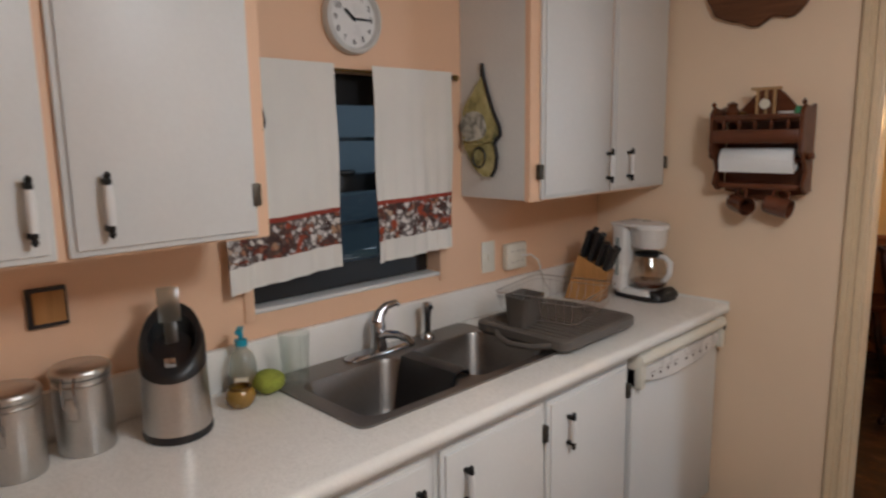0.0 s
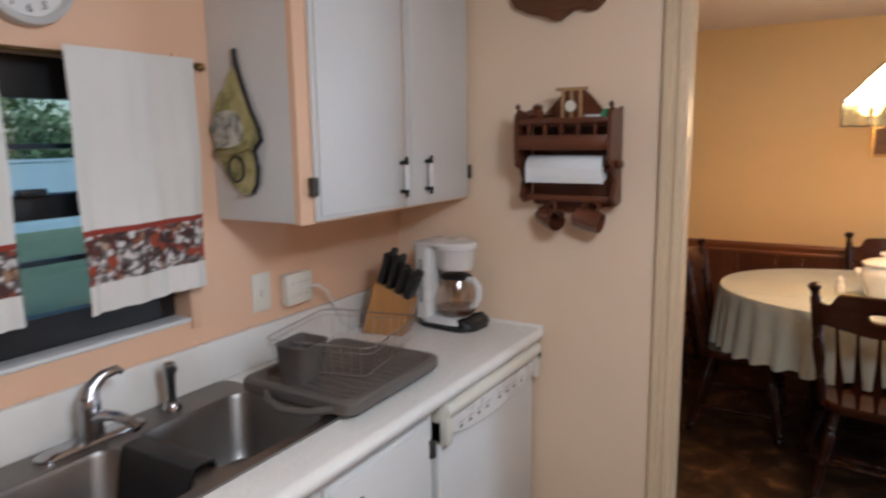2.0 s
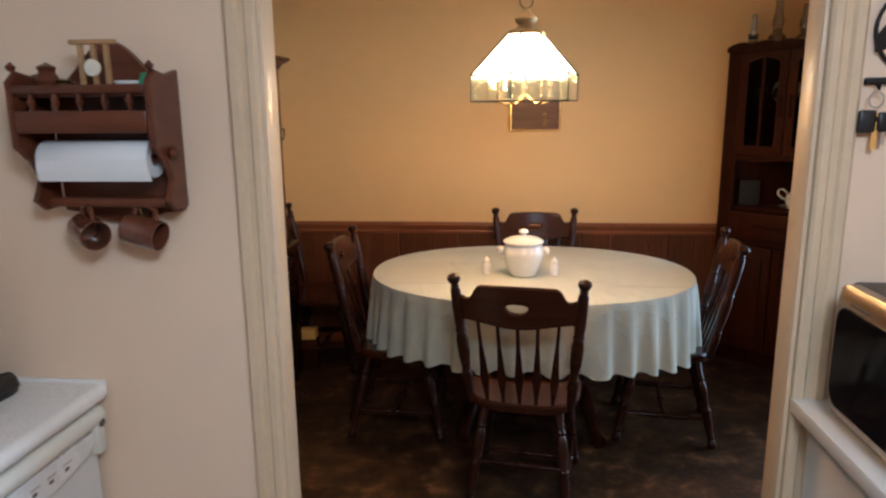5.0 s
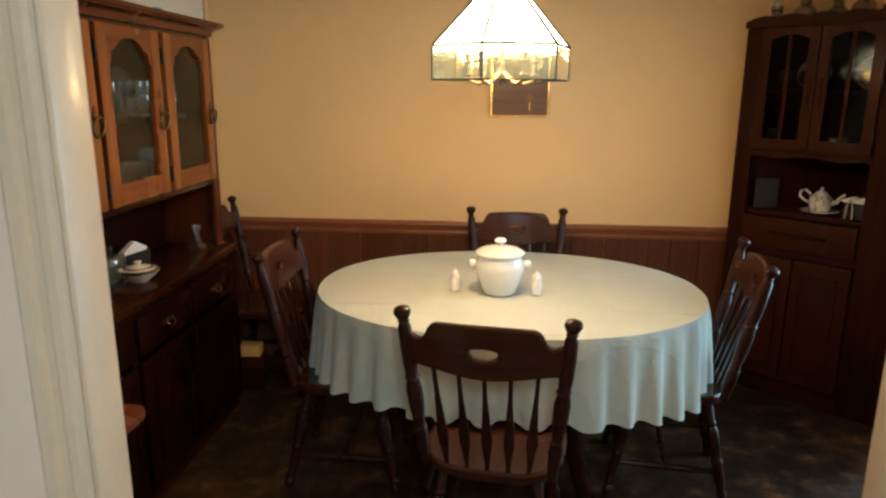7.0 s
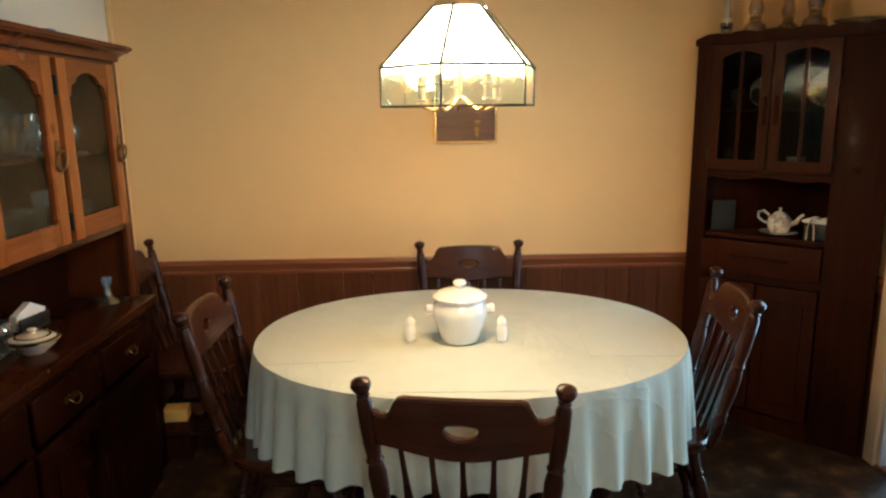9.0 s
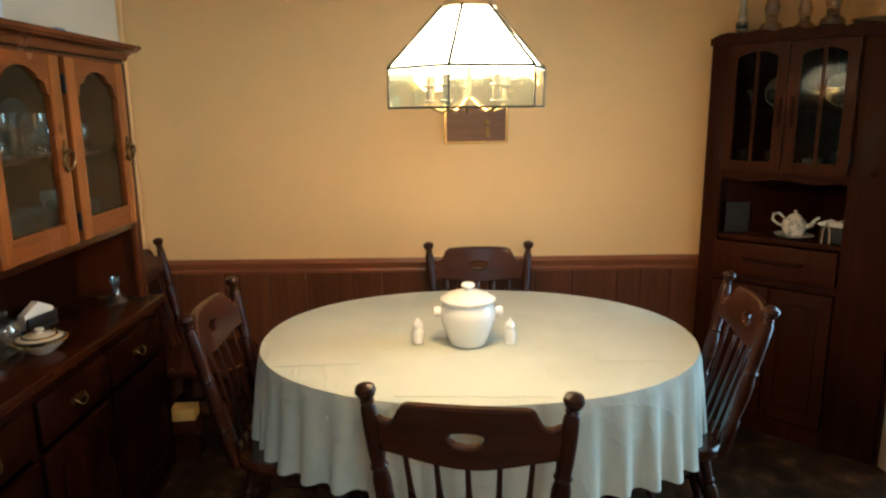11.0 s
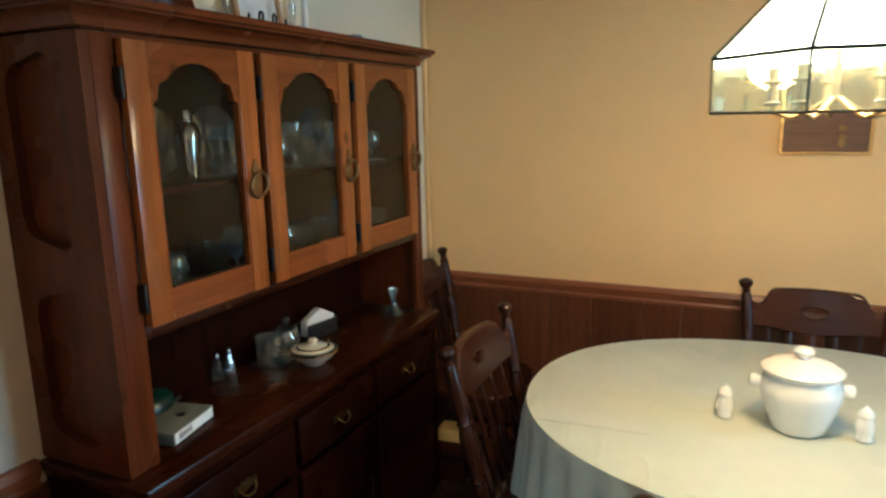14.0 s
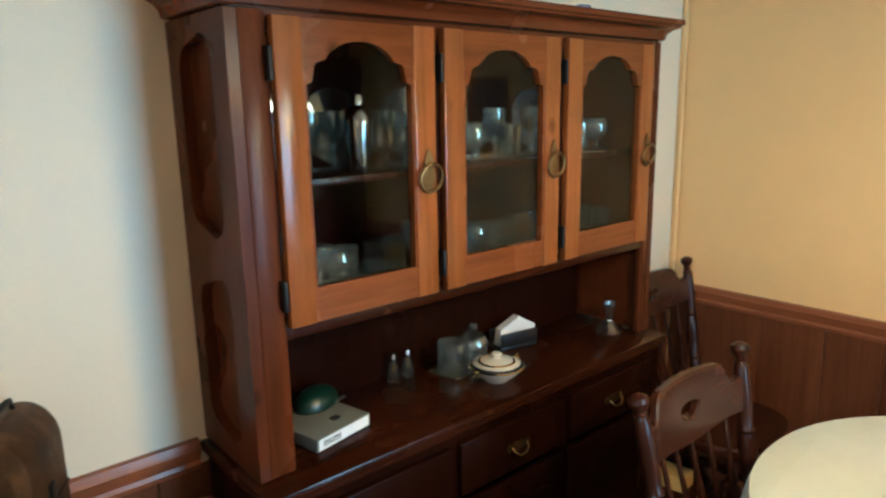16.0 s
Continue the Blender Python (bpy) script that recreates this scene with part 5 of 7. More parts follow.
for y in (2.12, 2.64):
    for x in (0.70, 1.0):
        part("foot", turned([(0, 0.928), (0.012, 0.928), (0.012, 0.943), (0, 0.943)], 12, Matrix.Translation((x, y, 0))), BLACK, mw)

# ---- dining room: table, cloth and chairs ----
TX, TY, TA, TB, TZ = 0.072, 4.632, 0.790, 0.617, 0.755


def oval(a, b, z, n=64):
    return [(a * math.copysign(abs(math.cos(t)) ** 0.94, math.cos(t)), b * math.copysign(abs(math.sin(t)) ** 0.94, math.sin(t)), z) for t in [2 * math.pi * i / n for i in range(n)]]


table = thing("dining_table", "oval dark wooden pedestal dining table under a cloth", "table", pose(TX, TY, 0))
bm = fresh()
made = loft(bm, [oval(TA - 0.03, TB - 0.03, TZ - 0.032), oval(TA - 0.01, TB - 0.01, TZ - 0.026), oval(TA - 0.01, TB - 0.01, TZ - 0.008), oval(TA - 0.02, TB - 0.02, TZ - 0.003)])
bm.faces.new(made[0])
bm.faces.new(made[-1])
part("tabletop", bm, CHAIRTOP, table)
part("apron", plate([(u, v) for u, v, _ in oval(0.55, 0.42, 0, 40)], [[(u, v) for u, v, _ in oval(0.53, 0.40, 0, 40)]], 0.08, "xy", TZ - 0.115), CHAIRWOOD, table)
for x in (-0.24, 0.24):
    part("column", turned([(0, 0.12), (0.05, 0.12), (0.06, 0.16), (0.085, 0.24), (0.075, 0.32), (0.045, 0.42), (0.06, 0.46), (0.05, 0.50), (0.06, 0.60), (0.08, 0.64), (0, 0.64)], 24, Matrix.Translation((x, 0, 0))), CHAIRWOOD, table)
    for s in (-1, 1):
        pts = [(x, 0.0, 0.17), (x + 0.02 * (1 if x > 0 else -1), s * 0.12, 0.17), (x + 0.05 * (1 if x > 0 else -1), s * 0.24, 0.11), (x + 0.07 * (1 if x > 0 else -1), s * 0.34, 0.05), (x + 0.08 * (1 if x > 0 else -1), s * 0.40, 0.032)]
        part("foot", tube(fresh(), pts, [0.04, 0.042, 0.036, 0.032, 0.032], 12), CHAIRWOOD, table)
part("stretcher", boxes((-0.24, 0.24, -0.03, 0.03, 0.15, 0.20), bevel=0.008), CHAIRWOOD, table)

random.seed(11)
FOLDS = [(k, random.uniform(0, 6.28), random.uniform(0.14, 0.30)) for k in (11, 19, 27)]


def cloth_point(t, s):
    """t: angle, s: 0 at the table's edge to 1 at the hem."""
    f = 0.75 * math.sin(38 * t + 1.3 * math.sin(3 * t + 0.7) + 0.8 * math.sin(7 * t)) + sum(a * math.sin(k * t + p) for k, p, a in FOLDS)
    f = math.tanh(1.6 * f)
    c, d = math.cos(t), math.sin(t)
    x = TA * math.copysign(abs(c) ** 0.94, c)
    y = TB * math.copysign(abs(d) ** 0.94, d)
    ln = math.hypot(x, y)
    drop = 0.288 + 0.020 * c * c + 0.040 * max(0, c) + 0.009 * f
    out = 0.006 * math.sin(min(1, s * 6) * math.pi / 2) + (0.016 + 0.020 * f) * s ** 0.8 + 0.010 * s
    z = TZ + 0.004 - drop * s - 0.006 * min(1, s * 8)
    return (x * (1 + out / ln), y * (1 + out / ln), z)


bm = fresh()
NT = 560
rows = [[(TA * r * math.copysign(abs(math.cos(t)) ** 0.94, math.cos(t)), TB * r * math.copysign(abs(math.sin(t)) ** 0.94, math.sin(t)), TZ + 0.004 + 0.0012 * noise.noise((6 * r * math.cos(t), 6 * r * math.sin(t), 2)) * (r < 0.97)) for t in [2 * math.pi * i / NT for i in range(NT)]] for r in (0.12, 0.25, 0.4, 0.55, 0.7, 0.82, 0.92, 0.97, 0.993)]
rows += [[cloth_point(2 * math.pi * i / NT, s) for i in range(NT)] for s in (0.0, 0.02, 0.06, 0.12, 0.2, 0.3, 0.42, 0.55, 0.68, 0.82, 0.93, 1.0)]
made = loft(bm, rows)
bm.faces.new(made[0])
cloth = solo("tablecloth", bm, CLOTH, "pale sage linen tablecloth hanging in folds over the table", "tablecloth", pose(TX, TY, 0))


def placemat(x, y, w, d, turn):
    bm = fresh()
    nx, ny = 26, 18
    g = [[bm.verts.new((w * (i / nx - 0.5) + 0.002 * noise.noise((i * 0.7, j * 0.7, x)), d * (j / ny - 0.5) + 0.002 * noise.noise((i * 0.7, j * 0.7, x + 5)), 0.0012 + 0.0008 * noise.noise((i * 0.5, j * 0.5, y)))) for i in range(nx + 1)] for j in range(ny + 1)]
    for j in range(ny):
        for i in range(nx):
            bm.faces.new((g[j][i], g[j][i + 1], g[j + 1][i + 1], g[j + 1][i]))
    thicken(bm, 0.0008)
    solo("placemat", bm, MATCLOTH, "cream woven fabric placemat lying on the tablecloth", "placemat", pose(x, y, TZ + 0.0045, 0, 0, turn), "placemats")


placemat(-0.49, 4.56, 0.30, 0.45, 4)
placemat(0.035, 4.235, 0.47, 0.32, -2)
placemat(0.63, 4.56, 0.31, 0.45, -4)
placemat(0.13, 4.98, 0.44, 0.28, 1)

pot = thing("bean_pot", "white glazed stoneware lidded pot with knob handles", "pot", pose(0.033, 4.53, TZ + 0.0085))
part("bowl", turned([(0, 0.0), (0.062, 0.0), (0.068, 0.006), (0.076, 0.03), (0.092, 0.075), (0.099, 0.105), (0.098, 0.125), (0.090, 0.142), (0.088, 0.150), (0.093, 0.156), (0.093, 0.160), (0.080, 0.160), (0.080, 0.150), (0, 0.15)], 44), CHINA, pot)
lid = part("lid", turned([(0.070, 0.158), (0.097, 0.161), (0.099, 0.166), (0.094, 0.172), (0.070, 0.183), (0.035, 0.191), (0, 0.193)], 44), CHINA, pot)
part("knob", turned([(0, 0.189), (0.014, 0.190), (0.012, 0.198), (0.022, 0.206), (0.025, 0.213), (0.018, 0.222), (0, 0.225)], 28), CHINA, lid)
for s in (-1, 1):
    part("ear", turned([(0, 0), (0.016, 0.0), (0.018, 0.008), (0.020, 0.018), (0.016, 0.028), (0, 0.032)], 18, along((s * 0.094, 0, 0.118), (s, 0, 0.13))), CHINA, pot)


def shaker(x, y, turn, label):
    ob = thing("table_shaker", label, "shaker", pose(x, y, TZ + 0.0085, 0, 0, turn) @ Matrix.Scale(0.87, 4), "salt and pepper")
    part("body", turned([(0, 0), (0.022, 0), (0.024, 0.004), (0.021, 0.012), (0.026, 0.032), (0.025, 0.048), (0.019, 0.064), (0.018, 0.070), (0.022, 0.074), (0.021, 0.080), (0, 0.082)], 24), CHINA, ob)
    part("cap", turned([(0.021, 0.078), (0.020, 0.086), (0.012, 0.098), (0.005, 0.101), (0.004, 0.108), (0, 0.110)], 24), CHINA, ob)


shaker(-0.146, 4.535, 0, "small white ceramic salt shaker on the tablecloth")
shaker(0.182, 4.515, 20, "small white ceramic pepper shaker on the tablecloth")


def baluster(a, b, scale, beads, seg=14):
    """A turned member from a to b. beads: (share of the length, radius)."""
    ln = (Vector(b) - Vector(a)).length
    prof = [(0, 0)] + [(r * scale, s * ln) for s, r in beads] + [(0, ln)]
    return turned(prof, seg, along(a, b))


POST = [(0, 0.014), (0.04, 0.016), (0.12, 0.020), (0.20, 0.022), (0.235, 0.017), (0.25, 0.021), (0.265, 0.016), (0.40, 0.023), (0.50, 0.024), (0.56, 0.018), (0.575, 0.023), (0.59, 0.018), (0.66, 0.021), (0.78, 0.021), (0.88, 0.019), (0.905, 0.013), (0.915, 0.017), (0.925, 0.012), (0.94, 0.019), (0.965, 0.025), (0.985, 0.022), (0.998, 0.009)]
LEG = [(0, 0.012), (0.03, 0.020), (0.07, 0.021), (0.10, 0.013), (0.13, 0.019), (0.16, 0.014), (0.30, 0.022), (0.40, 0.019), (0.43, 0.024), (0.46, 0.019), (0.60, 0.026), (0.72, 0.024), (0.76, 0.017), (0.79, 0.022), (0.82, 0.017), (0.97, 0.019), (1, 0.016)]
RUNG = [(0, 0.008), (0.2, 0.011), (0.42, 0.014), (0.47, 0.011), (0.5, 0.016), (0.53, 0.011), (0.58, 0.014), (0.8, 0.011), (1, 0.008)]


def back_y(z):
    return -0.185 - 0.095 * (z - 0.44) / 0.515


def dining_chair(m, label):
    ob = thing("dining_chair", label, "chair", m, "chairs of the dining room")
    bm = fresh()
    rings = []
    for k, z in ((0.90, 0.412), (0.98, 0.418), (1.0, 0.432), (0.995, 0.446), (0.96, 0.454), (0.80, 0.450), (0.5, 0.446)):
        ring = []
        for i in range(40):
            t = 2 * math.pi * i / 40
            c, s = math.cos(t), math.sin(t)
            w = 0.225 + 0.012 * s
            ring.append((k * w * math.copysign(abs(c) ** 0.6, c), k * 0.215 * math.copysign(abs(s) ** 0.65, s), z))
        rings.append(ring)
    made = loft(bm, rings)
    bm.faces.new(made[0])
    bm.faces.new(made[-1])
    part("seat", bm, CHAIRTOP, ob)
    for s in (-1, 1):
        part("post", baluster((s * 0.192, -0.180, 0.44), (s * 0.236, -0.286, 0.975), 1.0, POST), CHAIRWOOD, ob)
        part("rear_leg", baluster((s * 0.195, -0.225, 0.0), (s * 0.145, -0.135, 0.416), 1.0, LEG), CHAIRWOOD, ob)
        part("front_leg", baluster((s * 0.205, 0.215, 0.0), (s * 0.150, 0.135, 0.416), 1.0, LEG), CHAIRWOOD, ob)
        part("side_stretcher", baluster((s * 0.183, -0.20, 0.14), (s * 0.19, 0.19, 0.14), 1.0, RUNG, 10), CHAIRWOOD, ob)
    part("rear_stretcher", baluster((-0.178, -0.19, 0.19), (0.178, -0.19, 0.19), 1.0, RUNG, 10), CHAIRWOOD, ob)
    part("front_stretcher", baluster((-0.185, 0.19, 0.21), (0.185, 0.19, 0.21), 1.2, RUNG, 10), CHAIRWOOD, ob)
    part("cross_stretcher", baluster((-0.186, 0.0, 0.14), (0.186, 0.0, 0.14), 1.0, RUNG, 10), CHAIRWOOD, ob)
    topc = [(0.215, 0.895), (0.205, 0.892), (0.190, 0.886), (0.178, 0.888), (0.168, 0.900), (0.158, 0.922), (0.148, 0.934), (0.135, 0.940)]
    top_mid = [(x, 0.940 + 0.004 * (1 - (x / 0.135) ** 2)) for x in np.linspace(0.12, -0.12, 13)]
    bottom = [(x, 0.800 - 0.022 * math.cos(x / 0.215 * math.pi / 2) ** 2) for x in np.linspace(-0.212, 0.212, 23)]
    outline = topc + top_mid + [(-x, z) for x, z in topc[::-1]] + bottom
    hole = [(0.040 * math.cos(a), 0.866 + (0.010 if math.sin(a) > 0 else 0.026) * math.sin(a)) for a in np.linspace(0, 2 * math.pi, 25)[:-1]]
    bm = plate(outline, [hole], 0.028, "xz", -0.014, 0.006)
    bmesh.ops.subdivide_edges(bm, edges=[e for e in bm.edges if e.calc_length() > 0.05], cuts=2)
    bmesh.ops.triangulate(bm, faces=bm.faces[:])
    for v in bm.verts:
        v.co.y += back_y(v.co.z) - 0.035 * (1 - (v.co.x / 0.225) ** 2)
    part("crest_rail", bm, CHAIRTOP, ob)
    for i in range(5):
        u = (i - 2) / 2
        x0, x1 = 0.125 * u, 0.148 * u
        lo, hi = Vector((x0, -0.180, 0.44)), Vector((x1, back_y(0.79) - 0.032 * (1 - (x1 / 0.225) ** 2), 0.795))
        ln = (hi - lo).length
        w = [(0.0, 0.006), (0.10, 0.008), (0.30, 0.0165), (0.36, 0.017), (0.42, 0.0145), (0.75, 0.007), (1.0, 0.006)]
        outl = [(a, s * ln) for s, a in w] + [(-a, s * ln) for s, a in w[::-1]]
        bm = plate(outl, (), 0.009, "xz", -0.0045, 0.0015)
        d = (hi - lo).normalized()
        xa = (Vector((1, 0, 0)) - d * d.x).normalized()
        mm = Matrix((xa, d.cross(xa), d)).transposed().to_4x4()
        bmesh.ops.transform(bm, matrix=Matrix.Translation(lo) @ mm, verts=bm.verts)
        part("spindle", bm, CHAIRWOOD, ob)
    return ob


near = dining_chair(pose(0.035, 3.925, 0, 0, 0, -8.5), "dark-stained turned wooden dining chair pulled up to the table")
for m, words in ((pose(0.117, 5.045, 0, 0, 0, 180), "dark-stained turned wooden dining chair in front of the wainscot"),
                 (pose(-0.565, 4.46, 0, 0, 0, -90), "dark-stained turned wooden dining chair beside the hutch"),
                 (pose(0.718, 4.510, 0, 0, 0, 82), "dark-stained turned wooden dining chair beside the corner cabinet"),
                 (pose(-1.175, 5.275, 0, 0, 0, -90), "dark-stained turned wooden dining chair in the corner")):
    tagged(copy_thing(near, m), words)

# ---- pendant lamp ----
pend = thing("pendant_lamp", "lit brass pendant lamp with white and clear glass sides", "lamp", pose(LAMP_XY[0], LAMP_XY[1], 0))
HEX = [radians(-165 + 60 * k) for k in range(6)]
R0, R1, ZB, ZM, ZT = 0.224, 0.075, 1.588, 1.690, 1.850


def hexp(k, r, z):
    a = HEX[k % 6]
    return Vector((r * math.cos(a), r * math.sin(a), z))


def panel_between(a, b, c, d, thick):
    bm = fresh()
    vs = [bm.verts.new(p) for p in (a, b, c, d)]
    f = bm.faces.new(vs)
    bmesh.ops.inset_region(bm, faces=[f], thickness=0.003, depth=0)
    thicken(bm, thick)
    return bm


for k in range(6):
    a, b = hexp(k, R0, ZM), hexp(k + 1, R0, ZM)
    c, d = hexp(k + 1, R1, ZT), hexp(k, R1, ZT)
    g = part("shade_panel", panel_between(a * 0.998, b * 0.998, c * 0.998, d * 0.998, 0.0015), OPAL, pend, "glowing white glass panel")
    low = part("glass_panel", panel_between(hexp(k, R0, ZB), hexp(k + 1, R0, ZB), b, a, 0.002), BEVELG, pend, "clear bevelled glass panel")
    low.visible_shadow = False
    part("came", tube(fresh(), [hexp(k, R0 + 0.001, ZB), hexp(k, R0 + 0.001, ZM)], 0.0028, 6), CAME, pend)
    part("came", tube(fresh(), [hexp(k, R0 + 0.001, ZM), hexp(k, R1, ZT)], 0.0046, 6), CAME, pend)
    part("rim", tube(fresh(), [hexp(k, R0 + 0.001, ZM), hexp(k + 1, R0 + 0.001, ZM)], 0.0038, 6), CAME, pend)
    part("rim", tube(fresh(), [hexp(k, R0 + 0.001, ZB), hexp(k + 1, R0 + 0.001, ZB)], 0.0028, 6), CAME, pend)
    part("rim", tube(fresh(), [hexp(k, R1, ZT), hexp(k + 1, R1, ZT)], 0.003, 6), CAME, pend)
part("crown", turned([(0, 1.848), (0.076, 1.848), (0.070, 1.862), (0.040, 1.872), (0.030, 1.885), (0.044, 1.898), (0.046, 1.91), (0.030, 1.925), (0.016, 1.935), (0.010, 1.95), (0, 1.95)], 24), surface("aged_brass", (0.50, 0.37, 0.18), 0.42, 0.7, 0.2, 25, 150, 0.1), pend)
part("hanging_ring", tube(fresh(), [(0.026 * math.cos(a), 0, 1.975 + 0.027 * math.sin(a)) for a in np.linspace(0, 2 * math.pi, 25)[:-1]], 0.0028, 6, True), BRASS, pend)
part("stem", tube(fresh(), [(0, 0, 1.60), (0, 0, 1.86)], 0.006, 8), SLEEVE, pend)
for i in range(9):
    z = 2.008 + i * 0.026
    ring = [(0.008 * math.cos(a), 0, z + 0.016 * math.sin(a)) for a in np.linspace(0, 2 * math.pi, 13)[:-1]]
    bm = tube(fresh(), ring, 0.0018, 5, True)
    if i % 2:
        bmesh.ops.rotate(bm, cent=(0, 0, 0), matrix=Matrix.Rotation(radians(90), 3, "Z"), verts=bm.verts)
    part("chain_link", bm, BRASS, pend)
part("canopy", turned([(0, CZ - 0.002), (0.055, CZ - 0.002), (0.050, CZ - 0.015), (0.015, CZ - 0.028), (0, CZ - 0.03)], 24), BRASS, pend)
for k in range(5):
    a = radians(72 * k + 20)
    c, s = math.cos(a), math.sin(a)
    arm = part("arm", tube(fresh(), [(0.008 * c, 0.008 * s, 1.612), (0.04 * c, 0.04 * s, 1.590), (0.075 * c, 0.075 * s, 1.576), (0.105 * c, 0.105 * s, 1.586), (0.112 * c, 0.112 * s, 1.605)], 0.005, 8), BRASS, pend, "antique brass arm")
    part("candle_sleeve", turned([(0, 1.60), (0.016, 1.60), (0.018, 1.605), (0.010, 1.609), (0.0095, 1.640), (0.019, 1.643), (0.020, 1.647), (0.0095, 1.650), (0.0095, 1.672), (0, 1.673)], 14, Matrix.Translation((0.112 * c, 0.112 * s, 0))), SLEEVE, arm)
    bm = turned([(0, 1.671), (0.008, 1.674), (0.016, 1.694), (0.014, 1.711), (0.005, 1.731), (0, 1.736)], 16, Matrix.Translation((0.112 * c, 0.112 * s, 0)))
    part("bulb", bm, BULB, arm, "lit candle bulb").visible_shadow = False

# picture on the wall
pic = thing("wall_picture", "small dark brown picture in a thin gilt frame", "picture", pose(0.121, NY - 0.001, 1.575))
part("picture_frame", plate(rounded(-0.156, 0.156, -0.160, 0.160, 0.003, 1), [rounded(-0.144, 0.144, -0.148, 0.148, 0.003, 1)], 0.016, "xz", -0.017, 0.002), GOLD, pic)
part("panel", boxes((-0.146, 0.146, -0.010, -0.001, -0.150, 0.150)), wood("walnut_picture_panel", (0.17, 0.085, 0.045), 0.35, "x", 0.5, 0.3), pic)
for z in (-0.06, -0.095, -0.118):
    part("medallion", turned([(0, 0), (0.014, 0.0), (0.012, 0.003), (0, 0.004)], 14, Matrix.Translation((0.055, -0.010, z)) @ pose(0, 0, 0, 90)), BRASS, pic)

# ---- china hutch ----
HX, HF = DX + 0.004, -1.288
H0, H1 = 3.550, 4.965
hutch = thing("china_hutch", "red-brown pine china hutch with three glazed doors", "hutch", pose(0, 0, 0))
side_z0, side_z1 = 0.838, 1.772


def scallop(y0, y1, z0, z1):
    """A panel opening with bracket-shaped ends."""
    w, h = y1 - y0, z1 - z0
    r = w * 0.34
    pts = [(y1, z0 + r), (y1, z1 - r)] + arc(y1 - r, z1 - r, r, 8, 80, 5) + [(y0 + w * 0.4, z1 - r * 0.25)] + arc(y0 + r * 0.9, z1 - r * 1.25, r * 0.9, 100, 172, 5)
    pts += [(y0, z1 - r * 1.4), (y0, z0 + r * 1.4)] + arc(y0 + r * 0.9, z0 + r * 1.25, r * 0.9, 188, 260, 5) + [(y0 + w * 0.4, z0 + r * 0.25)] + arc(y1 - r, z0 + r, r, 280, 352, 5)
    return pts


for y, s in ((H0, 1), (H1, -1)):
    yy = y if s > 0 else y - 0.024
    frame_bm = plate(rounded(HX, HF, side_z0, side_z1, 0.002, 1), [scallop(HX + 0.055, HF - 0.072, 0.885, 1.252), scallop(HX + 0.055, HF - 0.072, 1.335, 1.738)], 0.024, "xz", yy, 0.0)
    side = part("side_panel", frame_bm, HUTCH, hutch)
    part("backing", boxes((HX + 0.03, HF - 0.03, yy + 0.024 if s > 0 else yy - 0.006, yy + 0.030 if s > 0 else yy, 0.86, 1.75)), HUTCH, side)
part("back_panel", boxes((HX, HX + 0.010, H0 + 0.021, H1 - 0.021, 0.828, 1.772)), HUTCHSHADE, hutch)
for y0, y1 in ((H0, 3.632), (H1 - 0.058, H1)):
    part("stile", boxes((HF - 0.02, HF, y0 + 0.0245 if y0 < 4 else y0, y1 - 0.0245 if y1 > 4.9 else y1, 0.838, 1.772), bevel=0.004), HUTCH, hutch)
part("top_rail", boxes((HF - 0.02, HF - 0.001, H0 + 0.058, H1 - 0.058, 1.735, 1.772)), CORNICEW, hutch)
part("lower_rail", boxes((HF - 0.02, HF - 0.001, H0 + 0.058, H1 - 0.058, 1.128, 1.175), bevel=0.003), HUTCHX, hutch)
for y in (4.036, 4.475):
    part("divider", boxes((HF - 0.022, HF - 0.002, y - 0.022, y + 0.022, 1.175, 1.735)), CORNERW, hutch)
part("bottom_shelf", boxes((HX + 0.010, HF - 0.021, H0 + 0.0305, H1 - 0.0305, 1.150, 1.168)), HUTCHX, hutch)
part("glass_shelf", boxes((HX + 0.010, HF - 0.035, H0 + 0.0305, H1 - 0.0305, 1.432, 1.448), bevel=0.002), HUTCHX, hutch)
part("top_board", boxes((HX, HF - 0.001, H0 + 0.011, H1 - 0.011, 1.772, 1.782)), HUTCHX, hutch)
bm = fresh()
ogee = ((0.002, 1.776), (0.008, 1.779), (0.010, 1.788), (0.014, 1.797), (0.022, 1.805), (0.033, 1.811), (0.041, 1.814), (0.041, 1.819), (0.049, 1.822), (0.051, 1.827), (0.050, 1.834), (0.046, 1.838))
made = loft(bm, [[(HX, H0 - o, z), (HF + o, H0 - o, z), (HF + o, H1 + o, z), (HX, H1 + o, z)] for o, z in ogee])
bm.faces.new(made[0])
bm.faces.new(made[-1])
part("cornice", bm, CORNICEW, hutch)


def arched_hole(y0, y1, z0, z1):
    w = y1 - y0
    c = (y0 + y1) / 2
    sh = 0.085
    pts = [(y1, z0), (y1, z1 - sh)] + [(y1 - 0.012, z1 - sh + 0.004)]
    pts += [(c + (w / 2 - 0.012) * math.cos(radians(a)) * (0.78 if 20 < a < 160 else 0.96), z1 - sh + 0.012 + (sh - 0.012) * math.sin(radians(a)) ** 0.8) for a in range(12, 169, 6)]
    pts += [(y0 + 0.012, z1 - sh + 0.004), (y0, z1 - sh), (y0, z0)]
    return pts


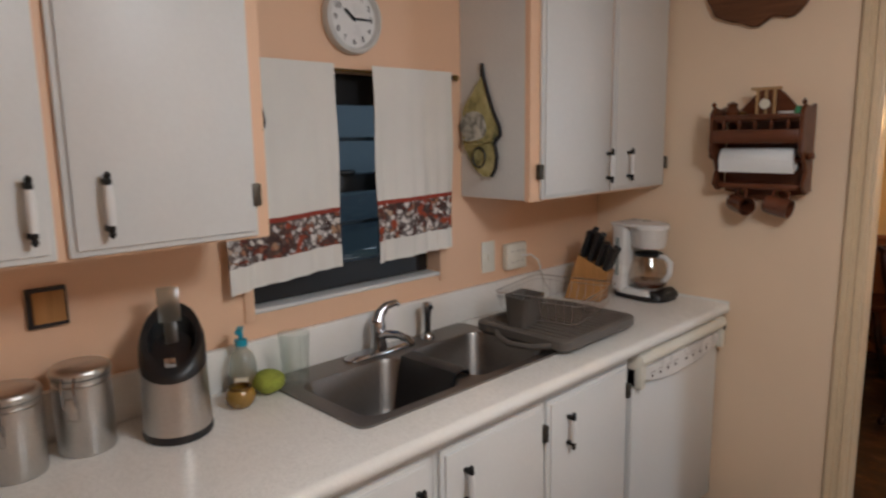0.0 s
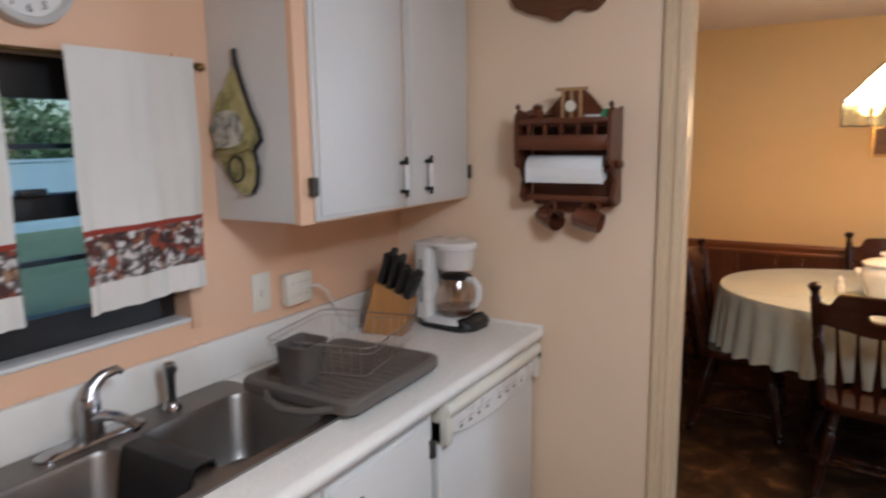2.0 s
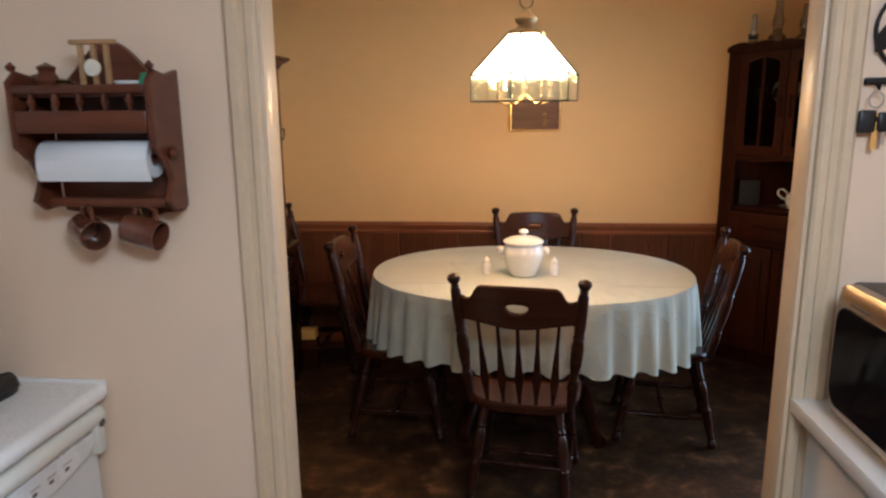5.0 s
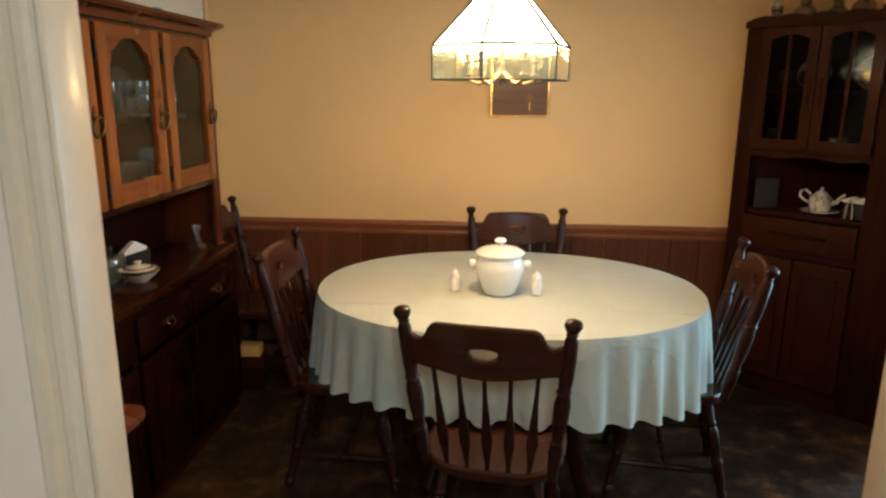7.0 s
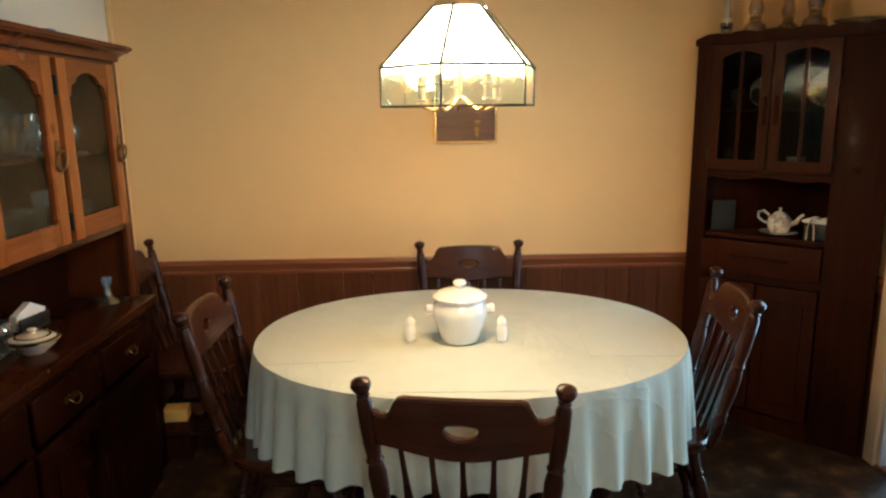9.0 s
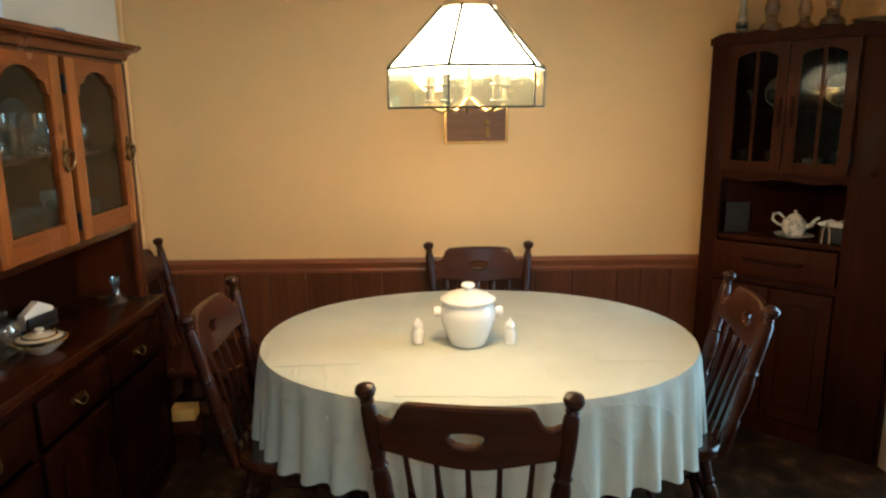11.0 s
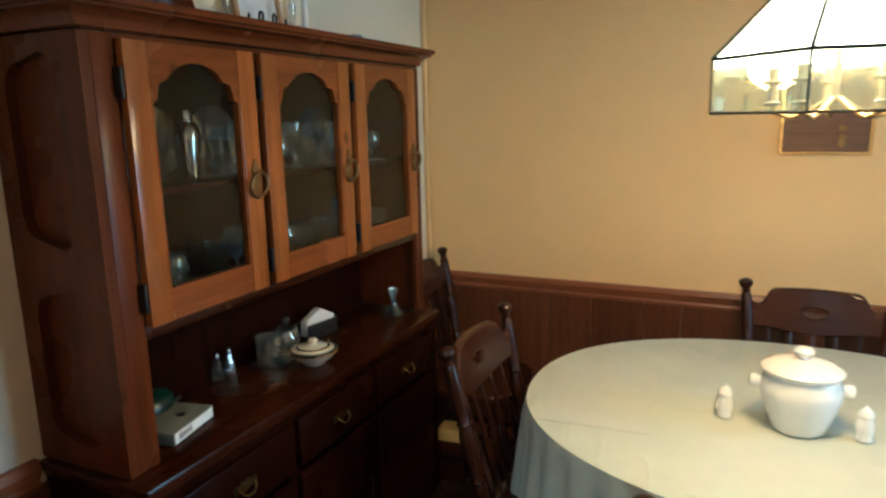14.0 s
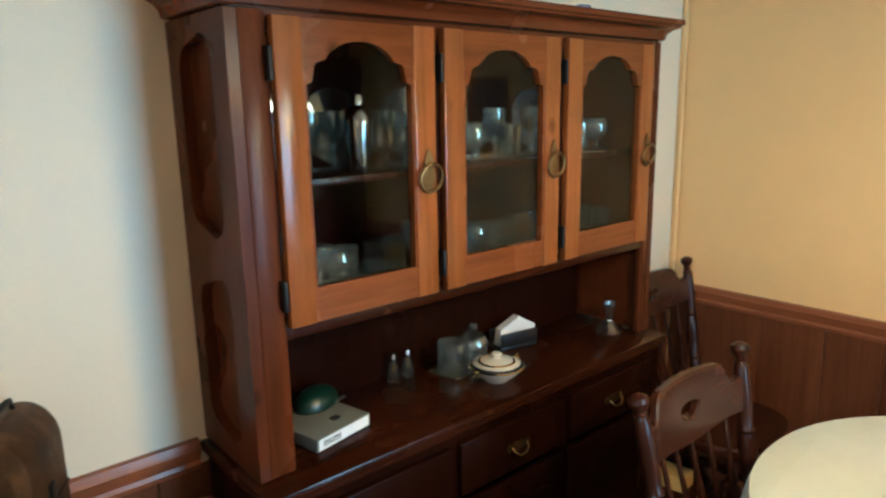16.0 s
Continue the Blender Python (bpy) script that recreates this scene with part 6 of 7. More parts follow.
for y0, y1 in ((3.632, 4.022), (4.050, 4.458), (4.492, 4.900)):
    ho = arched_hole(y0 + 0.066, y1 - 0.066, 1.232, 1.722)
    d = part("door", plate(rounded(y0 + 0.006, y1 - 0.006, 1.160, 1.760, 0.004, 1), [ho], 0.019, "yz", HF - 0.001, 0.0), DOORRAIL, hutch, "honey-brown arched door frame")
    for a in (y0, y1 - 0.060):
        part("stile", boxes((HF - 0.0005, HF + 0.021, a, a + 0.060, 1.158, 1.762), bevel=0.003), STILEWOOD, d, "lighter honey-brown upright board")
    part("pane", boxes((HF + 0.004, HF + 0.007, y0 + 0.05, y1 - 0.05, 1.22, 1.73)), PANE, d).visible_shadow = False
    y, z, x = y1 - 0.026, 1.435, HF + 0.021
    outl = [(y + u, z + v) for u, v in ((0, -0.040), (0.008, -0.028), (0.016, -0.012), (0.018, 0.0), (0.010, 0.020), (0.014, 0.034), (0.006, 0.054), (0, 0.064), (-0.006, 0.054), (-0.014, 0.034), (-0.010, 0.020), (-0.018, 0.0), (-0.016, -0.012), (-0.008, -0.028))]
    part("pull_plate", plate(outl, (), 0.004, "yz", x, 0.0), BRASS, d, "pierced antique brass plate")
    part("ring_pull", tube(fresh(), [(x + 0.012 + 0.004 * math.sin(a), y + 0.031 * math.cos(a), z - 0.002 + 0.031 * math.sin(a)) for a in np.linspace(0, 2 * math.pi, 29)[:-1]], 0.0045, 8, True), BRASS, d, "antique brass ring pull")
    for z in (1.225, 1.675):
        part("hinge", boxes((HF - 0.001, HF + 0.020, y0 - 0.010, y0 - 0.001, z - 0.032, z + 0.032), bevel=0.003), IRON, d, "dark metal hinge")

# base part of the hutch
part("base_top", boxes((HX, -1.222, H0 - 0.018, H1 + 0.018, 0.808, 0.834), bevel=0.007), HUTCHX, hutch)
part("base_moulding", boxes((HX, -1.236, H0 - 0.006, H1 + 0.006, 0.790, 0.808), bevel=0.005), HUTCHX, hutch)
part("base_side", boxes((HX, -1.252, H0, H0 + 0.02, 0.07, 0.79)), HUTCHSHADE, hutch)
part("base_side", boxes((HX, -1.252, H1 - 0.02, H1, 0.07, 0.79)), HUTCHSHADE, hutch)
part("base_back", boxes((HX, HX + 0.012, H0 + 0.021, H1 - 0.021, 0.07, 0.79)), HUTCHSHADE, hutch)
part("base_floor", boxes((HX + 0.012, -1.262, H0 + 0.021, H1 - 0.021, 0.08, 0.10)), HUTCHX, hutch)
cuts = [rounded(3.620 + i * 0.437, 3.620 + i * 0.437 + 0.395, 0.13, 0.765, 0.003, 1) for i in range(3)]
part("base_frame", plate(rounded(H0, H1, 0.07, 0.79, 0.002, 1), cuts, 0.018, "yz", -1.258), HUTCHSHADE, hutch)
part("plinth", boxes((HX, -1.262, H0 + 0.02, H1 - 0.02, 0.0, 0.069)), CORNERW, hutch)
for i in range(3):
    y0 = 3.612 + i * 0.435
    y1 = y0 + 0.41
    dr = part("drawer", boxes((-1.246, -1.222, y0, y1, 0.625, 0.770), bevel=0.007), HUTCHSHADE, hutch)
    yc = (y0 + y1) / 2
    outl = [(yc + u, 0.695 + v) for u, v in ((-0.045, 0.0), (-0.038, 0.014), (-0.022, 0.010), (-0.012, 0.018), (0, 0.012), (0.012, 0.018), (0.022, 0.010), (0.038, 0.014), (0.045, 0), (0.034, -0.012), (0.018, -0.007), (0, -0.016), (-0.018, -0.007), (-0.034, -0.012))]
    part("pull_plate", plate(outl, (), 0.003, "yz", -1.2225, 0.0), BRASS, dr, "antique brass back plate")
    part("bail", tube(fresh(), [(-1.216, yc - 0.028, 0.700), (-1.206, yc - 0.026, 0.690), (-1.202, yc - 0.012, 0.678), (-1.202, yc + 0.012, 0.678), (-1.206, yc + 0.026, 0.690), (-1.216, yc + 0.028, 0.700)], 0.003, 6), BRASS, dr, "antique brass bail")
    dd = part("cupboard_door", boxes((-1.246, -1.222, y0, y1, 0.115, 0.60), bevel=0.007), HUTCHSHADE, hutch)
    part("raised_panel", boxes((-1.222, -1.214, y0 + 0.07, y1 - 0.07, 0.18, 0.535), bevel=0.007), HUTCHSHADE, dd)
    part("pull_plate", plate([(yc + 0.16 + (v - 0.40) * 0.4, 0.36 + (u - yc) * 1.0) for u, v in [(a, b - 0.295) for a, b in outl]], (), 0.003, "yz", -1.2225, 0.0), BRASS, dd, "antique brass back plate")

# ---- things in and on the hutch ----
cs = thing("cocktail_shaker", "polished steel cocktail shaker behind the glass", "cocktail shaker", pose(-1.375, 3.884, 1.449) @ Matrix.Scale(0.8, 4))
part("cup", turned([(0, 0), (0.026, 0), (0.030, 0.01), (0.042, 0.13), (0.042, 0.138), (0, 0.138)], 28), CHROME, cs)
part("shoulder", turned([(0.043, 0.136), (0.043, 0.146), (0.034, 0.172), (0.022, 0.184), (0, 0.186)], 28), CHROME, cs)
part("cap", turned([(0, 0.183), (0.020, 0.183), (0.021, 0.205), (0.016, 0.216), (0, 0.218)], 24), CHROME, cs)

WINE = [(0, 0), (0.030, 0.0), (0.030, 0.003), (0.006, 0.008), (0.004, 0.03), (0.004, 0.06), (0.020, 0.075), (0.032, 0.10), (0.031, 0.135), (0.029, 0.135), (0.030, 0.10), (0.018, 0.078), (0, 0.07)]
TUMB = [(0, 0), (0.026, 0), (0.028, 0.003), (0.033, 0.085), (0.031, 0.085), (0.026, 0.010), (0, 0.010)]
SNIF = [(0, 0), (0.026, 0), (0.026, 0.003), (0.006, 0.007), (0.005, 0.02), (0.030, 0.04), (0.038, 0.065), (0.030, 0.095), (0.028, 0.095), (0.036, 0.065), (0.028, 0.042), (0, 0.028)]
MASTER = {}


def glassware(kind, prof, x, y, z, k=1.0, label="clear stemmed glass on the hutch shelf", group="hutch glassware"):
    if kind not in MASTER:
        MASTER[kind] = solo(kind, turned(prof, 16), WARE, label, "glass", pose(x, y, z), group)
        MASTER[kind].visible_shadow = False
        return
    copy_thing(MASTER[kind], pose(x, y, z))


random.seed(5)
for y in np.arange(3.665, 4.91, 0.078):
    for x in (-1.50, -1.425):
        yy = y + random.uniform(-0.008, 0.008)
        if not (x > -1.45 and 3.80 < yy < 3.95):
            kind = random.choice(("wine_glass", "wine_glass", "brandy_glass", "tumbler"))
            glassware(kind, {"wine_glass": WINE, "tumbler": TUMB, "brandy_glass": SNIF}[kind], x + random.uniform(-0.008, 0.008), yy, 1.449)
        if x < -1.45 or random.random() < 0.75:
            kind = random.choice(("brandy_glass", "tumbler", "tumbler", "wine_glass"))
            glassware(kind, {"wine_glass": WINE, "tumbler": TUMB, "brandy_glass": SNIF}[kind], x + random.uniform(-0.008, 0.008), yy + 0.02, 1.169)
for y in (3.70, 3.79, 3.93, 4.16, 4.66):
    plate_ob = solo("glass_plate", turned([(0, 0), (0.05, 0.002), (0.095, 0.012), (0.095, 0.014), (0.05, 0.005), (0, 0.003)], 32), WARE, "pressed clear glass plate standing against the back", "plate", Matrix.Translation((HX + 0.022, y, 1.449 + 0.095)) @ pose(0, 0, 0, 0, 80), "glass plates")
    plate_ob.visible_shadow = False
for y, x in ((3.72, -1.40), (3.80, -1.375), (3.86, -1.41)):
    solo("glass_bowl", turned([(0, 0), (0.022, 0), (0.026, 0.004), (0.045, 0.032), (0.043, 0.032), (0.022, 0.008), (0, 0.007)], 20), WARE, "small clear glass bowl on the hutch shelf", "bowl", pose(x, y, 1.169), "glass bowls")
solo("porcelain_trinket", turned([(0, 0), (0.014, 0), (0.018, 0.01), (0.010, 0.022), (0.013, 0.030), (0, 0.036)], 14), CHINA, "tiny white porcelain figurine behind the glass", "ornament", pose(-1.37, 3.835, 1.169))

book = thing("boxed_book", "grey-green boxed book with a white label", "book", pose(-1.40, 3.775, 0.835, 0, 0, 12))
part("cover", boxes((-0.115, 0.060, -0.085, 0.085, 0.0, 0.032), bevel=0.002), BOOKGREY, book)
part("page_block", boxes((-0.11, 0.0605, -0.080, 0.080, 0.003, 0.029)), PAPER, book)
part("label", boxes((0.0606, 0.0614, -0.070, -0.010, 0.006, 0.026)), WPLAST, book)
for i in range(9):
    part("label_bar", boxes((0.0615, 0.0619, -0.066 + i * 0.006, -0.063 + i * 0.006, 0.010, 0.024)), BLACK, book)
part("emblem", boxes((0.0, 0.022, 0.005, 0.030, 0.0321, 0.0325)), STEEL, book)
gb = thing("dark_green_case", "dark green rounded case lying on the hutch", "case", pose(-1.49, 3.80, 0.836, 0, 0, 20))
bm = fresh()
bmesh.ops.create_uvsphere(bm, u_segments=20, v_segments=12, radius=0.05)
for v in bm.verts:
    v.co = (v.co.x * 0.9, v.co.y * 1.35, max(v.co.z * 0.85, -0.036) + 0.036)
part("shell", bm, GREEN, gb)
part("trim_strip", boxes((0.032, 0.040, 0.02, 0.068, 0.030, 0.036), bevel=0.002), STEEL, gb)
for y in (4.085, 4.135):
    cr = thing("glass_shaker", "cut glass shaker with a silver top", "shaker", pose(-1.535, y - 0.01, 0.835) @ Matrix.Scale(0.85, 4), "hutch shakers")
    part("body", turned([(0, 0), (0.021, 0), (0.022, 0.005), (0.017, 0.04), (0.010, 0.072), (0, 0.074)], 8), WARE, cr)
    part("cap", turned([(0.011, 0.070), (0.012, 0.078), (0.009, 0.092), (0.004, 0.098), (0, 0.100)], 14), CHROME, cr)
gt = thing("glass_coaster_tray", "small clear glass tray on the hutch", "tray", pose(-1.475, 4.28, 0.835, 0, 0, 10))
part("tray", boxes((-0.055, 0.055, -0.085, 0.085, 0.0, 0.006), bevel=0.0025), WARE, gt)
solo("cut_glass_tumbler", turned([(0, 0), (0.036, 0), (0.040, 0.01), (0.042, 0.085), (0.039, 0.085), (0.036, 0.012), (0, 0.012)], 12), WARE, "cut glass tumbler on a small tray", "glass", pose(-1.47, 4.235, 0.842))
jar = thing("glass_sugar_jar", "clear lidded glass jar on a small tray", "jar", pose(-1.475, 4.330, 0.842))
part("jar", turned([(0, 0), (0.036, 0), (0.042, 0.02), (0.042, 0.06), (0.034, 0.075), (0.031, 0.075), (0.038, 0.058), (0.038, 0.02), (0, 0.006)], 22), WARE, jar)
part("lid", turned([(0.036, 0.076), (0.030, 0.086), (0.012, 0.094), (0.008, 0.100), (0.014, 0.110), (0.010, 0.118), (0, 0.119)], 22), WARE, jar)
tu = thing("sugar_tureen", "ivory china tureen with a gilt and black band", "tureen", pose(-1.345, 4.295, 0.8345, 0, 0, 95) @ Matrix.Diagonal((1.16, 1.16, 0.86, 1)))
part("bowl", turned([(0, 0), (0.030, 0), (0.034, 0.006), (0.056, 0.030), (0.068, 0.050), (0.066, 0.052), (0, 0.05)], 30), IVCHINA, tu)
part("band", turned([(0.0665, 0.049), (0.064, 0.055), (0.058, 0.058)], 30), BLACK, tu, "black printed rim band")
part("gilt_rim", turned([(0.067, 0.047), (0.070, 0.050), (0.067, 0.053)], 30), GOLD, tu)
part("gilt_ring", turned([(0.048, 0.0605), (0.044, 0.0660), (0.040, 0.0665), (0.040, 0.062)], 30), GOLD, tu)
part("lid", turned([(0.059, 0.0575), (0.048, 0.0625), (0.030, 0.070), (0.010, 0.075), (0.008, 0.080), (0.014, 0.086), (0.010, 0.093), (0, 0.094)], 26), IVCHINA, tu)
for s in (-1, 1):
    part("handle", tube(fresh(), [(s * 0.064, 0, 0.048), (s * 0.082, 0, 0.056), (s * 0.086, 0, 0.046), (s * 0.066, 0, 0.034)], 0.0035, 8), GOLD, tu)
nh = thing("napkin_holder", "dark napkin holder with folded white paper napkins", "napkin holder", pose(-1.500, 4.53, 0.835, 0, 0, 80))
part("tray", boxes((-0.07, 0.07, -0.035, 0.035, 0.0, 0.012), (-0.07, 0.07, -0.035, -0.028, 0.012, 0.055), (-0.07, 0.07, 0.028, 0.035, 0.012, 0.055), bevel=0.002), BLACK, nh)
part("napkin", plate([(-0.068, 0.012), (0.068, 0.012), (0.078, 0.062), (0.01, 0.098), (-0.060, 0.064)], (), 0.03, "xz", -0.015, 0.002), PAPER, nh)
dc = thing("glass_decanter", "small clear glass candle holder on the hutch", "candle holder", pose(-1.365, 4.855, 0.835))
part("body", turned([(0, 0), (0.040, 0), (0.042, 0.004), (0.036, 0.012), (0.018, 0.03), (0.012, 0.05), (0.013, 0.075), (0.021, 0.088), (0.022, 0.105), (0.018, 0.105), (0.011, 0.08), (0, 0.078)], 24), WARE, dc)

# on top of the hutch
for y, label in ((3.86, "blue and white china pot on top of the hutch"), (4.70, "blue checked china dish on top of the hutch")):
    solo("china_dish", turned([(0, 0), (0.026, 0), (0.030, 0.006), (0.034, 0.03), (0.030, 0.034), (0, 0.032)], 20), BLUECHINA, label, "dish", pose(-1.40, y, 1.839), "blue china on the hutch")
solo("arched_wood_plaque", plate([(-0.08, 0), (0.08, 0)] + arc(0, 0.0, 0.08, 5, 175, 16, 0.13), (), 0.02, "yz", -0.01, 0.003), HUTCH, "dark arched wooden plaque on the hutch top", "plaque", pose(-1.50, 4.0, 1.839))
sc2 = thing("iron_scroll_stand", "black wrought iron scroll stand on the hutch top", "stand", pose(-1.42, 4.28, 1.839))
for s in (-1, 1):
    sp = [(0, s * (0.015 + 0.075 * t / 9.0) + 0.022 * math.cos(t) * (1 - t / 14) * s, 0.036 + 0.026 * math.sin(t) * (1 - t / 14)) for t in np.linspace(0, 9.4, 34)]
    part("scroll", tube(fresh(), sp, 0.0035, 6), IRON, sc2)
part("foot_bar", tube(fresh(), [(0, -0.11, 0.004), (0, 0.11, 0.004)], 0.004, 6), IRON, sc2)
for y, h in ((4.13, 0.12), (4.42, 0.14)):
    cd = thing("candlestick", "clear glass candlestick on the hutch top", "candlestick", pose(-1.44, y, 1.839), "candlesticks")
    part("stem", turned([(0, 0), (0.030, 0), (0.030, 0.004), (0.010, 0.012), (0.014, 0.03), (0.007, 0.045), (0.012, 0.07), (0.014, h * 0.7), (0, h * 0.7)], 16), WARE, cd)
    part("candle", turned([(0, h * 0.7), (0.010, h * 0.7), (0.010, h + 0.10), (0, h + 0.104)], 12), IVCHINA, cd)
wp = thing("white_framed_card", "white card leaning in a pale frame on the hutch top", "frame", Matrix.Translation((DX + 0.07, 4.36, 1.8390)) @ pose(0, 0, 0, 0, -10))
part("card", boxes((0.0, 0.004, -0.09, 0.09, 0.0, 0.24)), WPLAST, wp)
for y in (-0.1, 0.1):
    part("frame_side", boxes((-0.004, 0.010, y - 0.010, y + 0.010, 0.0, 0.25), bevel=0.003), PALEW, wp)
wc = thing("white_candle", "tall white candle on the hutch top", "candle", pose(-1.50, 4.57, 1.839))
part("holder", turned([(0, 0), (0.03, 0), (0.028, 0.012), (0.012, 0.02), (0, 0.02)], 16), IVCHINA, wc)
part("wax", turned([(0, 0.02), (0.011, 0.02), (0.010, 0.24), (0, 0.245)], 14), WPLAST, wc)

# ---- corner cabinet ----
CM = pose(1.547, 5.262, 0, 0, 0, -43)
corner = thing("corner_cabinet", "dark red-brown corner cabinet with glazed doors and drawer", "cabinet", CM)
W2, XL, XR = 0.418, -0.335, 0.205
XM = (XL + XR) / 2
for s, x0, x1 in ((-1, -W2, XL), (1, XR, W2)):
    part("stile", boxes((x0, x1, 0.0, 0.022, 0.0, 1.872), bevel=0.003), CORNERW, corner)
    bm = plate([(s * W2, 0.022), (s * (W2 - 0.012), 0.022), (0.02 + s * 0.004, 0.452), (0.02, 0.462)], (), 1.87, "xy", 0.0)
    part("back_panel", bm, CORNERW, corner)
part("stile_knob", turned([(0, 0), (0.014, 0.002), (0.016, 0.012), (0.008, 0.018), (0, 0.019)], 14, along((0.30, 0.0, 1.30), (0.30, -1, 1.30))), CORNERW, corner)
tri = [(-W2 + 0.05, 0.024), (W2 - 0.05, 0.024), (0.02, 0.43)]
for z, t in ((0.06, 0.02), (0.945, 0.022), (1.262, 0.02), (1.55, 0.012), (1.860, 0.012)):
    part("shelf", plate(tri, (), t, "xy", z), CORNERW, corner)
base = [(-W2 - 0.006, 1.862), (W2 + 0.006, 1.862)]
topw = [(x, 1.905 + 0.014 * abs(math.sin((x + W2) / (2 * W2) * math.pi * 6)) ** 0.7 - 0.014 * max(0, -x / W2) ** 6) for x in np.linspace(W2 + 0.006, -W2 - 0.006, 73)]
part("scalloped_cornice", plate(base + topw, (), 0.020, "xz", -0.014, 0.0), CORNERW, corner)
part("door_rail", boxes((XL, XR, 0.0, 0.022, 1.262, 1.284), bevel=0.003), CORNERW, corner)
part("niche_apron", plate([(XL, 1.261), (XL, 1.235)] + [(x, 1.235 + 0.014 * math.cos((x - XM) * 11) ** 2) for x in np.linspace(XL + 0.03, XR - 0.03, 25)] + [(XR, 1.235), (XR, 1.261)], (), 0.016, "xz", 0.002), CORNERW, corner)
for s in (-1, 1):
    x0, x1 = sorted((XM + s * 0.003, XL if s < 0 else XR))
    ax0, ax1 = x0 + 0.046, x1 - 0.046
    lift = 0.034 if s < 0 else -0.034
    hole = [(ax1, 1.330), (ax1, 1.800)] + [(ax0 + (ax1 - ax0) * (1 - f), 1.800 + 0.026 * math.sin(math.pi * f)) for f in np.linspace(0.08, 0.92, 11)] + [(ax0, 1.800), (ax0, 1.330)]
    d = part("door", plate(rounded(x0, x1, 1.282, 1.858, 0.003, 1), [hole], 0.020, "xz", -0.021, 0.0), CORNERD, corner)
    part("pane", boxes((ax0 - 0.008, ax1 + 0.008, -0.011, -0.008, 1.32, 1.835)), SEEDY, d).visible_shadow = False
    xm = (ax0 + ax1) / 2
    part("glazing_bar", boxes((xm - 0.008, xm + 0.008, -0.018, -0.0112, 1.325, 1.828)), CORNERW, d)
    hx = XM + s * 0.026
    part("handle", boxes((hx - 0.008, hx + 0.008, -0.036, -0.021, 1.49, 1.62), bevel=0.006), CORNERW, d, "dark wooden bar handle")
    part("hinge", boxes(((x0 - 0.006, x0 + 0.004) if s < 0 else (x1 - 0.004, x1 + 0.006)) + (-0.024, -0.002, 1.33, 1.38), bevel=0.002), IRON, d, "dark metal hinge")
dr = part("drawer", boxes((XL + 0.004, XR - 0.004, -0.020, 0.0, 0.782, 0.942), bevel=0.005), CORNERD, corner)
part("handle", tube(fresh(), [(XM - 0.13, -0.020, 0.868), (XM - 0.12, -0.038, 0.868), (XM + 0.12, -0.038, 0.868), (XM + 0.13, -0.020, 0.868)], 0.008, 8), CORNERW, dr)
part("mid_rail", boxes((XL, XR, 0.0, 0.022, 0.745, 0.782)), CORNERW, corner)
for s in (-1, 1):
    x0, x1 = sorted((XM + s * 0.003, XL + 0.004 if s < 0 else XR - 0.004))
    d = part("cupboard_door", boxes((x0, x1, -0.020, 0.0, 0.10, 0.742), bevel=0.005), CORNERW, corner)
    part("raised_panel", boxes((x0 + 0.05, x1 - 0.05, -0.027, -0.020, 0.17, 0.675), bevel=0.006), CORNERW, d)
part("plinth", boxes((XL, XR, 0.004, 0.022, 0.0, 0.098)), CORNERW, corner)


def in_corner(x, y, z, turn=0):
    return CM @ pose(x, y, z, 0, 0, turn)


tp = thing("teapot", "white printed china teapot standing on a saucer", "teapot", in_corner(-0.025, 0.14, 0.979, 8))
part("pot", turned([(0, 0), (0.040, 0), (0.043, 0.006), (0.054, 0.035), (0.050, 0.068), (0.030, 0.086), (0, 0.088)], 30), GREYCHINA, tp)
part("lid", turned([(0.031, 0.085), (0.024, 0.096), (0.008, 0.102), (0.006, 0.108), (0.010, 0.115), (0, 0.120)], 22), GREYCHINA, tp)
part("spout", tube(fresh(), [(0.046, 0, 0.04), (0.072, 0, 0.052), (0.086, 0, 0.078), (0.104, 0, 0.090)], [0.014, 0.011, 0.008, 0.007], 10), GREYCHINA, tp)
part("handle", tube(fresh(), [(-0.046, 0, 0.078), (-0.072, 0, 0.100), (-0.094, 0, 0.092), (-0.096, 0, 0.066), (-0.072, 0, 0.046), (-0.050, 0, 0.040)], 0.0065, 8), GREYCHINA, tp)
solo("saucer", turned([(0, 0), (0.045, 0), (0.05, 0.003), (0.088, 0.012), (0.086, 0.014), (0, 0.007)], 32), GREYCHINA, "white printed china saucer under the teapot", "saucer", in_corner(-0.025, 0.14, 0.9685))
nb = thing("napkin_box", "dark box of white paper napkins with tongs", "napkin holder", in_corner(0.155, 0.085, 0.9685, -12))
part("box", boxes((-0.05, 0.05, -0.03, 0.03, 0, 0.075), bevel=0.003), BLACK, nb)
part("napkins", plate([(-0.06, 0.076), (0.055, 0.076), (0.06, 0.085), (0.03, 0.108), (0.01, 0.094), (-0.02, 0.106), (-0.07, 0.086)], (), 0.04, "xz", -0.02, 0.002), PAPER, nb)
part("tongs", tube(fresh(), [(-0.03, -0.040, 0.0), (-0.028, -0.038, 0.06), (-0.015, -0.036, 0.10), (0.0, -0.038, 0.06), (0.004, -0.040, 0.0)], 0.005, 8), STEEL, nb)
tile_ob = solo("grey_card", boxes((-0.06, 0.06, 0, 0.006, 0, 0.15), bevel=0.002), surface("dark_grey_card", (0.035, 0.034, 0.034), 0.8), "grey card leaning in the cabinet niche", "card", in_corner(-0.275, 0.10, 0.9685, 46))
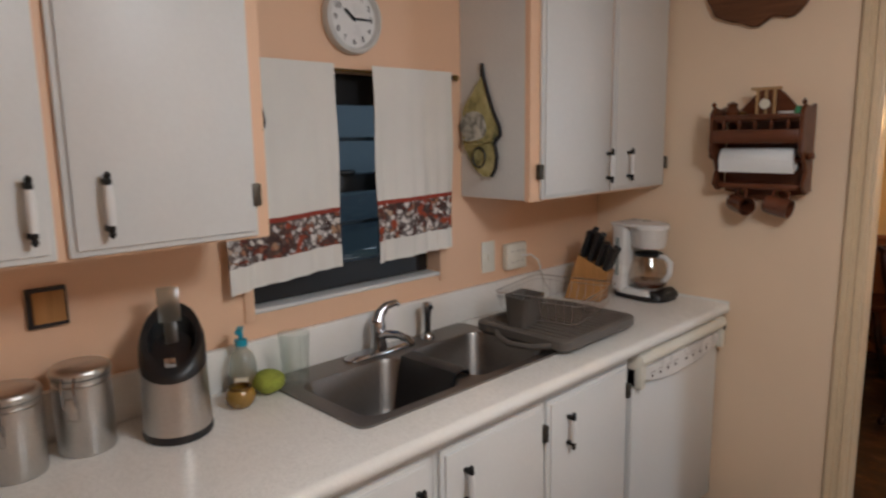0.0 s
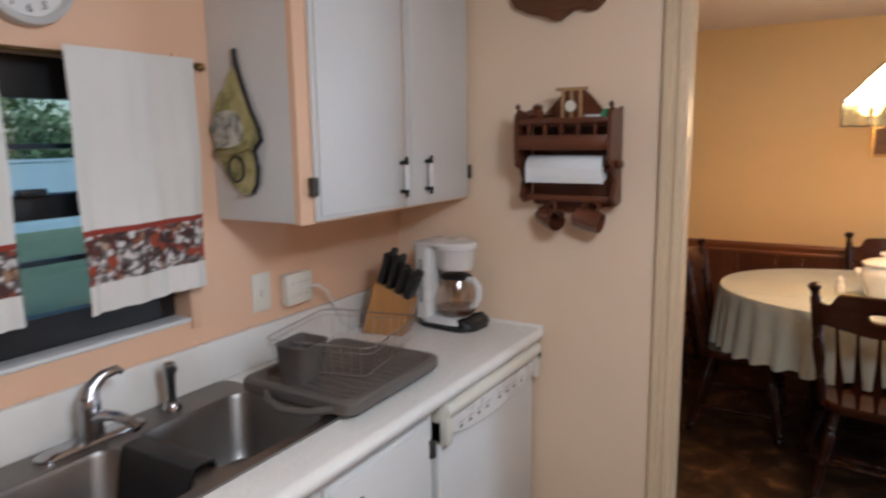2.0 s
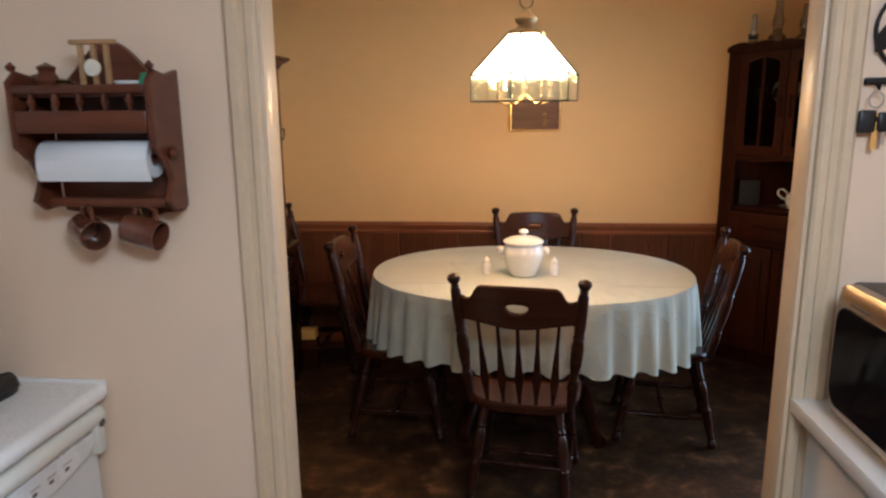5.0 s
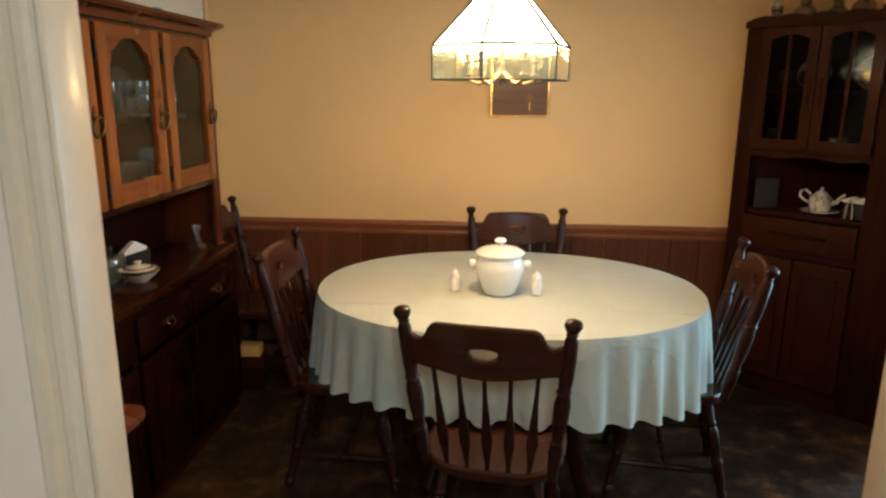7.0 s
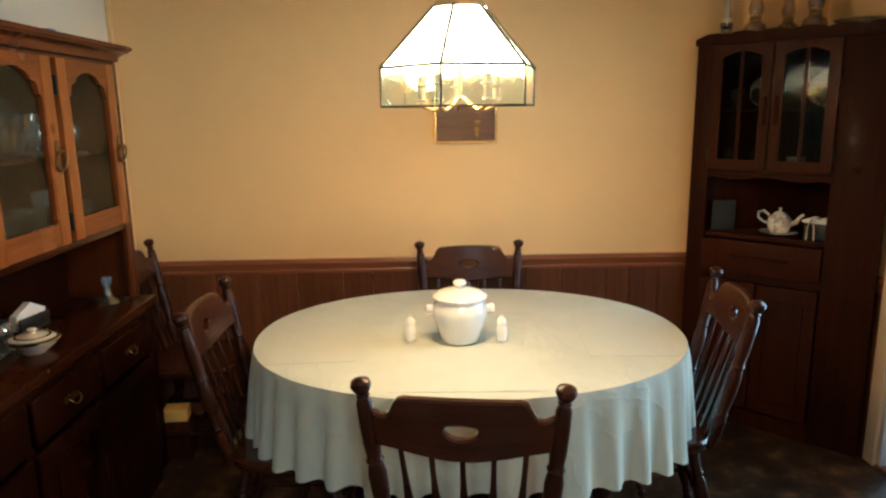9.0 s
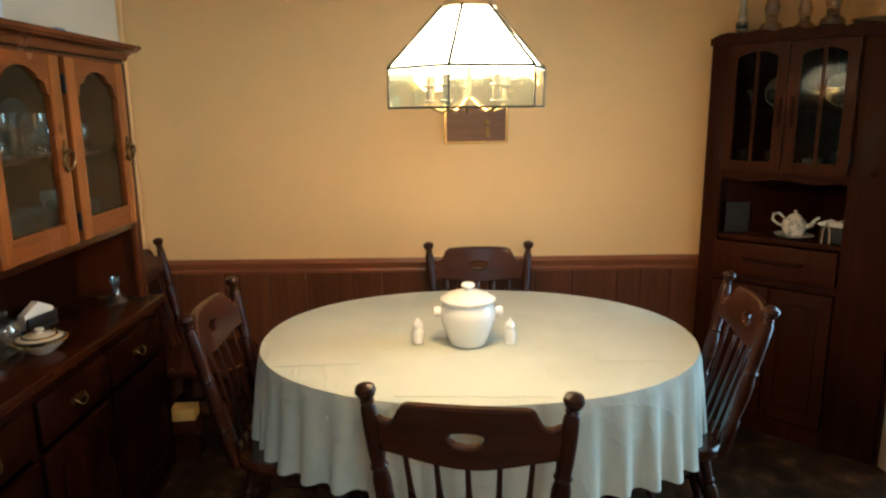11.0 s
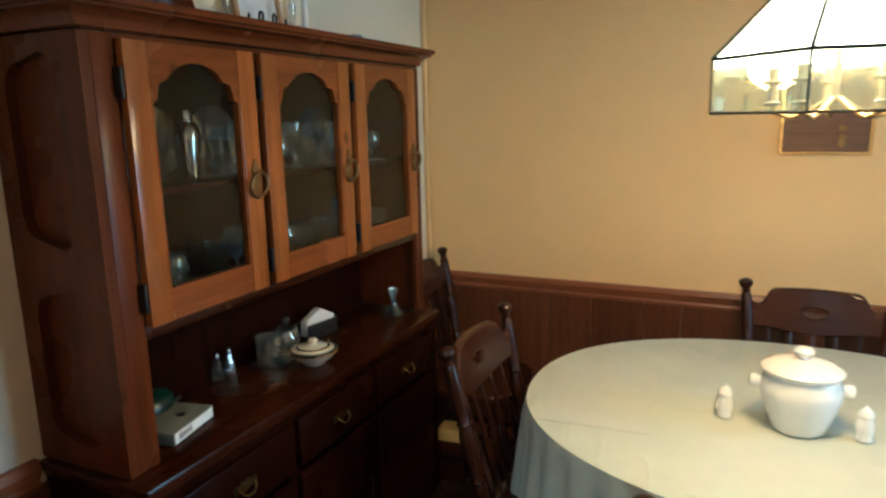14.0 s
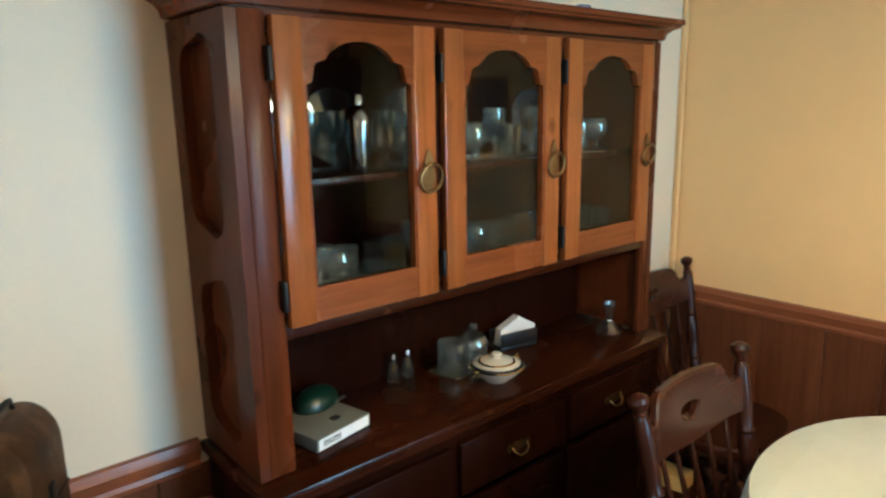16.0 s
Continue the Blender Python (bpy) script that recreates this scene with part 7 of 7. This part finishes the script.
for x, z, y in ((-0.26, 1.283, 0.06), (-0.14, 1.283, 0.10), (0.13, 1.283, 0.12), (-0.24, 1.563, 0.06), (-0.15, 1.563, 0.10), (0.13, 1.563, 0.05), (0.09, 1.563, 0.12)):
    copy_thing(MASTER["brandy_glass"], in_corner(x, y, z))
solo("white_cup", turned([(0, 0), (0.026, 0), (0.034, 0.03), (0.044, 0.062), (0.041, 0.062), (0.028, 0.01), (0, 0.008)], 20), CHINA, "white china cup behind the cabinet glass", "cup", in_corner(0.04, 0.07, 1.283))
for x in (-0.13, 0.13):
    solo("display_plate", turned([(0, 0), (0.045, 0.002), (0.078, 0.012), (0.078, 0.015), (0, 0.005)], 28), IVCHINA, "ivory china plate stood up behind the glass", "plate", in_corner(x, 0.15, 1.563 + 0.080) @ pose(0, 0, 0, 78), "display plates")

JAR = [(0, 0), (0.040, 0), (0.050, 0.012), (0.054, 0.04), (0.046, 0.075), (0.026, 0.09), (0.026, 0.10), (0.023, 0.10), (0.023, 0.09), (0.042, 0.073), (0.050, 0.04), (0.046, 0.014), (0, 0.006)]
CHIM = [(0.022, 0.10), (0.030, 0.125), (0.034, 0.15), (0.022, 0.20), (0.020, 0.27), (0.018, 0.27), (0.020, 0.20), (0.032, 0.15), (0.028, 0.126)]
for x, y, k in ((-0.195, 0.10, 1.0), (-0.07, 0.16, 0.9), (0.055, 0.11, 1.05)):
    ol = thing("oil_lamp", "clear glass oil lamp on the corner cabinet", "oil lamp", in_corner(x, y, 1.873) @ Matrix.Scale(k, 4), "oil lamps")
    part("font", turned(JAR, 22), OILGLASS, ol)
    part("chimney", turned(CHIM, 20), OILGLASS, ol)
    part("burner", turned([(0, 0.098), (0.024, 0.098), (0.026, 0.108), (0.016, 0.116), (0, 0.118)], 18), BRASS, ol)
bl = thing("iron_candle_cup", "small black metal oil lamp with a crown burner", "oil lamp", in_corner(-0.31, 0.055, 1.873))
part("foot", turned([(0, 0), (0.036, 0), (0.038, 0.006), (0.020, 0.025), (0.014, 0.04), (0.028, 0.055), (0.028, 0.062), (0, 0.062)], 20), WARE, bl)
part("cup", turned([(0, 0.060), (0.022, 0.060), (0.026, 0.075), (0, 0.077)], 18), IRON, bl)
for i in range(8):
    a = i * math.pi / 4
    part("prong", boxes((0.024 * math.cos(a) - 0.003, 0.024 * math.cos(a) + 0.003, 0.024 * math.sin(a) - 0.003, 0.024 * math.sin(a) + 0.003, 0.070, 0.092)), IRON, bl)
part("chimney", turned([(0.014, 0.07), (0.022, 0.11), (0.016, 0.16), (0.015, 0.20), (0.013, 0.20), (0.020, 0.11)], 16), WARE, bl)
gbk = solo("glass_basket", turned([(0, 0), (0.06, 0), (0.064, 0.006), (0.085, 0.045), (0.105, 0.060), (0.103, 0.063), (0.08, 0.048), (0, 0.010)], 30), WARE, "wide clear pressed glass bowl on the corner cabinet", "bowl", in_corner(0.235, 0.10, 1.873))
rv = thing("bud_vase", "glass bud vase with red fabric berries", "vase", in_corner(0.03, 0.28, 1.873))
part("vase", turned([(0, 0), (0.03, 0), (0.032, 0.02), (0.014, 0.10), (0.012, 0.20), (0.016, 0.22), (0.013, 0.22), (0.009, 0.10), (0, 0.02)], 18), WARE, rv)
for dx, dz in ((-0.02, 0.25), (0.02, 0.265), (0.0, 0.235)):
    part("berry", turned([(0, 0), (0.010, 0.004), (0.014, 0.014), (0.010, 0.024), (0, 0.028)], 12, Matrix.Translation((dx, 0, dz))), REDSTRIP, rv, "dark red berry")
    part("stalk", tube(fresh(), [(0, 0, 0.15), (dx * 0.6, 0, 0.2), (dx, 0, dz + 0.004)], 0.0015, 5), GREEN, rv)

# ---- sewing table and case ----
st = thing("sewing_table", "low red-brown wooden side table against the wall", "table", pose(0, 0, 0))
part("tabletop", plate(rounded(-1.545, -0.915, 2.955, 3.545, 0.045), (), 0.024, "xy", 0.686, 0.004), TABLEW, st)
part("apron", plate(rounded(-1.49, -0.98, 3.01, 3.48, 0.01, 1), [rounded(-1.475, -0.995, 3.025, 3.465, 0.01, 1)], 0.10, "xy", 0.585), HUTCH, st)
for x in (-1.47, -1.00):
    for y in (3.03, 3.46):
        part("leg", baluster((x, y, 0.0), (x, y, 0.60), 1.0, LEG), HUTCH, st)
case = thing("sewing_machine_case", "worn domed bentwood sewing machine case with metal handle", "case", pose(-1.395, 3.145, 0.711, 0, 0, -28) @ Matrix.Diagonal((0.64, 0.70, 1.13, 1)))


def dome(w, h, y, n=20):
    r = w / 2
    return [(w / 2, y, 0)] + [(r * math.cos(radians(a)), y, h - r * 0.80 + r * 0.80 * math.sin(radians(a))) for a in np.linspace(0, 180, n)] + [(-w / 2, y, 0)]


def dome_x(w, h, x, n=20):
    return [(x, p[0], p[2]) for p in dome(w, h, 0, n)]


bm = fresh()
made = loft(bm, [dome_x(0.150, 0.312, 0.135), dome_x(0.168, 0.325, 0.128), dome_x(0.170, 0.328, 0.10), dome_x(0.170, 0.328, -0.10), dome_x(0.168, 0.325, -0.128)])
bm.faces.new(made[0])
bm.faces.new(made[-1])
part("shell", bm, BENTW, case)
part("base_line", boxes((-0.131, 0.1365, -0.088, 0.088, 0.178, 0.181)), IRON, case)
part("front_inlay", plate([(p[0], p[2]) for p in dome(0.11, 0.285, 0)][1:-1] + [(-0.055, 0.02), (0.055, 0.02)], (), 0.002, "yz", 0.1352), BENTW, case)
part("carry_handle", tube(fresh(), [(-0.07, 0, 0.328), (-0.062, 0, 0.342), (-0.03, 0, 0.346), (0.03, 0, 0.346), (0.062, 0, 0.342), (0.07, 0, 0.328)], 0.006, 8), IRON, case, "black metal carrying handle")
part("latch", boxes((-0.02, 0.02, 0.0845, 0.090, 0.150, 0.215), bevel=0.002), IRON, case)
cord = thing("coiled_cord", "loop of grey-green cord on the side table", "cord", pose(-1.20, 3.24, 0.716))
part("loop", tube(fresh(), [(0.045 * math.cos(a), 0.03 * math.sin(a), 0.05 + 0.045 * math.sin(a)) for a in np.linspace(0, 2 * math.pi, 25)[:-1]], 0.006, 8, True), BOOKGREY, cord)
solo("storage_box", boxes((-0.065, 0.065, -0.055, 0.055, 0, 0.185), bevel=0.004), CORNERW, "dark brown storage box on the floor under the corner chair", "box", pose(-1.262, 5.165, 0, 0, 0, 6))
bx = thing("yellow_carton", "small yellow carton lying on a dark storage box", "box", pose(-1.262, 5.160, 0.186, 0, 0, 6))
part("carton", boxes((-0.055, 0.055, -0.045, 0.045, 0, 0.055), bevel=0.003), CARTON, bx)
part("flap", boxes((-0.052, 0.052, -0.042, 0.042, 0.055, 0.058)), CARTON, bx)

# ---- boards, tiles and leaves ----
random.seed(21)


def planks(parent, axis, a, b, face, out, widths=(0.12, 0.155, 0.19, 0.235)):
    """Random-width wainscot boards with chamfered joints; sharing one mesh per width."""
    made = {}
    u = a
    while u < b - 0.02:
        w = min(random.choice(widths), b - u)
        key = round(w, 4)
        if key not in made:
            bm = fresh()
            if axis == "x":
                box(bm, 0.0008, w - 0.0008, *sorted((0, out * 0.010)), 0.0, RZ - 0.070, 0.0025, 1)
            else:
                box(bm, *sorted((0, out * 0.010)), 0.0008, w - 0.0008, 0.0, RZ - 0.070, 0.0025, 1)
            ob = mesh_object("plank", bm, PANEL, False)
            made[key] = ob.data
        else:
            ob = new("plank", made[key])
        ob.location = (u, face, 0.004) if axis == "x" else (face, u, 0.004)
        ob.parent = parent
        u += w


planks(wall_north, "x", DX + 0.012, EX - 0.012, NY, -1)
planks(wall_west, "y", PY1, NY - 0.012, DX, 1)
planks(wall_east, "y", EO1 + 0.072, NY - 0.012, EX, -1)
tile_mesh = None
for i in range(8):
    for j in range(8):
        if tile_mesh is None:
            ob = mesh_object("tile", boxes((0.002, 0.303, 0.002, 0.303, -0.012, 0.0), bevel=0.002), TILE, False)
            tile_mesh = ob.data
        else:
            ob = new("tile", tile_mesh)
        ob.location = (EX + 0.165 + i * 0.305, 3.06 + j * 0.305, 0)
        ob.parent = patio_floor

hedge_rng = np.random.default_rng(4)
count = 15000
centre = np.column_stack([hedge_rng.uniform(-18.0, -15.8, count), hedge_rng.uniform(-5, 12, count), hedge_rng.uniform(0.3, 3.4, count) + 1.1 * hedge_rng.random(count) ** 3])
centre[:, 0] -= 0.5 * np.sin(centre[:, 1] * 1.3) + 0.3 * np.sin(centre[:, 1] * 3.1)
centre[:, 2] *= 0.75 + 0.25 * np.sin(centre[:, 1] * 0.9 + 1)
d1 = hedge_rng.normal(size=(count, 3)) * 0.075
d2 = hedge_rng.normal(size=(count, 3)) * 0.04
verts = np.stack([centre - d1, centre + d2, centre + d1, centre - d2], 1).reshape(-1, 3)
me = bpy.data.meshes.new("hedge")
me.from_pydata(verts.tolist(), [], [tuple(range(4 * i, 4 * i + 4)) for i in range(count)])
me.materials.append(LEAF)
tagged(new("hedge", me), "dense green garden shrubbery beyond the kitchen window", "hedge", "", "stuff")
